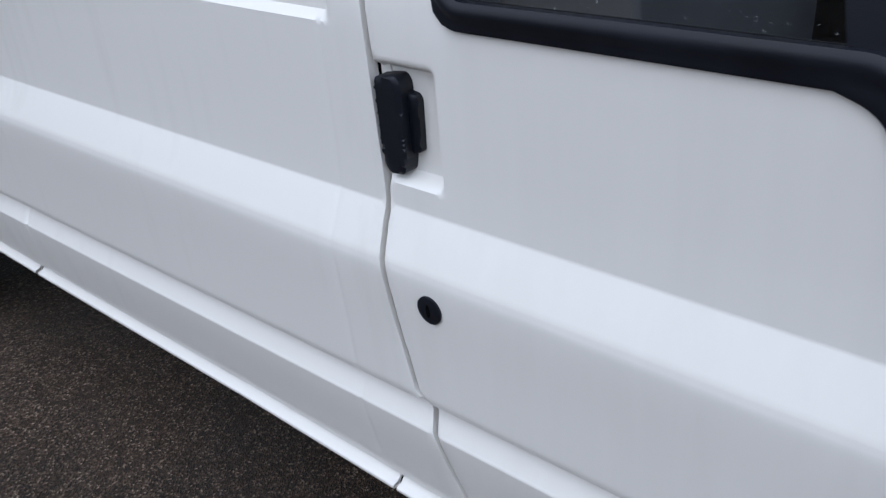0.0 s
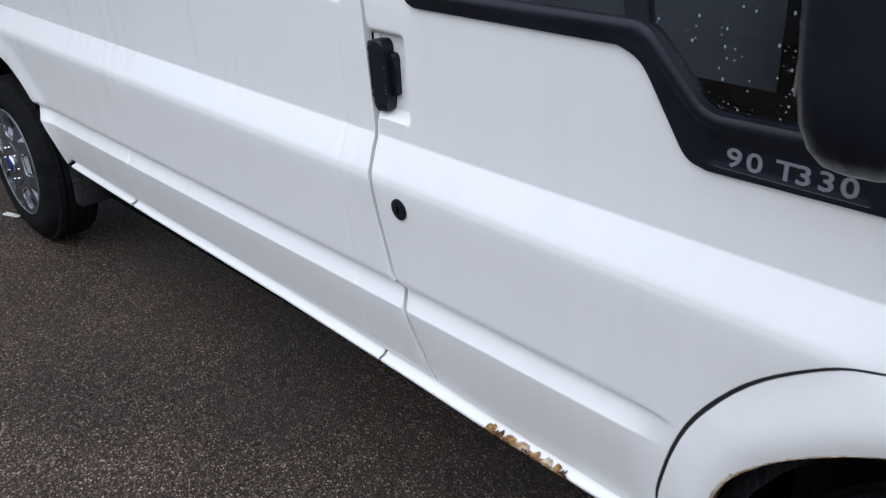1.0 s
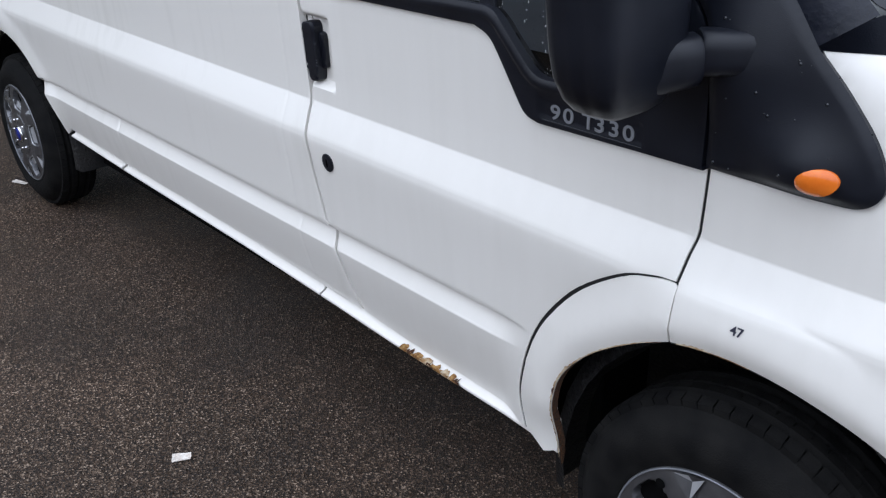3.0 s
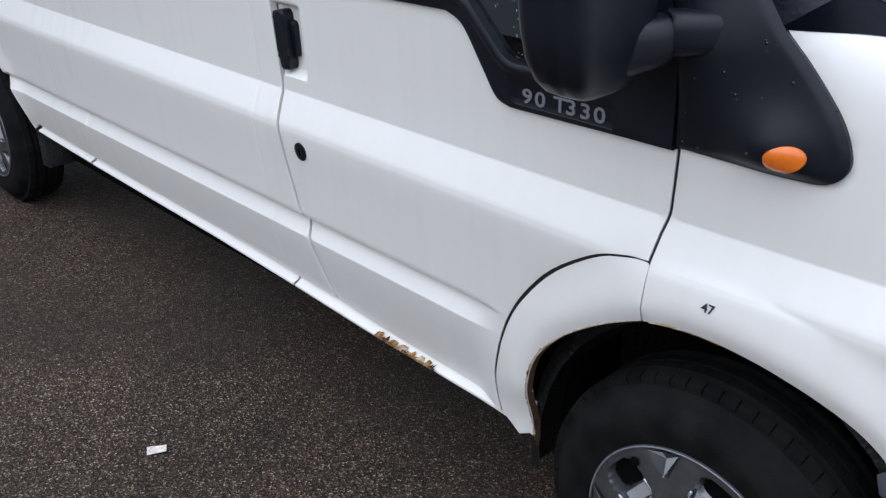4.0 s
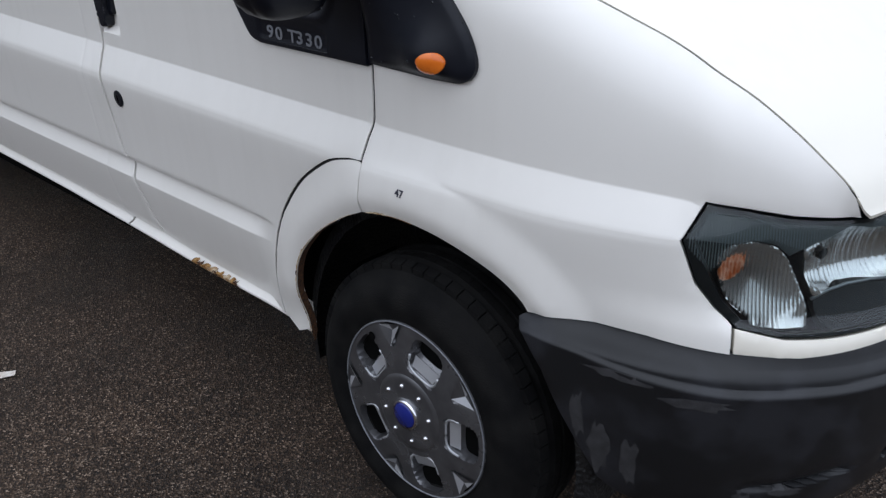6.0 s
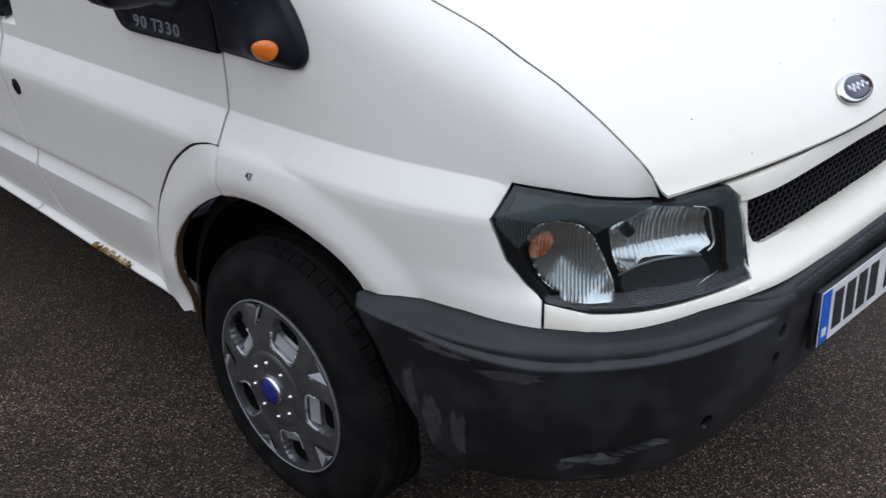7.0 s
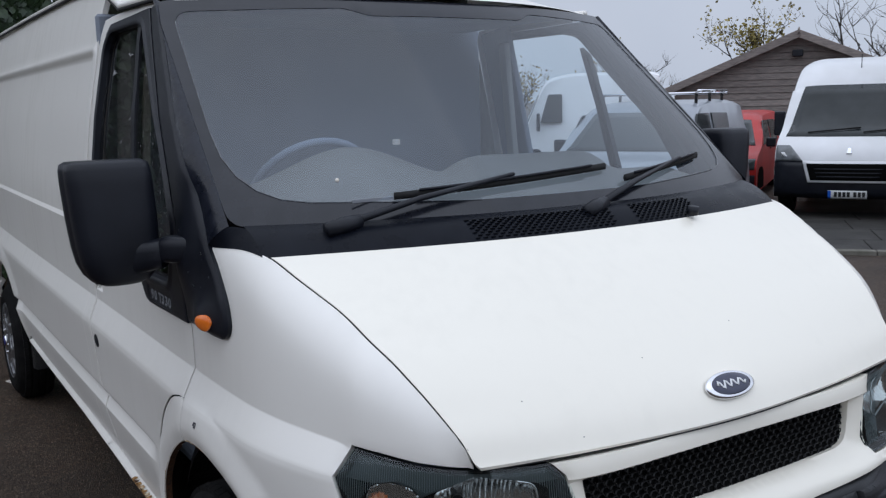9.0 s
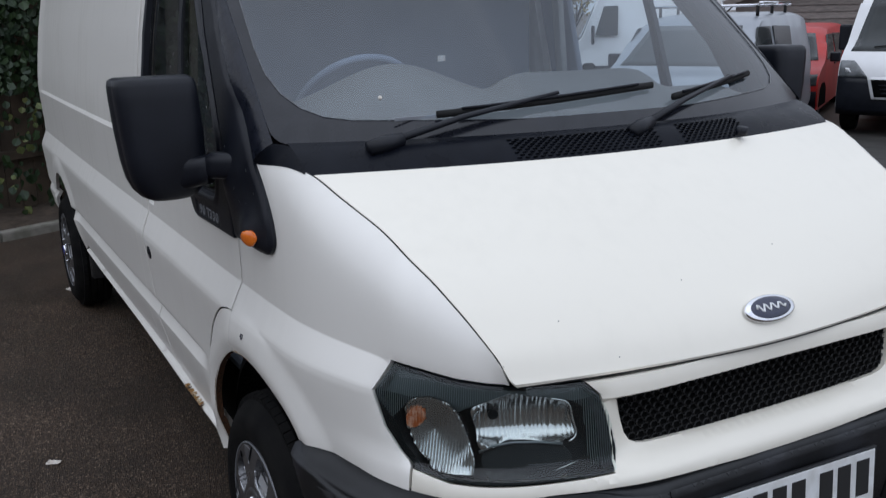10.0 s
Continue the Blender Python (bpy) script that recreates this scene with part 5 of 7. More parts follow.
    inner_strip(0.03, 0.62, 0.036, "rust_dark", 2.0)
    inner_strip(0.66, 0.80, 0.012, "rust", 4.0)
    edge_strip(0.045, 0.42, 0.008, "rust_stain", 1.0)
    edge_strip(0.060, 0.40, 0.005, "rust_dark", 5.0)
    edge_strip(0.30, 0.60, 0.003, "rust_stain", 9.0)
    edge_strip(0.655, 0.725, 0.006, "rust_stain", 3.0)


scuffs()


# ---- black door trim, pillars and side glass ----
GLASS_SIDE = rounded([(-1.135, 1.354), (-0.586, 1.360), (-0.474, 1.243), (-0.22, 1.248), (-0.160, 1.395), (-0.33, 1.62), (-0.660, 1.975), (-0.74, 1.992), (-1.10, 1.992), (-1.148, 1.94)],
                     [0.03, 0.03, 0.03, 0.04, 0.04, 0.02, 0.03, 0.02, 0.04, 0.03])
SPLIT = [(-0.095, 1.162), (-0.092, 1.25), (-0.094, 1.36), (-0.118, 1.405), (-0.29, 1.625), (-0.605, 2.030)]
A_FRONT = [(0.061, 1.383), (-0.06, 1.533), (-0.21, 1.70), (-0.36, 1.868), (-0.515, 2.040)]
door_trim_near = ([(x - 0.002, z) for x, z in TRIM_LOW] + TRIM_CORNER[1:] + [(-1.118, 1.317), (-1.141, 1.323), (-1.155, 1.338), (-1.162, 1.366), (-1.168, 1.50), (-1.178, 1.93), (-1.155, 1.995), (-1.11, 2.022), (-0.62, 2.030)] + [(x - 0.003, z) for x, z in SPLIT[::-1]])
SPLIT_NEAR, GLASS_NEAR = SPLIT, GLASS_SIDE
for side in (-1, 1):
    flip = np.array([1, -side, 1])
    # the far door's pillar stands a little further forward
    SPLIT = SPLIT_NEAR if side == -1 else [(x + 0.05 * float(smooth(1.36, 1.5, z)), z) for x, z in SPLIT_NEAR]
    GLASS_SIDE = GLASS_NEAR if side == -1 else [(x + 0.055 * float(smooth(1.38, 1.5, z)) * (x > -0.76), z) for x, z in GLASS_NEAR]
    door_trim_outline = door_trim_near[:-len(SPLIT)] + [(x - 0.003, z) for x, z in SPLIT[::-1]]

    def on_side(f, flip=flip):
        def g(s, z):
            p, n = f(s, z)
            return p * flip, n * flip
        return g
    def trim_surf(s, z):
        p, n = skin(s, z)
        s, z = np.asarray(s), np.asarray(z)
        # sunk badge field
        fld = smooth(-0.466, -0.458, s) * (1 - smooth(-0.222, -0.214, s)) * smooth(1.163, 1.168, z) * (1 - smooth(1.208, 1.213, z))
        # a raised lip round the glass
        gd = edge_distance(densify(GLASS_SIDE, 0.03), np.c_[s, z])
        lip_ = 0.005 * smooth(0.025, 0.016, gd) * (0.35 + 0.65 * smooth(0.0, 0.010, gd))
        return p - n * (0.009 + lip_ - 0.004 * fld)[:, None], n
    trim = panel("door_trim", door_trim_outline, on_side(trim_surf), M["trim"], door if side == -1 else van, holes=[GLASS_SIDE], step=0.007, edge=0.007, depth=0.03, roll=0.0015, label="black plastic window surround")
    g = panel("door_glass", GLASS_SIDE, on_side(off_skin(-0.010)), M["glass_wet"] if side == -1 else M["glass"], door if side == -1 else van, step=0.06, edge=0.04, depth=0.004, roll=0, label="rain-specked side window" if side == -1 else "")
    g.visible_shadow = False
    if side == -1:
        rg_ = random.Random(31)
        gv_, gf_ = [], []
        for _ in range(420):
            s0_ = rg_.uniform(-0.60, -0.19) if rg_.random() < 0.85 else rg_.uniform(-1.1, -0.6)
            z0_ = 1.25 + 0.42 * rg_.random() ** 1.4
            if not inside(GLASS_SIDE, np.array([(s0_, z0_)]))[0] or noise.noise(Vector((s0_ * 26, z0_ * 5, 1.0))) < -0.12:
                continue
            r0_ = rg_.choice((0.0008, 0.0010, 0.0013, 0.0018))
            p_, n_ = skin(np.array([s0_]), np.array([z0_]))
            c_, n_ = p_[0] + n_[0] * 0.0098, -n_[0]
            k_ = len(gv_)
            tall = rg_.uniform(1.0, 1.9)
            gv_ += [tuple(c_ + np.array([math.cos(q * 1.0472) * r0_, 0, math.sin(q * 1.0472) * r0_ * tall])) for q in range(6)] + [tuple(c_ + n_ * r0_ * 0.7 + np.array([0, 0, r0_ * 0.3]))]
            gf_ += [(k_ + q, k_ + (q + 1) % 6, k_ + 6) for q in range(6)]
        link("rain_drops", gv_, gf_, M["speck"], g, "rain drops on the glass with sky glint painted in")["kind"] = "stuff"
    bar_ = [(-0.635, 1.350), (-0.592, 1.348), (-0.735, 1.992), (-0.775, 1.992)] if side == -1 else [(-0.470, 1.25), (-0.425, 1.25), (-0.555, 1.90), (-0.595, 1.93)]
    panel("window_divider", bar_, on_side(off_skin(-0.004)), M["trim"], trim, step=0.05, edge=0.03, depth=0.02)
    panel("door_frame", [(-1.287, 1.424), (-1.168, 1.424), (-1.180, 1.93), (-1.157, 1.998), (-1.11, 2.025), (-0.60, 2.034), (-0.60, 2.052), (-1.10, 2.056), (-1.25, 2.05), (-1.285, 2.0)], on_side(skin), M["paint"],
          door if side == -1 else van, step=0.05, edge=0.03, depth=0.03, roll=0.002)
    wt = ([(x, z) for x, z in WING_TRIM[:-1]] + A_FRONT + [(x + 0.003, z) for x, z in SPLIT[::-1]])

    sail_rim = densify(wt, 0.02)

    def sail_surf(s, z):
        p, n = skin(s, z)
        s, z = np.asarray(s), np.asarray(z)
        bulge = 0.030 * np.exp(-((s - 0.075) / 0.075) ** 2 - ((z - 1.205) / 0.055) ** 2) * smooth(0.205, 0.15, s) * smooth(1.158, 1.18, z)
        arm_base = 0.020 * np.exp(-((s + 0.05) / 0.07) ** 2 - ((z - 1.335) / 0.085) ** 2)
        drop_ = 0.006 * (1 - smooth(0.0, 0.012, edge_distance(sail_rim, np.c_[s, z])))
        return p - n * (0.010 + 0.004 * smooth(0.0, 0.1, s) + bulge + arm_base - drop_)[:, None], n
    sail = panel("mirror_sail", wt, on_side(sail_surf), M["trim"], wing if side == -1 else van, step=0.009, edge=0.009, depth=0.03, roll=0.0, label="black plastic pillar cover with orange repeater lamp")
    rep = [(0.112 + 0.030 * math.cos(a), 1.197 + 0.0215 * math.sin(a) + 0.004 * math.cos(a)) for a in np.linspace(0, 2 * math.pi, 30, endpoint=False)]

    def dome(s, z):
        p, n = sail_surf(s, z)
        r = np.hypot((np.asarray(s) - 0.112) / 0.030, (np.asarray(z) - 1.197) / 0.022)
        return p - n * (0.004 + 0.007 * np.sqrt(np.clip(1 - r ** 2, 0, 1)))[:, None], n
    panel("side_repeater", rep, on_side(dome), M["orange"], sail, step=0.006, edge=0.006, depth=0.004, roll=0, label="oval orange repeater lens")
    if side == -1:
        rnd_ = random.Random(12)
        dv_, df_ = [], []
        for _ in range(34):
            s0_, z0_, r0_ = rnd_.uniform(-0.085, 0.185), rnd_.uniform(1.17, 1.46), rnd_.choice((0.0012, 0.0016, 0.002, 0.003))
            if z0_ > 1.44 - 1.0 * max(0, s0_ - 0.02) or (s0_ - 0.112) ** 2 / 0.033 ** 2 + (z0_ - 1.197) ** 2 / 0.025 ** 2 < 1.2:
                continue
            c0_, n0_ = sail_surf(np.array([s0_]), np.array([z0_]))
            n1_ = Vector(-n0_[0])
            a1_ = n1_.orthogonal().normalized()
            b1_ = n1_.cross(a1_)
            k_ = len(dv_)
            for rr1_, h1_ in ((1.0, 0.0), (0.75, 0.45), (0.0, 0.65)):
                for q in range(8):
                    an_ = q * math.pi / 4
                    dv_.append(tuple(Vector(c0_[0]) + (a1_ * math.cos(an_) + b1_ * math.sin(an_)) * rr1_ * r0_ + n1_ * h1_ * r0_))
            for lv_ in range(2):
                for q in range(8):
                    q2_ = (q + 1) % 8
                    df_.append((k_ + lv_ * 8 + q, k_ + lv_ * 8 + q2_, k_ + lv_ * 8 + 8 + q2_, k_ + lv_ * 8 + 8 + q))
        link("rain_drops", dv_, df_, M["drop"], sail, "scattered rain drops")["kind"] = "stuff"
    # pillar face from the side skin round to the screen
    ts = np.linspace(0, 1, 16)
    az = np.interp(ts, np.linspace(0, 1, 5), [q[1] for q in A_FRONT])
    ax = np.interp(ts, np.linspace(0, 1, 5), [q[0] for q in A_FRONT])
    pa, na = sail_surf(ax, az)
    yb = -(0.897 + (0.862 - 0.897) * ts)
    zb = 1.432 + (2.04 - 1.432) * ts
    pb = np.stack([cab_x(yb, zb) + 0.003, yb, zb + 0.002], 1)
    verts, faces = [], []
    K = 7
    for i in range(len(ts)):
        mid_ = (pa[i] + pb[i]) / 2 + np.array([0.020, -0.014, 0.012]) * (1 - 0.4 * ts[i])
        for k in range(K):
            t = k / (K - 1)
            q = (1 - t) ** 2 * pa[i] + 2 * t * (1 - t) * mid_ + t * t * pb[i]
            verts.append(q * flip)
    for i in range(len(ts) - 1):
        for k in range(K - 1):
            f = (i * K + k, i * K + k + 1, (i + 1) * K + k + 1, (i + 1) * K + k)
            faces.append(f if side == -1 else tuple(reversed(f)))
    link("pillar_cover", verts, faces, M["pillar"], van, "wet black pillar cover")
    # foot of the pillar between wing, cowl and glass
    ls = np.linspace(0.062, 0.272, 12)
    low_, ln = skin(ls, np.array([float(mono(SEAM_S, SEAM_Z, q)) - 0.004 for q in ls]))
    row0 = [(1 - t) ** 2 * pa[0] + 2 * t * (1 - t) * ((pa[0] + pb[0]) / 2 + np.array([0.020, -0.014, 0.012])) + t * t * pb[0] for t in np.linspace(0, 1, 5)]
    cow = [cowl_surf(np.array([-0.864]), np.array([t]))[0][0] for t in (0.85, 0.6, 0.3, 0.02)]
    up_ = np.array(row0 + cow)
    ud = np.r_[0, np.cumsum(np.linalg.norm(np.diff(up_, axis=0), axis=1))]
    upc = np.stack([np.interp(np.linspace(0, ud[-1], 12), ud, up_[:, c_]) for c_ in range(3)], 1)
    verts, faces = [], []
    for j in range(6):
        t = j / 5
        for i in range(12):
            q = low_[i] * (1 - t) + upc[i] * t
            q[2] += 0.002 * math.sin(math.pi * t) * math.sin(math.pi * i / 11)
            verts.append(q * flip)
    for j in range(5):
        for i in range(11):
            f = (j * 12 + i, j * 12 + i + 1, (j + 1) * 12 + i + 1, (j + 1) * 12 + i)
            faces.append(f if side == -1 else tuple(reversed(f)))
    link("pillar_foot", verts, faces, M["cowl"], van)

# model writing on the trim
_tp, _tn = skin(np.array([-0.35]), np.array([1.1665]))
_base = Vector(_tp[0] - _tn[0] * 0.0060)
for ch_, dx_ in (("9", 0.0), ("0", 0.0325), ("T", 0.0785), ("3", 0.1075), ("3", 0.1405), ("0", 0.1730)):
    _mx = Matrix.Translation((-0.438 + dx_, _base.y, 1.1700)) @ Matrix(((1, 0, 0), (0, 0.0, -1), (0, 1, 0.0))).to_4x4()
    lettering("model_writing", ch_, 0.0400, _mx @ Matrix.Diagonal((1.34, 1, 1, 1)), M["silver"], door, "silver raised model writing", 0.0012)
for z_ in (1.1640, 1.2125):
    b_ = box_mesh((0.235, 0.002, 0.0022), (-0.338, float(_tp[0][1]) - 0.0085, z_), 0.0006, 1)
    part("badge_frame_line", b_, M["trim_gloss"], door)
_np, _nn = skin(np.array([0.014]), np.array([0.905]))
_nrm = Vector(-_nn[0])
_upv = (Vector((0, 0, 1)) - _nrm * _nrm.z).normalized()
_rt = _upv.cross(_nrm).normalized()
_mm = Matrix.Translation(Vector(_np[0]) + _nrm * 0.0012) @ Matrix((_rt, _upv, _nrm)).transposed().to_4x4()
lettering("stock_number", "47", 0.024, _mm, M["ink"], wing, "small hand-marked stock number", 0.0004)

# ---- door mirrors ----
def door_mirror(side):
    at = np.array([-0.165, -1.105 if side == -1 else -1.125])
    slim = 1.0 if side == -1 else 0.66
    shape = [(1.270, 0.05, 0.035), (1.274, 0.10, 0.062), (1.285, 0.145, 0.088), (1.305, 0.180, 0.110), (1.335, 0.203, 0.128), (1.38, 0.215, 0.138), (1.45, 0.222, 0.142), (1.54, 0.224, 0.138),
             (1.575, 0.222, 0.132), (1.590, 0.214, 0.122), (1.597, 0.19, 0.10), (1.598, 0.10, 0.05)]
    N = 40
    verts, faces = [], []
    for z, w, d in shape:
        for i in range(N):
            a = 2 * math.pi * i / N
            c, s_ = math.cos(a), math.sin(a)
            q = (abs(c) ** 5 + abs(s_) ** 5) ** (-1 / 5) * (0.96 if c > 0 else 1.0)
            lean = 0.010 * (z - 1.43) / 0.16
            verts.append((at[0] + d / 2 * c * q, (at[1] - lean + slim * w / 2 * s_ * q) * -side, z))
    k = len(shape)
    for j in range(k - 1):
        for i in range(N):
            n_ = (i + 1) % N
            f = (j * N + i, j * N + n_, (j + 1) * N + n_, (j + 1) * N + i)
            faces.append(f if side == -1 else tuple(reversed(f)))
    faces.append(tuple(range(N)) if side == 1 else tuple(reversed(range(N))))
    faces.append(tuple(range((k - 1) * N, k * N)) if side == -1 else tuple(reversed(range((k - 1) * N, k * N))))
    head = link("door_mirror", verts, faces, M["trim"], van, "large black door mirror on a short arm")
    b = box_mesh((0.004, 0.150 * slim, 0.20), (at[0] - 0.0685, -side * at[1], 1.46), 0.003, 2)
    part("mirror_glass", b, M["chrome"], head)
    def sleeve(name, points, label=""):
        """A boxy moulded sleeve through points (x, y, z, half height, half width)."""
        av, af = [], []
        pts = np.array(points)
        run = np.gradient(pts[:, :2], axis=0)
        run /= np.linalg.norm(run, axis=1)[:, None]
        M_ = 24
        for (x, y, z, h, w), d in zip(pts, run):
            for i in range(M_):
                a = 2 * math.pi * i / M_
                q = (abs(math.cos(a)) ** 3.5 + abs(math.sin(a)) ** 3.5) ** (-1 / 3.5)
                av.append((x - d[1] * w * math.cos(a) * q, -side * (y + d[0] * w * math.cos(a) * q), z + h * math.sin(a) * q))
        for j in range(len(pts) - 1):
            for i in range(M_):
                f = (j * M_ + i, j * M_ + (i + 1) % M_, (j + 1) * M_ + (i + 1) % M_, (j + 1) * M_ + i)
                af.append(f if side == 1 else tuple(reversed(f)))
        af += [tuple(range(M_)) if side == -1 else tuple(reversed(range(M_))), tuple(range((len(pts) - 1) * M_, len(pts) * M_)) if side == 1 else tuple(reversed(range((len(pts) - 1) * M_, len(pts) * M_)))]
        ob = link(name, av, af, M["trim"], head, label)
        ob.data.set_sharp_from_angle(angle=radians(40))
    sleeve("arm_base", [(-0.030, -0.915, 1.360, 0.035, 0.036), (-0.048, -0.940, 1.361, 0.0355, 0.036), (-0.075, -0.972, 1.362, 0.035, 0.036), (-0.094, -0.992, 1.362, 0.035, 0.036), (-0.097, -0.995, 1.362, 0.032, 0.033)])
    sleeve("mirror_arm", [(-0.0975, -0.9955, 1.352, 0.034, 0.034), (-0.100, -0.999, 1.351, 0.039, 0.038), (-0.118, -1.022, 1.347, 0.041, 0.040), (-0.138, -1.046, 1.345, 0.046, 0.045), (-0.155, -1.066, 1.350, 0.050, 0.050)])


door_mirror(-1)
door_mirror(1)

# ---- roof, rear end, underside ----
def roof():
    xs = [-0.497, -0.56, -0.66, -0.80, -1.0, -1.2, -1.32, -2.0, -3.0, -4.0, -4.62]
    zc = [2.055, 2.10, 2.15, 2.205, 2.265, 2.31, 2.33, 2.35, 2.355, 2.35, 2.33]
    zs = [2.042, 2.058, 2.062, 2.066, 2.072, 2.13, 2.19, 2.215, 2.22, 2.22, 2.22]
    ye = [0.79, 0.825, 0.826, 0.826, 0.825, 0.81, 0.79, 0.785, 0.783, 0.78, 0.775]
    K = 25
    verts, faces = [], []
    for x, c, s_, e in zip(xs, zc, zs, ye):
        for k in range(K):
            q = -1 + 2 * k / (K - 1)
            bow = -0.35 * (q * e) ** 2 + 0.35 * e * e if x > -0.55 else 0
            verts.append((x + bow * (1 if x > -0.5 else 0.5), q * e, s_ + (c - s_) * (1 - abs(q) ** 3.2)))
    for i in range(len(xs) - 1):
        for k in range(K - 1):
            faces.append((i * K + k, i * K + k + 1, (i + 1) * K + k + 1, (i + 1) * K + k))
    link("roof", verts, faces, M["paint"], van, "white raised roof")
    for side in (-1, 1):
        pts = [(x, side * (e + 0.012), s_ + 0.002) for x, s_, e in zip(xs[1:], zs[1:], ye[1:])]
        tube("roof_gutter", pts, 0.011, M["paint"], van, 8)
        tube("gutter_seal", [(p[0], p[1] + side * 0.006, p[2] - 0.011) for p in pts], 0.006, M["rubber_gap_shade"], van, 6)


roof()
for side in (-1, 1):
    part("rear_door", box_mesh((0.05, 0.80, 1.70), (-4.63, side * 0.403, 1.31), 0.03, 3), M["paint"], van)
# unseen black slabs added under the floor to keep light off the tarmac
part("chassis_rail", box_mesh((3.0, 1.15, 0.14), (-1.86, 0, 0.25), 0.03, 1), M["dark"], van)
part("underbody", box_mesh((2.9, 1.60, 0.29), (-1.86, 0, 0.405), 0.03, 1), M["dark"], van)
part("rear_axle", box_mesh((0.9, 1.3, 0.25), (-3.8, 0, 0.38), 0.05, 1), M["dark"], van)
part("engine_tray", box_mesh((1.1, 1.25, 0.20), (0.2, 0, 0.36), 0.05, 1), M["dark"], van)
part("headliner", box_mesh((0.75, 1.55, 0.02), (-0.95, 0, 2.05), 0.008, 1), M["cabin"], van)

# ---- wheels ----
def wheel(cx, side, turn):
    """Tyre with grooved tread, grey trim disc with slots, silver lips and a blue centre."""
    R = 0.360
    face_y = 0.0
    prof = [(0.205, 0.012), (0.222, -0.004), (0.236, -0.006), (0.262, -0.016), (0.292, -0.014), (0.312, -0.004), (0.326, 0.006), (0.338, 0.018), (R, 0.034)]
    for g in (0.062, 0.098, 0.134):
        prof += [(R + 0.002, g - 0.007), (R - 0.009, g - 0.004), (R - 0.009, g + 0.004), (R + 0.002, g + 0.007)]
    prof += [(R, 0.170), (0.33, 0.190), (0.29, 0.205), (0.205, 0.190)]
    steps = 96
    verts, faces = lathe(prof, steps, "y")
    k = len(prof)
    # shoulder blocks: every third strip of the shoulder is cut in
    for i in range(steps):
        for q in (7, 8, 9):
            if True:
                x, y, z = verts[i * k + q]
                f = 0.982
                verts[i * k + q] = (x * f, y, z * f)
    m = Matrix.Translation((cx, side * 0.968, 0.359)) @ (Matrix.Rotation(turn, 4, 'Y'))
    flipm = Matrix.Diagonal((1, 1 if side == -1 else -1, 1, 1))
    put = lambda vs: [tuple(m @ (flipm @ Vector(v))) for v in vs]
    tyre = link("wheel", put(verts), faces if side == -1 else [tuple(reversed(f)) for f in faces], M["rubber"], van, "worn black tyre with grey plastic wheel trim")
    lv, lf = [], []
    for i in range(64):
        a0 = 2 * math.pi * i / 64
        for (h0, h1, r0, r1, da) in ((0.026, 0.050, R - 0.020, R + 0.004, 0.0), (0.148, 0.186, R - 0.02, R + 0.004, 0.03), (0.070, 0.092, R - 0.012, R + 0.004, 0.015), (0.104, 0.126, R - 0.012, R + 0.004, 0.04)):
            k8 = len(lv)
            for rr in (r0 - 0.01, None):
                for hh in (h0, h1):
                    for aa in (0.0, 0.089):
                        outer = np.interp(hh, [0.0, 0.034, 0.170, 0.19], [R - 0.022, R + 0.003, R + 0.003, R - 0.012])
                        q = rr if rr is not None else outer
                        an = a0 + da + aa + (hh - 0.1) * 0.35
                        lv.append((q * math.cos(an), hh, q * math.sin(an)))
            lf += [(k8 + 4, k8 + 5, k8 + 7, k8 + 6), (k8, k8 + 4, k8 + 6, k8 + 2), (k8 + 1, k8 + 3, k8 + 7, k8 + 5), (k8, k8 + 1, k8 + 5, k8 + 4), (k8 + 2, k8 + 6, k8 + 7, k8 + 3)]
    link("tread", put(lv), lf, M["rubber"], tyre, flat=True)["kind"] = "stuff"
    # trim disc as a polar net with five sunk slots and five bright facets between them
    nr, na = 46, 240
    sec = 2 * math.pi / 5
    rr_ = 0.234 * (np.linspace(0, 1, nr + 1)) ** 0.85
    aa_ = np.linspace(0, 2 * math.pi, na, endpoint=False)
    r2, a2 = np.meshgrid(rr_, aa_, indexing="ij")
    base = np.interp(r2, [0, 0.035, 0.04, 0.094, 0.098, 0.150, 0.205, 0.222, 0.230, 0.234], [-0.034, -0.034, -0.028, -0.027, -0.022, -0.020, -0.014, -0.012, -0.012, 0.0])
    off = ((a2 + sec / 2) % sec - sec / 2) * r2
    e2 = (np.abs(off) / 0.046) ** 4 + (np.abs(r2 - 0.163) / 0.047) ** 4
    base = base + smooth(1.12, 0.80, e2) * np.interp(r2, [0.11, 0.145, 0.160, 0.21], [0.006, 0.018, 0.034, 0.036])
    off2 = ((a2) % sec - sec / 2) * r2
    wide = 0.004 + 0.040 * np.clip((r2 - 0.168) / 0.05, 0, 1)
    base = base + 0.012 * np.clip(1 - np.abs(off2) / wide, 0, 1) * (r2 > 0.168) * (r2 < 0.221)
    vs = [(r * math.cos(a), d + 0.004, r * math.sin(a)) for r, a, d in zip(r2.ravel(), a2.ravel(), base.ravel())]
    fs = [(i * na + j, (i + 1) * na + j, (i + 1) * na + (j + 1) % na, i * na + (j + 1) % na) for i in range(nr) for j in range(na)]
    trim_ = link("wheel_trim", put(vs), fs if side == -1 else [tuple(reversed(f)) for f in fs], M["hubcap"], tyre, "grey wheel trim with five slots", flat=False)
    trim_.data.set_sharp_from_angle(angle=radians(28))
    for s5 in range(5):
        ca, sa = math.cos(s5 * sec), math.sin(s5 * sec)

        def at_(r, x, y):
            return (r * ca - x * sa, y, r * sa + x * ca)
        # dark opening in the outer half of the slot
        ring = []
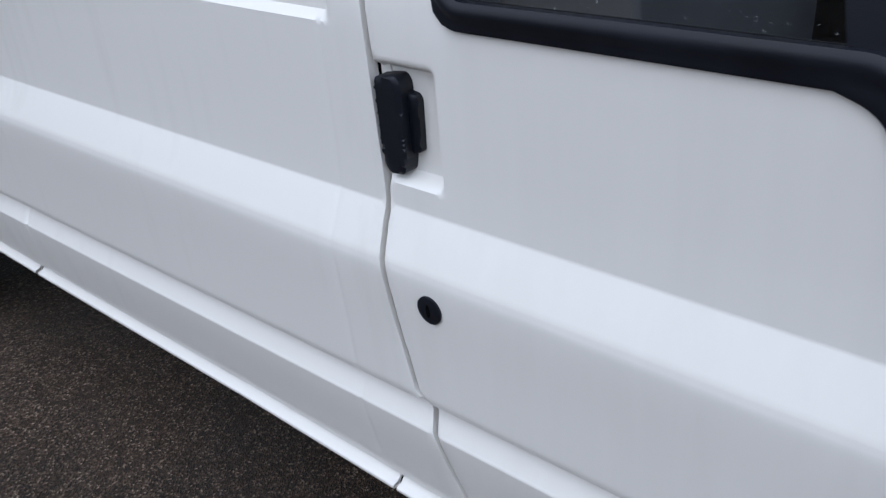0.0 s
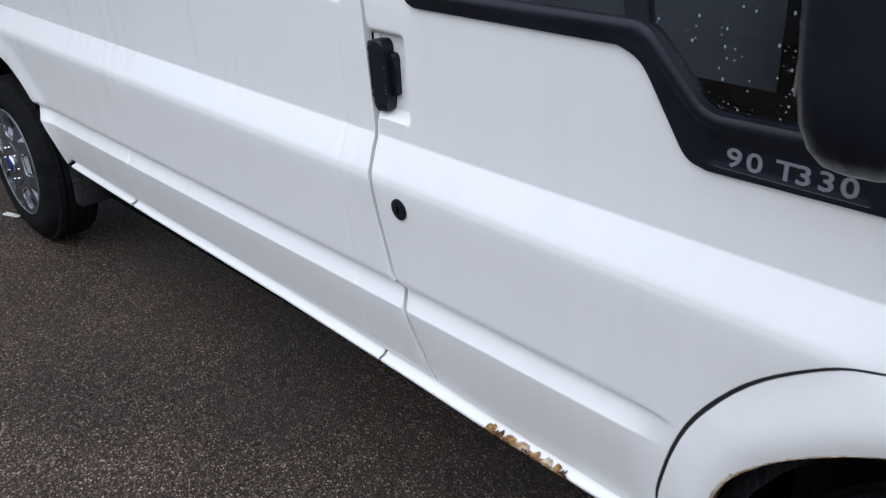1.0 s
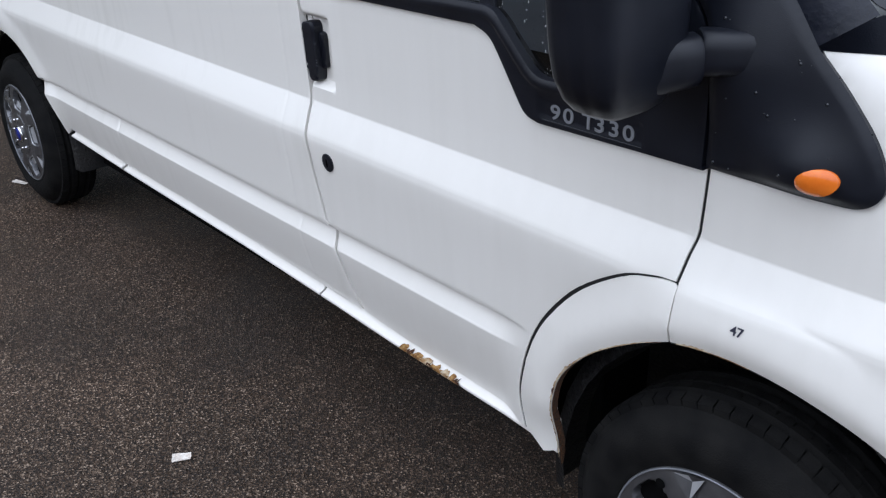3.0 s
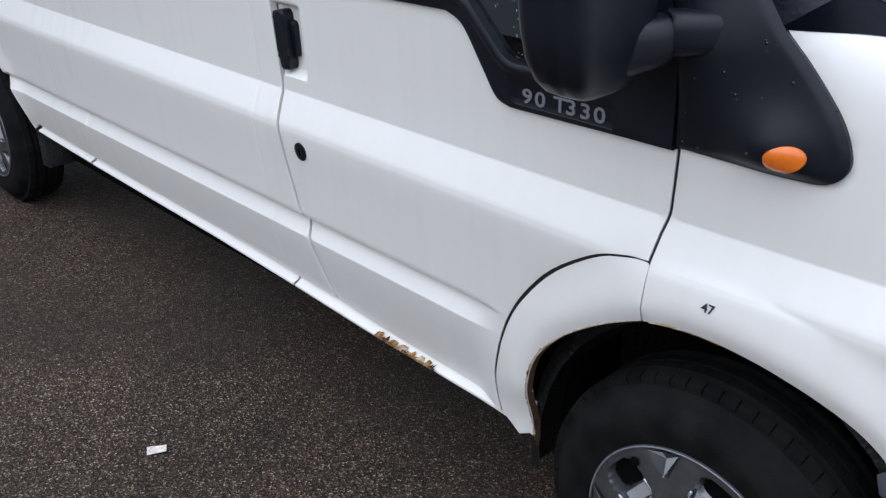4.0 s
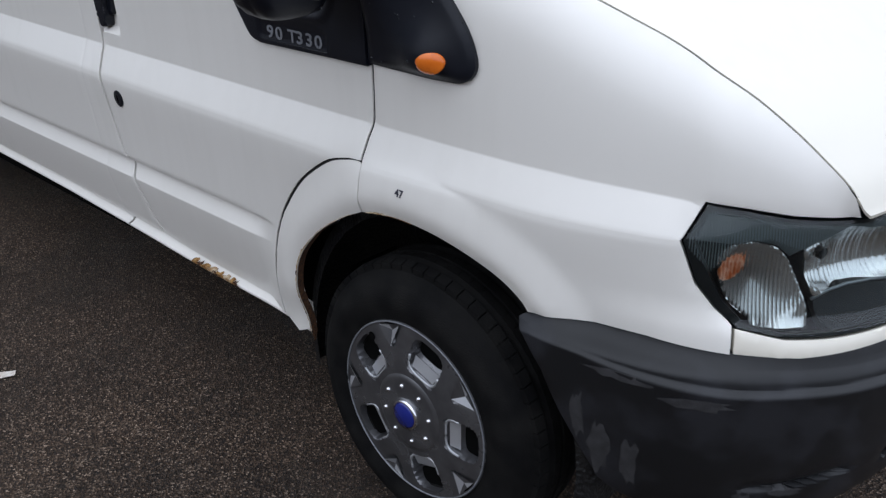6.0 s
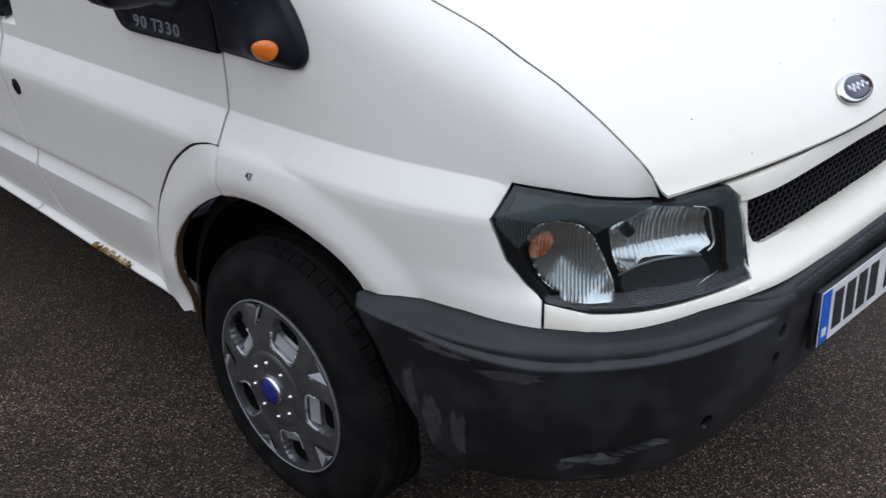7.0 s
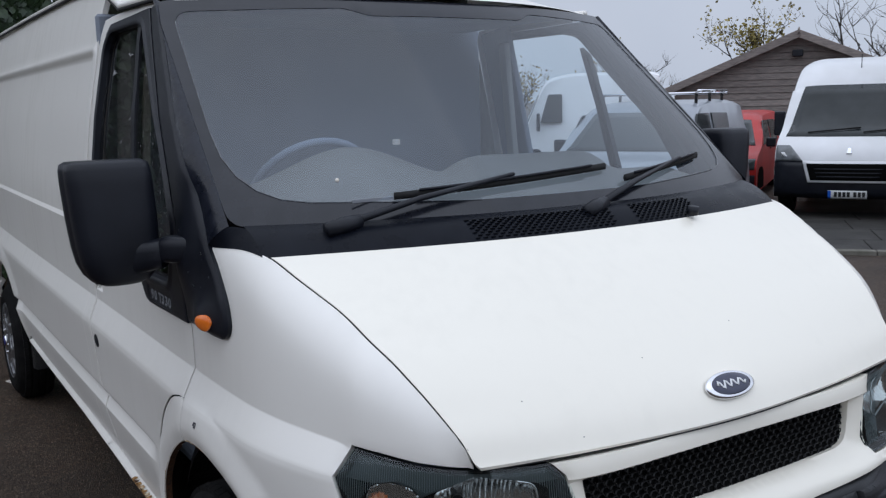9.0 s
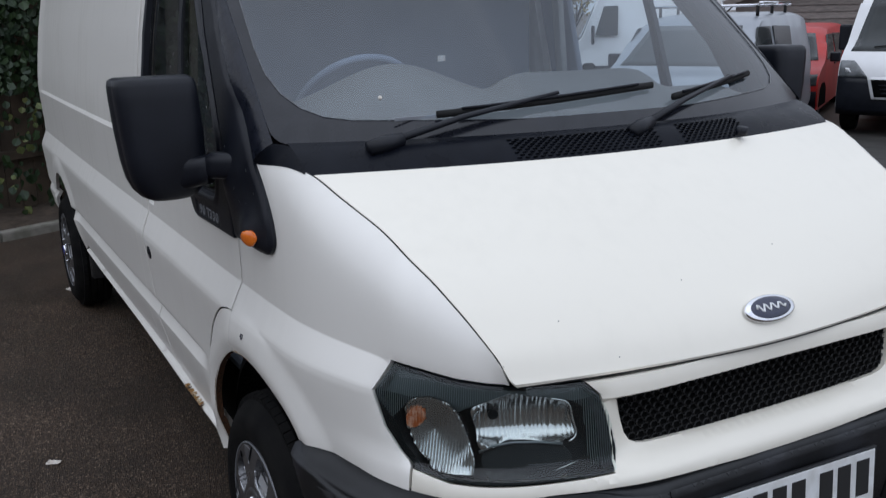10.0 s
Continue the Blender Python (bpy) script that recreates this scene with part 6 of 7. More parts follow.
        for q in np.linspace(0, 2 * math.pi, 24, endpoint=False):
            c_, s_ = math.cos(q), math.sin(q)
            k_ = (abs(c_) ** 4 + abs(s_) ** 4) ** -0.25
            ring.append(at_(0.181 + 0.024 * c_ * k_, 0.039 * s_ * k_, 0.0085))
        link("slot_opening", put(ring), [tuple(range(24)) if side == 1 else tuple(reversed(range(24)))], M["dark"], trim_, "dark opening in the trim")
        lip = []
        for q in np.linspace(0.55 * math.pi, 1.45 * math.pi, 20):
            c_, s_ = math.cos(q), math.sin(q)
            k_ = (abs(c_) ** 4 + abs(s_) ** 4) ** -0.25
            lip.append(at_(0.163 + 0.047 * c_ * k_, 0.046 * s_ * k_, -0.0135))
        shelf = [at_(0.124, -0.034, -0.0085), at_(0.124, 0.034, -0.0085), at_(0.150, 0.040, 0.0005), at_(0.150, -0.040, 0.0005)]
        link("slot_shelf", put(shelf), [(0, 1, 2, 3) if side == 1 else (3, 2, 1, 0)], M["facet"], trim_, "polished inner face of the slot", flat=True)
        cb, sb = math.cos((s5 + 0.5) * sec), math.sin((s5 + 0.5) * sec)
        fv = [(r * cb - x * sb, y, r * sb + x * cb) for r, x, y in ((0.170, 0.004, -0.0165), (0.219, -0.036, -0.0105), (0.219, 0.002, -0.0080), (0.219, 0.036, -0.0105), (0.205, -0.002, -0.0045))]
        for tri_, mt_ in (((0, 1, 4), "facet"), ((0, 4, 3), "hubcap"), ((1, 2, 4), "hubcap"), ((2, 3, 4), "facet")):
            link("trim_facet", put([fv[i] for i in tri_]), [(0, 1, 2) if side == 1 else (2, 1, 0)], M[mt_], trim_, "bright triangular facet" if mt_ == "facet" else "", flat=True)
        tube("slot_lip", put(lip), 0.0030, M["facet"], trim_, 6, "silver lip round the slot")
    # silver ring added to draw the highlight along the trim's edge
    ring_ = [(0.2275 * math.cos(q), -0.0085, 0.2275 * math.sin(q)) for q in np.linspace(0, 2 * math.pi, 61)]
    tube("trim_ring", put(ring_), 0.0022, M["silver"], trim_, 5, cap=False)
    hole_ = [(0.200 * math.cos(2.24) + 0.011 * math.cos(q), -0.0135, 0.200 * math.sin(2.24) + 0.011 * math.sin(q)) for q in np.linspace(0, 2 * math.pi, 16, endpoint=False)]
    link("valve_hole", put(hole_), [tuple(range(16)) if side == 1 else tuple(reversed(range(16)))], M["dark"], trim_, "round valve hole")
    for j in range(8):
        a = 2 * math.pi * j / 8 + 0.2
        v8, f8 = lathe([(0.0, -0.034), (0.004, -0.033), (0.006, -0.028), (0.006, -0.02)], 10, "y", (0.073 * math.cos(a), 0.004, 0.073 * math.sin(a)))
        link("trim_stud", put(v8), f8, M["chrome"], trim_)
    v9, f9 = lathe([(0.0, -0.038), (0.028, -0.037), (0.033, -0.033), (0.034, -0.02)], 32, "y")
    link("centre_cap", put(v9), f9, M["blue"], trim_, "blue centre cap")
    v9, f9 = lathe([(0.0335, -0.034), (0.037, -0.034), (0.039, -0.028), (0.039, -0.02)], 32, "y")
    link("cap_ring", put(v9), f9, M["chrome"], trim_)


wheel(0.027, -1, 0.017)
wheel(-3.75, -1, 1.1)
wheel(0.0, 1, 0.2)
wheel(-3.75, 1, 0.9)

# ---- wipers ----
def on_screen(y, z, lift):
    p, n = screen_surf(np.array([y]), np.array([z]))
    return tuple(p[0] - n[0] * lift)


def wiper(pivot, elbow, y0, z0, y1, z1):
    blade = [on_screen(y, z, 0.014) for y, z in zip(np.linspace(y0, y1, 12), np.linspace(z0, z1, 12))]
    arm = tube("wiper", [pivot, tuple(np.array(pivot) * 0.55 + np.array(elbow) * 0.45 + np.array([0.01, 0, 0.012])), elbow], [0.013, 0.010, 0.007], M["trim"], van, 8, "black windscreen wiper", flatten=0.8)
    tube("blade", blade, 0.006, M["rubber_gap_shade"], arm, 6, flatten=1.8)
    tube("blade_spine", [(p[0] + 0.008, p[1], p[2] + 0.010) for p in blade[1:-1]], 0.004, M["trim"], arm, 6)
    d = np.array(elbow) - np.array(pivot)
    d = d / np.linalg.norm(d)
    tube("wiper_cap", [tuple(np.array(pivot) - d * 0.02), tuple(np.array(pivot) + d * 0.03), tuple(np.array(pivot) + d * 0.075)], [0.019, 0.022, 0.016], M["trim"], arm, 12)


wiper((0.285, -0.690, 1.425), on_screen(-0.16, 1.505, 0.03), -0.50, 1.478, 0.175, 1.517)
wiper((0.416, 0.020, 1.422), on_screen(0.50, 1.512, 0.03), 0.22, 1.482, 0.64, 1.522)
tube("wiper_nut", [(0.452, 0.349, 1.385), (0.456, 0.349, 1.408)], 0.016, M["trim"], cowl, 12)
tube("cowl_hole", [(0.226, -0.77, 1.398), (0.226, -0.77, 1.409)], 0.011, M["dark"], cowl, 12)
tube("cowl_joint", [(0.262, -0.835, 1.375), (0.20, -0.82, 1.415), (0.15, -0.81, 1.437)], 0.004, M["dark"], cowl, 6)
tube("screen_disc", [on_screen(-0.611, 1.530, 0.0), on_screen(-0.611, 1.530, 0.003)], 0.0055, M["paper"], windscreen, 14)
b = box_mesh((0.004, 0.12, 0.010), on_screen(-0.55, 1.479, 0.003), 0.001, 1)
part("glass_mark", b, M["silver"], windscreen)

# ---- cabin seen through the glass ----
def dash_section(y):
    hump = math.exp(-((y + 0.43) / 0.27) ** 2) * 0.125
    tray = math.exp(-((y - 0.24) / 0.30) ** 8) * 0.074
    return [(0.30 - 0.30 * y * y, 1.40), (0.15 - 0.2 * y * y, 1.425), (-0.02, 1.45 + hump * 0.6), (-0.14, 1.475 + hump + tray), (-0.20, 1.46 + hump + tray), (-0.22, 1.40), (-0.24, 1.0)]


ys = np.linspace(-0.80, 0.80, 41)
dv = [(x, y, z) for y in ys for x, z in dash_section(y)]
df = [(i * 7 + k, i * 7 + k + 1, (i + 1) * 7 + k + 1, (i + 1) * 7 + k) for i in range(40) for k in range(6)]
link("dashboard", dv, df, M["dash"], van, "pale grey dashboard under the windscreen")
rim = [(-0.33 + 0.115 * math.sin(a), -0.47 + 0.20 * math.cos(a), 1.452 + 0.165 * math.sin(a)) for a in np.linspace(0, 2 * math.pi, 33)]
sw = tube("steering_wheel", rim, 0.012, M["cabin"], van, 10, "dark steering wheel", cap=False)
for a in (0.2, math.pi - 0.2, 1.5 * math.pi):
    tube("spoke", [(-0.33, -0.47, 1.452), (-0.33 + 0.112 * math.sin(a), -0.47 + 0.195 * math.cos(a), 1.452 + 0.16 * math.sin(a))], 0.014, M["cabin"], sw, 8)
part("bulkhead", box_mesh((0.03, 1.70, 1.6), (-1.33, 0, 1.28), 0.01, 1), M["cabin"], van)
part("cab_floor", box_mesh((0.85, 1.7, 0.04), (-0.93, 0, 0.62), 0.01, 1), M["cabin"], van)
for side in (-1, 1):
    part("pillar_trim", box_mesh((0.20, 0.03, 0.85), (-1.05, side * 0.835, 1.62), 0.012, 2, Matrix.Rotation(radians(side * 6), 4, 'X') @ Matrix.Rotation(radians(-8), 4, 'Y')), M["cabin"], van, "grey inner door pillar trim")
    part("belt_trim", box_mesh((0.05, 0.03, 0.75), (-1.00, side * 0.79, 1.60), 0.01, 2, Matrix.Rotation(radians(side * 5), 4, 'X')), M["cabin_light"], van)
part("mirror_label", box_mesh((0.002, 0.028, 0.018), (-0.27, -0.19, 1.602), 0.0005, 1), M["paper"], van)

# the passenger side sits a little further out
for ob in van.children_recursive:
    if ob.type == 'MESH':
        for v in ob.data.vertices:
            if ob.name.startswith(("number_plate", "plate_")):
                v.co.x += 0.045 * (v.co.y + 0.26)
            elif v.co.y > 0:
                y_ = v.co.y
                near_ = float(smooth(-0.6, 0.2, v.co.x))
                v.co.y = y_ * 1.028 + 0.05 * max(0.0, y_ - 0.4) * near_
                v.co.x += 0.055 * y_ * near_
                v.co.z += 0.015 * y_ * float(smooth(0.3, 0.9, v.co.x))


# ---- ground ----
def ground():
    verts = [(-1500, -1500, 0), (1500, -1500, 0), (1500, 1500, 0), (-1500, 1500, 0)]
    g = link("ground", verts, [(0, 1, 2, 3)], M["tarmac"])
    tagged(g, "wet worn tarmac yard with pale stones", "ground", kind="structure")


ground()
M["concrete"] = shader("concrete", (0.045, 0.042, 0.038), 0.7, second=(0.026, 0.024, 0.022), scale=3, bump=0.3, bump_scale=120, random_tint=0.12)
M["kerb"] = shader("kerb_stone", (0.20, 0.185, 0.16), 0.85, second=(0.12, 0.115, 0.09), scale=9, bump=0.4, bump_scale=90, random_tint=0.15)
M["soil"] = shader("soil", (0.035, 0.024, 0.016), 0.95, second=(0.07, 0.05, 0.035), scale=14, bump=0.8, bump_scale=60)
M["ivy"] = shader("ivy_leaf", (0.012, 0.026, 0.011), 0.5, second=(0.03, 0.055, 0.018), scale=7)
M["ivy_pale"] = shader("pale_leaf", (0.10, 0.13, 0.04), 0.5, second=(0.16, 0.17, 0.06), scale=9)
M["board"] = shader("weathered_board", (0.25, 0.215, 0.195), 0.85, second=(0.17, 0.148, 0.136), scale=6, stretch=(1, 1, 6), bump=0.3, bump_scale=80, random_tint=0.2)
M["fence"] = shader("fence_board", (0.075, 0.052, 0.034), 0.9, second=(0.045, 0.033, 0.022), scale=6, bump=0.3, bump_scale=80, random_tint=0.2)
M["felt"] = shader("roofing_felt", (0.05, 0.047, 0.045), 0.95, second=(0.09, 0.085, 0.08), scale=20)
M["brick"] = shader("red_brick", (0.24, 0.095, 0.055), 0.85, second=(0.15, 0.07, 0.05), scale=12, bump=0.3, bump_scale=150, random_tint=0.25)
M["mortar"] = shader("mortar", (0.20, 0.18, 0.16), 0.9, second=(0.14, 0.13, 0.12), scale=20)
M["bark"] = shader("bark", (0.055, 0.045, 0.04), 0.9, second=(0.03, 0.025, 0.022), scale=20)
M["yellow_leaf"] = shader("autumn_leaf", (0.32, 0.24, 0.05), 0.7, second=(0.20, 0.17, 0.06), scale=3)
M["gate"] = shader("near_black_gate", (0.016, 0.013, 0.011), 0.85, second=(0.028, 0.022, 0.018), scale=8, bump=0.3, bump_scale=60)
M["straw"] = shader("straw", (0.36, 0.24, 0.08), 0.8, second=(0.22, 0.14, 0.05), scale=12, random_tint=0.2)
M["van_white"] = shader("far_white_paint", (0.78, 0.78, 0.79), 0.3, second=(0.70, 0.70, 0.70), scale=2, coat=0.5)
M["van_grey"] = shader("silver_grey_paint", (0.33, 0.35, 0.38), 0.35, 0.2, second=(0.26, 0.28, 0.31), scale=2, coat=0.5)
M["van_red"] = shader("red_paint", (0.46, 0.016, 0.012), 0.45, second=(0.36, 0.012, 0.010), scale=2, coat=0.15)
M["far_lamp"] = shader("far_lamp_glass", (0.20, 0.21, 0.22), 0.12, 0.3, second=(0.10, 0.105, 0.11), scale=9, spec=0.7)
M["far_glass"] = shader("dark_far_glass", (0.018, 0.022, 0.023), 0.08, second=(0.035, 0.040, 0.042), scale=2, spec=0.35)

# ---- scraps of paper on the ground ----
def scrap(x, y, w, d, turn):
    b = bmesh.new()
    n = 5
    vs = [[b.verts.new((w * (i / n - 0.5), d * (j / n - 0.5), 0.003 + 0.006 * abs(math.sin(3 * i + 2 * j)) * (i in (0, n) or j in (0, n)))) for j in range(n + 1)] for i in range(n + 1)]
    for i in range(n):
        for j in range(n):
            b.faces.new((vs[i][j], vs[i + 1][j], vs[i + 1][j + 1], vs[i][j + 1]))
    r = bmesh.ops.extrude_face_region(b, geom=b.faces[:])
    bmesh.ops.translate(b, vec=(0, 0, 0.0015), verts=[v for v in r["geom"] if isinstance(v, bmesh.types.BMVert)])
    bmesh.ops.transform(b, matrix=pose(x, y, 0, 0, 0, turn), verts=b.verts)
    return tagged(part("paper_scrap", b, M["paper"]), "small torn scrap of pale paper on the tarmac", "litter", "paper scraps")


scrap(-1.455, -1.382, 0.055, 0.035, 60)
scrap(-4.09, -0.95, 0.10, 0.03, 20)


# ---- other vehicles, parked in a row facing the yard ----
class Shell:
    """A vehicle body from a side outline swept across its width with rounded edges."""

    def __init__(self, outline, width, height, tumble=0.10, bow=0.10):
        self.p = np.array(spline(outline, 5, True))
        d = np.r_[0, np.cumsum(np.hypot(*np.diff(np.vstack([self.p, self.p[:1]]), axis=0).T))]
        self.d, self.w, self.h, self.tumble, self.bow = d, width, height, tumble, bow
        self.front = self.p[:, 0].max()

    def at(self, q, t, lift=0.0):
        """q across from -1 to 1, t along the outline in metres."""
        t = t % self.d[-1]
        pc = np.vstack([self.p, self.p[:1]])
        x, z = np.interp(t, self.d, pc[:, 0]), np.interp(t, self.d, pc[:, 1])
        x2, z2 = np.interp((t + 0.03) % self.d[-1], self.d, pc[:, 0]), np.interp((t + 0.03) % self.d[-1], self.d, pc[:, 1])
        nx, nz = z2 - z, x - x2
        n = math.hypot(nx, nz) or 1
        y = q * self.w / 2 * (1 - self.tumble * max(0.0, (z - 0.9) / (self.h - 0.9)) ** 1.5)
        near = smooth(0.4, 1.0, x / self.front)
        x = x - self.bow * abs(q) ** 3 * float(near)
        z = z - 0.07 * abs(q) ** 9 * (1 if z > 0.8 * self.h else 0)
        return (x + nx / n * lift, y, z + nz / n * lift)

    def body(self, material, parent, label=""):
        K, T = 17, len(self.p)
        verts, faces = [], []
        for t in self.d[:-1]:
            for k in range(K):
                q = math.sin((-1 + 2 * k / (K - 1)) * math.pi / 2)
                verts.append(self.at(q, t))
        for i in range(T):
            j = (i + 1) % T
            for k in range(K - 1):
                faces.append((i * K + k, j * K + k, j * K + k + 1, i * K + k + 1))
        faces.append(tuple(i * K for i in reversed(range(T))))
        faces.append(tuple(i * K + K - 1 for i in range(T)))
        faces = [tuple(reversed(f)) for f in faces]
        ob = link("body", verts, faces, material, parent, label)
        ob.data.set_sharp_from_angle(angle=radians(50))
        return ob

    def along(self, z, front=True):
        """Outline length at which the front side crosses a height."""
        pc = self.p
        best = None
        for i in range(len(pc)):
            j = (i + 1) % len(pc)
            if (pc[i][1] - z) * (pc[j][1] - z) <= 0 and pc[i][1] != pc[j][1]:
                f = (z - pc[i][1]) / (pc[j][1] - pc[i][1])
                x = pc[i][0] + f * (pc[j][0] - pc[i][0])
                t = self.d[i] + f * (self.d[i + 1] - self.d[i])
                if best is None or (x > best[0]) == front:
                    best = (x, t)
        return best[1]

    def patch(self, name, q_low, q_high, z0, z1, material, parent, lift=0.006, label="", thick=0.012):
        """A piece lying on the front: between two heights, its half-widths given at the foot and the head as (from, to)."""
        t0, t1 = self.along(z0), self.along(z1)
        n, m = 12, 6
        verts, faces = [], []
        for lf in (lift, lift - thick):
            for j in range(m + 1):
                f = j / m
                a, b = q_low[0] + (q_high[0] - q_low[0]) * f, q_low[1] + (q_high[1] - q_low[1]) * f
                for i in range(n + 1):
                    verts.append(self.at(a + (b - a) * i / n, t0 + (t1 - t0) * f, lf))
        k = (n + 1) * (m + 1)
        for j in range(m):
            for i in range(n):
                a = j * (n + 1) + i
                faces.append((a, a + 1, a + n + 2, a + n + 1))
        ring = [i for i in range(n + 1)] + [j * (n + 1) + n for j in range(1, m + 1)] + [m * (n + 1) + i for i in range(n - 1, -1, -1)] + [j * (n + 1) for j in range(m - 1, 0, -1)]
        for a, b in zip(ring, ring[1:] + ring[:1]):
            faces.append((b, a, a + k, b + k))
        return link(name, verts, faces, material, parent, label)

    def side_patch(self, name, poly, side, material, parent, lift=0.006):
        """A piece on the flank, from its outline of (x, z)."""
        poly = rounded(poly, 0.04, 3)
        out = []
        for lf in (lift, -0.02):
            for x, z in poly:
                y = self.w / 2 * (1 - self.tumble * max(0.0, (z - 0.9) / (self.h - 0.9)) ** 1.5) + lf
                out.append((x, side * y, z))
        n = len(poly)
        faces = [tuple(range(n)) if side == -1 else tuple(reversed(range(n)))]
        faces += [(i, (i + 1) % n, n + (i + 1) % n, n + i) if side == 1 else ((i + 1) % n, i, n + i, n + (i + 1) % n) for i in range(n)]
        return link(name, out, faces, material, parent, flat=True)


def simple_wheel(x, y, r, parent):
    side = 1 if y > 0 else -1
    v, f = lathe([(0.0, -0.10), (r * 0.9, -0.10), (r, -0.08), (r, 0.08), (r * 0.92, 0.10), (r * 0.62, 0.10)], 28, "y", (x, y - side * 0.10, r))
    w = link("wheel", v, f, M["rubber"], parent, "black tyre with grey rim")
    v, f = lathe([(0.0, 0.07), (r * 0.2, 0.085), (r * 0.5, 0.06), (r * 0.64, 0.10)] if side > 0 else [(0.0, -0.07), (r * 0.2, -0.085), (r * 0.5, -0.06), (r * 0.64, -0.10)], 20, "y", (x, y - side * 0.10, r))
    link("rim", v, f, M["hubcap"], w)


def large_van(m, label, group):
    t = thing("parked_van", m, label, "van", group)
    sh = Shell([(2.30, 0.30), (2.60, 0.30), (2.66, 0.40), (2.67, 0.60), (2.64, 0.82), (2.56, 0.98), (2.38, 1.12), (2.12, 1.24), (1.95, 1.42), (1.70, 1.72), (1.52, 1.95), (1.30, 2.12), (0.95, 2.21), (0.2, 2.27), (-1.5, 2.27), (-2.6, 2.25),
                (-2.72, 2.05), (-2.76, 1.0), (-2.74, 0.40), (-2.60, 0.30), (0.0, 0.28)], 1.96, 2.27, 0.20, 0.16)
    sh.body(M["van_white"], t, "white body")
    sh.patch("windscreen", (-0.90, 0.90), (-0.82, 0.82), 1.13, 1.84, M["far_glass"], t, 0.008, "dark windscreen")
    for a, b in ((-0.60, 0.10), (0.15, 0.80)):
        p0, p1 = sh.at(a, sh.along(1.16), 0.03), sh.at(b, sh.along(1.22), 0.03)
        tube("wiper", [p0, p1], 0.012, M["rubber_gap_shade"], t, 6)
    bump = sh.patch("bumper", (-0.995, 0.995), (-0.995, 0.995), 0.31, 0.80, M["trim"], t, 0.02, "black bumper and lower front")
    for s_ in (-1, 1):
        lamp = sh.patch("headlamp", (s_ * 0.985, s_ * 0.60), (s_ * 0.985, s_ * 0.80), 0.80, 1.00, M["far_lamp"], t, 0.024, "clear headlamp")
        sh.patch("lamp_bowl", (s_ * 0.90, s_ * 0.82), (s_ * 0.91, s_ * 0.86), 0.85, 0.91, M["reflector"], lamp, 0.027)
        sh.side_patch("door_glass", [(1.55, 1.28), (0.75, 1.28), (0.75, 1.85), (1.25, 1.85)], s_, M["far_glass"], t)
        sh.side_patch("side_moulding", [(1.5, 0.55), (-2.4, 0.55), (-2.4, 0.70), (1.5, 0.70)], s_, M["trim"], t, 0.02)
        b = box_mesh((0.12, 0.16, 0.36), (1.62, s_ * 1.05, 1.30), 0.03, 2)
        mir = part("door_mirror", b, M["trim"], t)
        tube("mirror_arm", [(1.60, s_ * 0.90, 1.24), (1.62, s_ * 1.02, 1.24)], 0.03, M["trim"], mir)
        simple_wheel(1.75, s_ * 0.99, 0.34, t)
        simple_wheel(-1.70, s_ * 0.99, 0.34, t)
        sh.side_patch("wheel_arch", [(2.18, 0.28), (2.12, 0.62), (1.90, 0.76), (1.60, 0.76), (1.38, 0.62), (1.32, 0.28)], s_, M["dark"], t, 0.004)
    frame_ = sh.patch("grille_frame", (-0.52, 0.52), (-0.60, 0.60), 0.52, 0.80, M["van_white"], t, 0.055, "white trapezoid grille frame")
    sh.patch("grille", (-0.485, 0.485), (-0.55, 0.55), 0.548, 0.765, M["dark"], frame_, 0.062)
    for k in range(3):
        sh.patch("grille_slat", (-0.40 - 0.02 * k, 0.40 + 0.02 * k), (-0.405 - 0.02 * k, 0.405 + 0.02 * k), 0.590 + 0.05 * k, 0.605 + 0.05 * k, M["trim"], frame_, 0.067)
    pl = sh.patch("number_plate", (-0.25, 0.25), (-0.25, 0.25), 0.315, 0.415, M["plate"], t, 0.032, "white number plate")
    sh.patch("plate_band", (-0.25, -0.21), (-0.25, -0.21), 0.317, 0.413, M["plate_blue"], pl, 0.035)
    for q in (-0.17, -0.115, -0.06, -0.005, 0.08, 0.135, 0.19):
        sh.patch("plate_bar", (q, q + 0.04), (q, q + 0.04), 0.332, 0.398, M["plate_yellow"], pl, 0.035)
    sh.patch("badge", (-0.035, 0.035), (-0.02, 0.02), 0.90, 0.985, M["chrome"], t, 0.014)
    tube("aerial", [sh.at(0.02, sh.along(2.08), 0.0), tuple(np.array(sh.at(0.02, sh.along(2.08), 0.0)) + np.array([-0.02, 0, 0.20]))], 0.006, M["rubber_gap_shade"], t, 6)
    return t


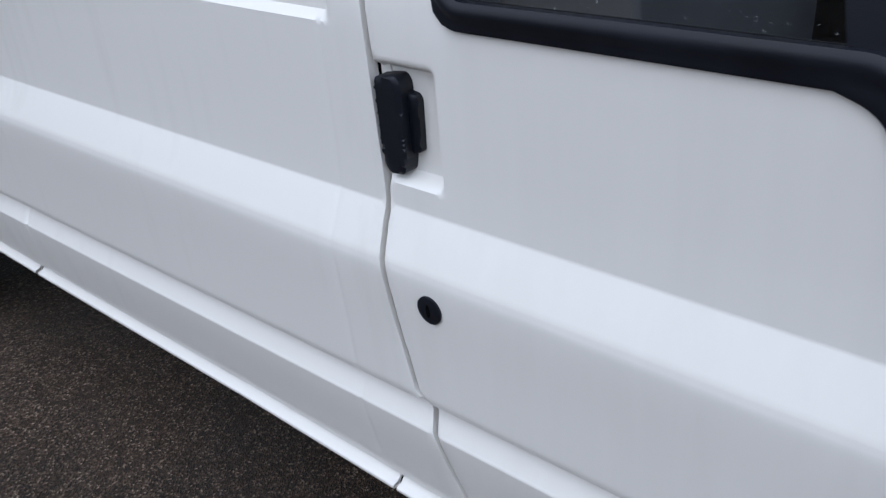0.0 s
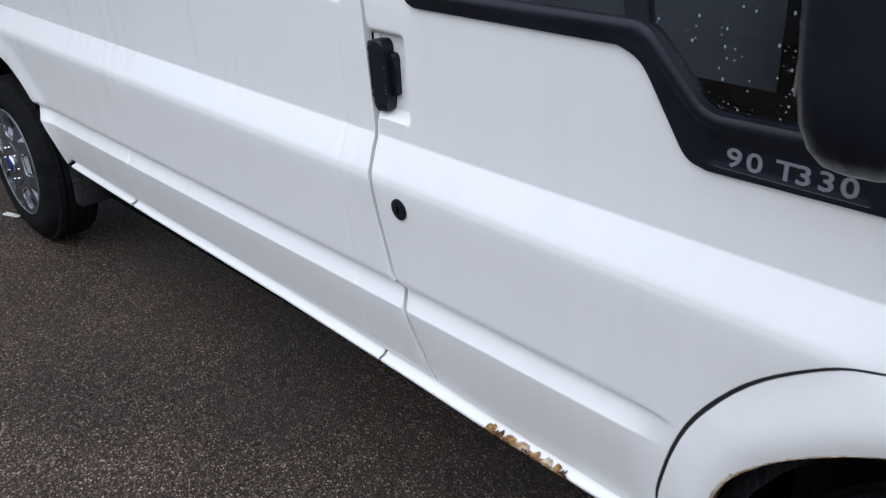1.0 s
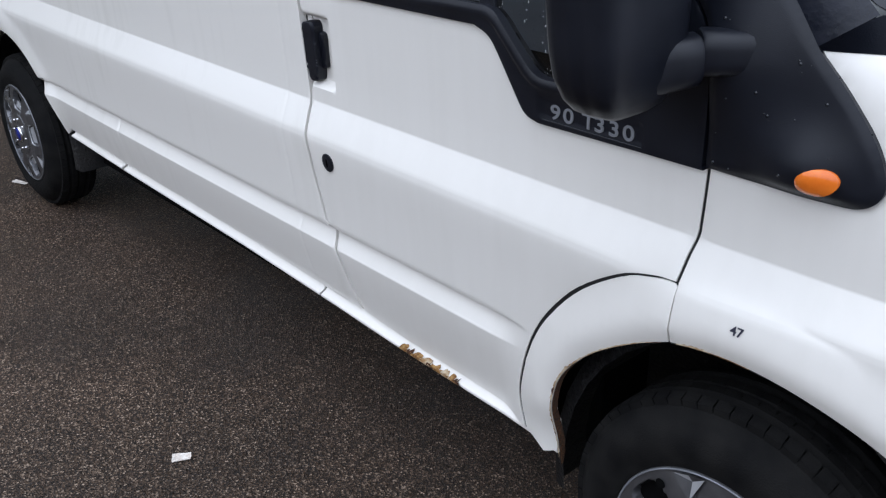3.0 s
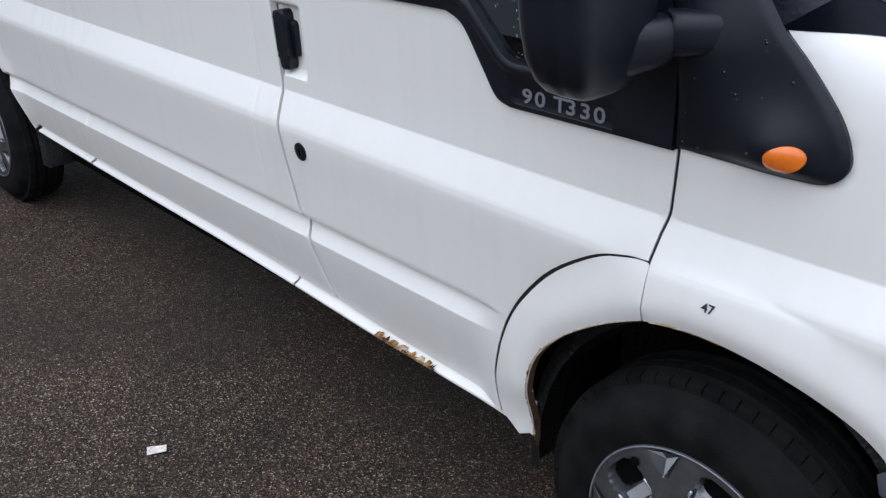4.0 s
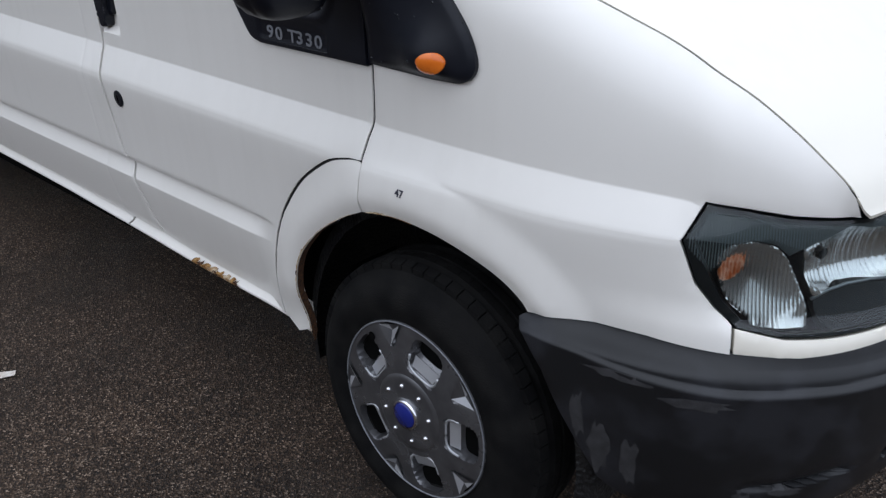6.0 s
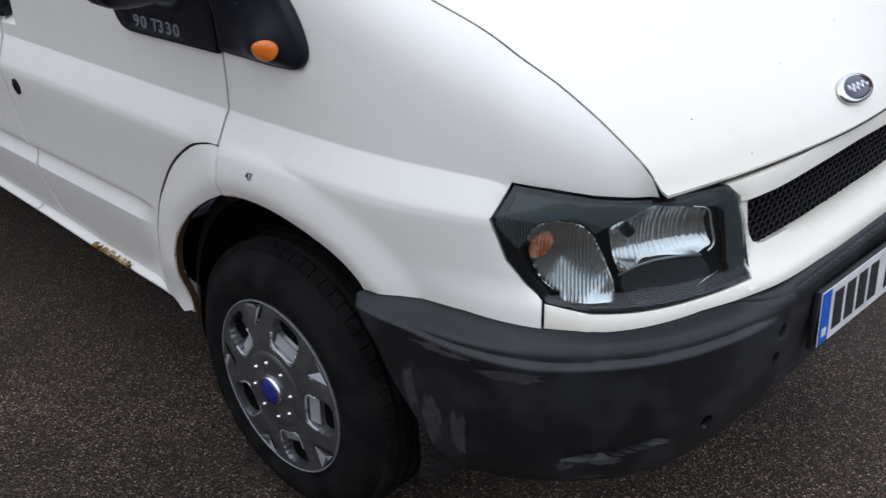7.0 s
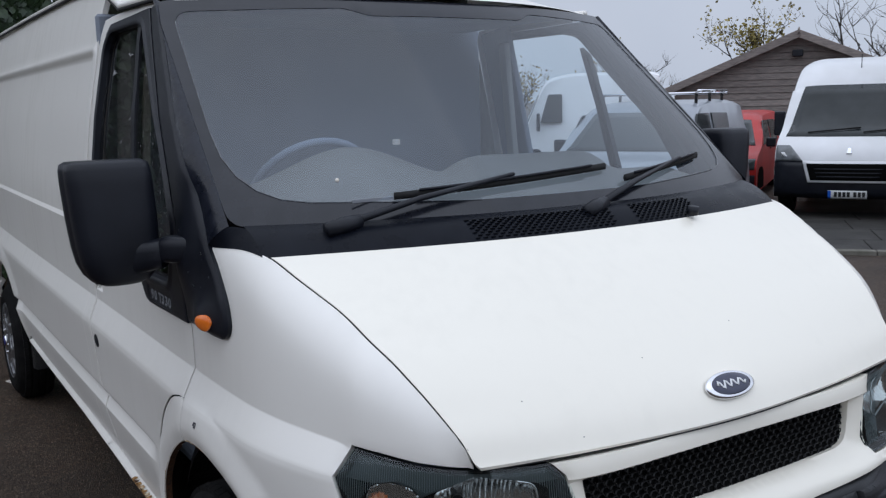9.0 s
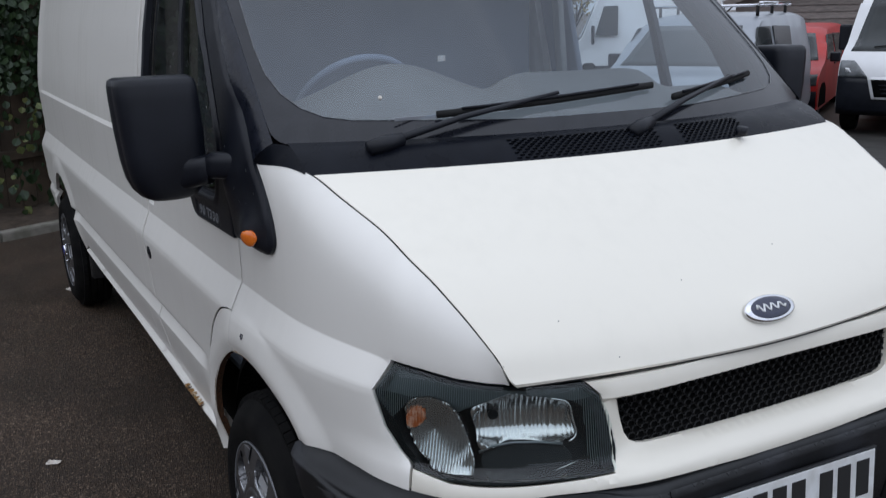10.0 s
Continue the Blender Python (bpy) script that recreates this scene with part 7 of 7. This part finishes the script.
def small_van(m, paint, label, group, bars):
    t = thing("parked_van", m, label, "van", group)
    sh = Shell([(1.85, 0.22), (2.02, 0.30), (2.06, 0.52), (2.02, 0.78), (1.80, 0.95), (1.25, 1.07), (0.98, 1.20), (0.60, 1.52), (0.38, 1.66), (0.05, 1.74), (-1.0, 1.77), (-1.95, 1.74), (-2.08, 1.55), (-2.12, 0.8), (-2.08, 0.32), (0.0, 0.24)], 1.80, 1.77, 0.16, 0.20)
    sh.body(paint, t)
    sh.patch("windscreen", (-0.88, 0.88), (-0.76, 0.76), 1.10, 1.60, M["far_glass"], t, 0.008)
    sh.patch("bumper", (-0.98, 0.98), (-0.98, 0.98), 0.25, 0.58, M["trim"], t, 0.018)
    for s_ in (-1, 1):
        sh.patch("headlamp", (s_ * 0.97, s_ * 0.62), (s_ * 0.97, s_ * 0.74), 0.68, 0.88, M["far_glass"], t, 0.012)
        sh.side_patch("door_glass", [(0.92, 1.10), (-0.05, 1.10), (-0.05, 1.58), (0.50, 1.58)], s_, M["far_glass"], t)
        sh.side_patch("rear_side_panel", [(-0.20, 1.10), (-1.05, 1.10), (-1.05, 1.56), (-0.20, 1.58)], s_, M["far_glass"], t)
        b = box_mesh((0.10, 0.17, 0.19), (0.80, s_ * 1.00, 1.15), 0.03, 2)
        part("door_mirror", b, M["trim"], t)
        simple_wheel(1.30, s_ * 0.86, 0.31, t)
        simple_wheel(-1.38, s_ * 0.86, 0.31, t)
        sh.side_patch("wheel_arch", [(1.70, 0.26), (1.64, 0.58), (1.45, 0.69), (1.15, 0.69), (0.96, 0.58), (0.90, 0.26)], s_, M["dark"], t, 0.004)
        b = box_mesh((0.18, 0.02, 0.03), (-0.02, s_ * 0.905, 0.98), 0.006, 1)
        part("door_handle", b, M["trim"], t)
    if bars:
        for x in (0.05, -0.65, -1.35):
            bar = tube("roof_bar", [(x, -0.74, 1.86), (x, 0.74, 1.86)], 0.018, M["chrome"], t, 8, "bare metal roof bar")
            for s_ in (-1, 1):
                tube("bar_foot", [(x, s_ * 0.66, 1.70), (x, s_ * 0.66, 1.86)], 0.022, M["rubber_gap_shade"], bar, 8)
        tube("roller", [(-1.5, 0.70, 1.89), (0.1, 0.70, 1.89)], 0.02, M["chrome"], t, 8)
    return t


ROW = "vans parked in a row by the shed"
large_van(pose(-6.55, 12.0, 0, 0, 0, -60.9), "white panel van with black bumper and dark windscreen", ROW)
small_van(pose(-7.07, 7.76, 0, 0, 0, -63.0) @ Matrix.Diagonal((1, 1, 0.955, 1)), M["van_grey"], "silver-grey small van with bare metal roof bars", ROW, True)
small_van(pose(-9.1, 11.62, 0, 0, 0, -58.0) @ Matrix.Diagonal((1.10, 0.94, 0.82, 1)), M["van_red"], "red small van behind a grey one", ROW, False)
large_van(pose(-12.7, 11.4, 0, 0, 0, -128.0) @ Matrix.Diagonal((0.56, 1, 1, 1)), "tall white panel van at the back of the row", ROW)


# ---- timber shed ----
def shed():
    # gable faces the yard; local x along the gable, local y away from the yard
    m = Matrix.Translation((-10.9, 16.1, 0)) @ Matrix.Rotation(math.atan2(1.70, 2.0), 4, 'Z')
    t = thing("shed", m, "weathered timber shed with felt roof and floodlight", "shed")
    half_w, eave, apex = 2.62, 1.93, 3.03
    rise = (apex - eave) / half_w
    part("wall_core", box_mesh((2 * half_w - 0.06, 5.0, eave - 0.05), (0, 2.55, eave / 2), 0.01, 1), M["board"], t)
    gv = [(-half_w, 0.03, eave - 0.05), (half_w, 0.03, eave - 0.05), (0, 0.03, apex - 0.06)]
    link("gable_core", gv, [(0, 1, 2)], M["board"], t, flat=True)
    z, h = 0.04, 0.145
    while z < apex - 0.08:
        w = half_w if z + h < eave else max(0.05, (apex - z - h) / rise)
        b = bmesh.new()
        w0 = half_w if z < eave else min(half_w, (apex - z) / rise)
        vs = [(-w0, -0.022, z), (w0, -0.022, z), (w, -0.004, z + h - 0.008), (-w, -0.004, z + h - 0.008)]
        front_ = [b.verts.new(v) for v in vs]
        back_ = [b.verts.new((v[0], 0.02, v[2])) for v in vs]
        b.faces.new(front_)
        for i in range(4):
            j = (i + 1) % 4
            b.faces.new((front_[j], front_[i], back_[i], back_[j]))
        part("board", b, M["board"], t)
        z += h
    for s_ in (-1, 1):
        ang = math.atan(rise) * s_
        L = half_w / math.cos(ang) + 0.28
        turn = Matrix.Rotation(ang, 4, 'Y')
        b = box_mesh((L, 5.5, 0.06), (s_ * (half_w / 2 + 0.10), 2.45, (eave + apex) / 2 + 0.03 - 0.04), 0.01, 1, turn)
        part("roof", b, M["felt"], t, "grey felt roof")
        b = box_mesh((L, 0.03, 0.16), (s_ * (half_w / 2 + 0.10), -0.30, (eave + apex) / 2 - 0.04), 0.006, 1, turn)
        part("barge_board", b, M["board"], t)
    lamp = part("floodlight", box_mesh((0.22, 0.12, 0.15), (0.0, -0.10, 2.62), 0.02, 2), M["trim"], t, "black floodlight under the apex")
    tube("lamp_bracket", [(0, 0.0, 2.70), (0, -0.08, 2.66)], 0.02, M["trim"], lamp)
    tube("finial", [(0, -0.30, apex), (0, -0.30, apex + 0.14)], [0.03, 0.012], M["board"], t)


shed()


# ---- brick building beside the row ----
def brick_building():
    right = Vector((0.874, 0.486, 0))
    away = Vector((-0.486, 0.874, 0))
    at = Vector((-3.62, 9.86, 0))
    m = Matrix.Translation(at) @ Matrix((right, away, Vector((0, 0, 1)))).transposed().to_4x4()
    t = thing("brick_building", m, "red brick building corner with grey downpipe", "building")
    part("wall", box_mesh((7.9, 4.0, 4.2), (4.0, 2.03, 2.1), 0.0, 1), M["mortar"], t)
    # black slab and near-black boards fill the dark gap beside the parked van
    part("dark_doorway", box_mesh((0.05, 2.0, 2.4), (0.02, 1.2, 1.2), 0.01, 1), M["dark"], t)
    for i in range(7):
        part("gate_board", box_mesh((0.108, 0.03, 3.0), (-0.67 + 0.111 * i, 1.5, 1.5), 0.004, 1), M["gate"], t, "near-black gate board")
    tube("downpipe", [(0.02, -0.07, 0.05), (0.02, -0.07, 4.1)], 0.055, M["bumper"], t, 12, "grey plastic downpipe")
    b = box_mesh((0.215, 0.05, 0.065), (0, 0, 0), 0.004, 1)
    me = bpy.data.meshes.new("brick")
    b.to_mesh(me)
    b.free()
    me.materials.append(M["brick"])
    rest_v, rest_f = [], []
    for r in range(54):
        for c in range(34):
            x = 0.11 + 0.225 * c + (0.1125 if r % 2 else 0.0)
            z = 0.04 + 0.075 * r
            if c < 12 and r < 25:
                ob = new("brick", me)
                ob.parent = t
                ob.location = (x, 0.02 + 0.002 * math.sin(7 * r + 3 * c), z)
            else:
                k = len(rest_v)
                rest_v += [(x + a * 0.1075, 0.0 if q else 0.03, z + b_ * 0.0325) for q in (1, 0) for a, b_ in ((-1, -1), (1, -1), (1, 1), (-1, 1))]
                rest_f += [(k, k + 1, k + 2, k + 3)] + [(k + (i + 1) % 4, k + i, k + 4 + i, k + 4 + (i + 1) % 4) for i in range(4)]
    tagged(link("far_bricks", rest_v, rest_f, M["brick"], t, flat=True), kind="stuff")


brick_building()


def straw_bundle():
    at = Vector((-3.72, 9.72, 0))
    t = thing("straw_bundle", at, "tall bundle of yellow straw leaning on a wall", "straw")
    rnd = random.Random(5)
    for i in range(26):
        a, r = rnd.uniform(0, 6.28), rnd.uniform(0, 0.10)
        foot = Vector((0.9 * r * math.cos(a) - 0.10, r * math.sin(a), 0))
        top = Vector((0.10 + 0.04 * math.cos(a * 1.7), 0.12 + 0.04 * math.sin(a * 1.3), rnd.uniform(1.1, 1.45)))
        mid_ = (foot + top) / 2 + Vector((rnd.uniform(-0.06, 0.05), rnd.uniform(-0.05, 0.05), 0))
        tube("straw", [tuple(foot), tuple(mid_), tuple(top)], [0.012, 0.010, 0.005], M["straw"], t, 5)


straw_bundle()


# ---- concrete apron and kerb before the row ----
def apron():
    right = Vector((0.76, 0.65, 0)).normalized()
    away = Vector((-right.y, right.x, 0))
    base = Vector((-3.75, 7.16, 0))
    m = Matrix.Translation(base) @ Matrix((right, away, Vector((0, 0, 1)))).transposed().to_4x4()
    t = tagged(thing("pavement", m, "pale worn concrete slabs before the parked vans", "pavement"), kind="structure")
    t2 = tagged(thing("kerb", m, "low concrete kerb along the tarmac", "kerb"), kind="structure")
    for i in range(-7, 9):
        part("kerb_stone", box_mesh((0.905, 0.12, 0.10), (0.915 * i, 0.0, 0.0), 0.012, 2), M["kerb"], t2)
        for j in range(4):
            part("slab", box_mesh((0.905, 0.90, 0.06), (0.915 * i + 0.2 * (j % 2), 0.53 + 0.915 * j, -0.012), 0.008, 1), M["concrete"], t)


apron()


# ---- ivy-covered fence, border and kerb behind the van ----
def fence_line(u, back=0.0):
    """A point along the border: u metres along, back metres behind the kerb."""
    d = Vector((-0.392, 0.92, 0))
    n = Vector((-0.92, -0.392, 0))
    return Vector((-6.06, -0.95, 0)) + d * u + n * back


def border():
    kerb = tagged(thing("kerb", (0, 0, 0), "mossy stone kerb of the planted border", "kerb"), kind="structure")
    turn = Matrix.Rotation(math.atan2(0.92, -0.392), 4, 'Z')
    for i in range(-3, 7):
        c = fence_line(0.62 * i, 0.05)
        part("kerb_stone", box_mesh((0.61, 0.11, 0.16), tuple(c), 0.02, 2, turn), M["kerb"], kerb)
    rnd = random.Random(8)
    us, bs_ = np.linspace(-1.6, 4.0, 60), np.linspace(0.06, 1.15, 10)
    sv = [tuple(fence_line(u, b_) + Vector((0, 0, 0.05 + 0.05 * noise.noise(Vector((u * 3, b_ * 3, 0)))))) for u in us for b_ in bs_]
    sf = [(i * 10 + j, (i + 1) * 10 + j, (i + 1) * 10 + j + 1, i * 10 + j + 1) for i in range(59) for j in range(9)]
    tagged(link("soil_bed", sv, sf, M["soil"]), "dark bare soil strewn with dead leaves", "soil", kind="structure")
    fence = thing("fence", (0, 0, 0), "brown board fence overgrown with ivy", "fence")
    for i in range(-11, 28):
        c = fence_line(0.145 * i, 1.15)
        part("board", box_mesh((0.14, 0.018, 2.5), (c.x, c.y, 1.25), 0.003, 1, turn), M["fence"], fence)
    for z in (0.55, 1.9):
        a, b_ = fence_line(-1.6, 1.10), fence_line(4.0, 1.10)
        c = (a + b_) / 2
        part("rail", box_mesh(((a - b_).length, 0.05, 0.09), (c.x, c.y, z), 0.006, 1, turn), M["fence"], fence)
    for name, mat, n, lab in (("ivy", M["ivy"], 24000, "dense dark green ivy over the fence"), ("upper_ivy", M["ivy"], 9000, "tall dark green ivy above the fence"), ("pale_ivy", M["ivy_pale"], 260, "scattered paler ivy and dead leaves")):
        verts, faces = [], []
        for _ in range(n):
            u, z = rnd.uniform(-1.6, 4.0), rnd.uniform(0.08, 5.4)
            gap = noise.noise(Vector((u * 0.9, z * 0.9, 3.0)))
            if z < 1.15 and gap > -0.05 and name == "ivy" and rnd.random() < 0.85:
                continue
            if name == "pale_ivy":
                z = rnd.uniform(0.08, 1.1)
            if name == "upper_ivy":
                z = rnd.uniform(2.2, 6.2)
            bulge = 0.30 + 0.25 * noise.noise(Vector((u * 1.3, z * 1.3, 0))) + rnd.uniform(-0.18, 0.10)
            c = fence_line(u, 1.13 - max(0.0, bulge)) + Vector((0, 0, z))
            sz = rnd.uniform(0.022, 0.050) * (1.6 if name == "upper_ivy" else 1.0)
            mm = Euler((rnd.uniform(-0.9, 0.5), rnd.uniform(-0.6, 0.6), math.atan2(-0.392, 0.92) + math.pi / 2 + rnd.uniform(-0.9, 0.9))).to_matrix()
            k = len(verts)
            for px, py, pz in ((0, 0, -1.0), (0.75, 0.12, -0.35), (0.9, 0.16, 0.35), (0, -0.10, 1.0), (-0.9, 0.16, 0.35), (-0.75, 0.12, -0.35)):
                verts.append(tuple(c + mm @ Vector((px * sz, py * sz, pz * sz))))
            faces += [(k, k + 1, k + 2, k + 3), (k, k + 3, k + 4, k + 5)]
        tagged(link(name, verts, faces, mat, flat=True), lab, "ivy", kind="stuff")


border()


# ---- trees beyond the shed ----
def tree(at, height, spread, seed, leaves, label, leaf_mat=None, thin=1.0):
    rnd = random.Random(seed)
    t = thing("tree", at, label, "tree", "trees beyond the shed")
    lv, lf, tips = [], [], []
    bv, bf = [], []

    def limb(p, d, length, r, level):
        pts = [p]
        q = p.copy()
        for i in range(4):
            d = (d + Vector((rnd.uniform(-0.25, 0.25), rnd.uniform(-0.25, 0.25), rnd.uniform(-0.06, 0.16)))).normalized()
            q = q + d * length / 4
            pts.append(q.copy())
        k0 = len(bv)
        sides = 6 if level < 2 else 4
        for i, c in enumerate(pts):
            rr = r * (1 - 0.18 * i)
            e = pts[min(i + 1, 4)] - pts[max(i - 1, 0)]
            a = e.cross(Vector((0.3, 0.9, 0.2))).normalized()
            b_ = a.cross(e).normalized()
            for s_ in range(sides):
                an = 2 * math.pi * s_ / sides
                bv.append(tuple(c + a * rr * math.cos(an) + b_ * rr * math.sin(an)))
        for i in range(4):
            for s_ in range(sides):
                j = (s_ + 1) % sides
                bf.append((k0 + i * sides + s_, k0 + i * sides + j, k0 + (i + 1) * sides + j, k0 + (i + 1) * sides + s_))
        if level >= 2:
            tips.extend(pts[1:])
        if level < 4:
            for i in range(3 if level else 5):
                base = pts[rnd.randint(1, 4)] if level else pts[rnd.randint(2, 4)]
                nd = (d * 0.6 + Vector((rnd.uniform(-1, 1) * spread, rnd.uniform(-1, 1) * spread, rnd.uniform(-0.1, 0.8)))).normalized()
                limb(base, nd, length * rnd.uniform(0.5, 0.8), r * 0.52, level + 1)

    limb(Vector((0, 0, 0)), Vector((0, 0, 1)), height * 0.42, 0.10 * thin, 0)
    link("trunk", bv, bf, M["bark"], t)
    if leaves:
        for _ in range(leaves):
            c = rnd.choice(tips) + Vector((rnd.gauss(0, 0.12), rnd.gauss(0, 0.12), rnd.gauss(0, 0.12)))
            a = Vector((rnd.gauss(0, 1), rnd.gauss(0, 1), rnd.gauss(0, 1))).normalized()
            b_ = a.cross(Vector((rnd.gauss(0, 1), rnd.gauss(0, 1), rnd.gauss(0, 1)))).normalized()
            sz = rnd.uniform(0.04, 0.08)
            k = len(lv)
            lv += [tuple(c + a * sz), tuple(c + b_ * sz * 0.6), tuple(c - a * sz), tuple(c - b_ * sz * 0.6)]
            lf.append((k, k + 1, k + 2, k + 3))
        tagged(link("crown", lv, lf, leaf_mat, t, flat=True), kind="stuff")


tree((-17.9, 23.5, 0), 4.9, 0.8, 3, 900, "half-bare tree with thin yellow autumn leaves", M["yellow_leaf"])
tree((-14.9, 24.2, 0), 5.6, 1.2, 11, 0, "bare winter tree with spreading twigs")
tree((-13.0, 24.2, 0), 5.4, 1.2, 12, 0, "bare winter tree with spreading twigs")
tree((-19.0, 20.4, 0), 3.6, 1.0, 21, 0, "low bare winter tree", thin=0.7)
tree((-20.4, 19.4, 0), 3.8, 1.0, 22, 250, "low winter tree with a few brown leaves", M["yellow_leaf"], 0.7)
tree((-22.0, 16.6, 0), 4.0, 1.0, 23, 200, "low winter tree with a few brown leaves", M["yellow_leaf"], 0.7)


# ---- plain unseen wall added behind the camera: closes the yard and blocks low sky light ----
tagged(part("wall_yard", box_mesh((60, 0.25, 3.0), (0, -9.5, 1.5), 0.02, 1), M["mortar"]), "plain unseen wall added to cut low sky light", "wall", kind="structure")
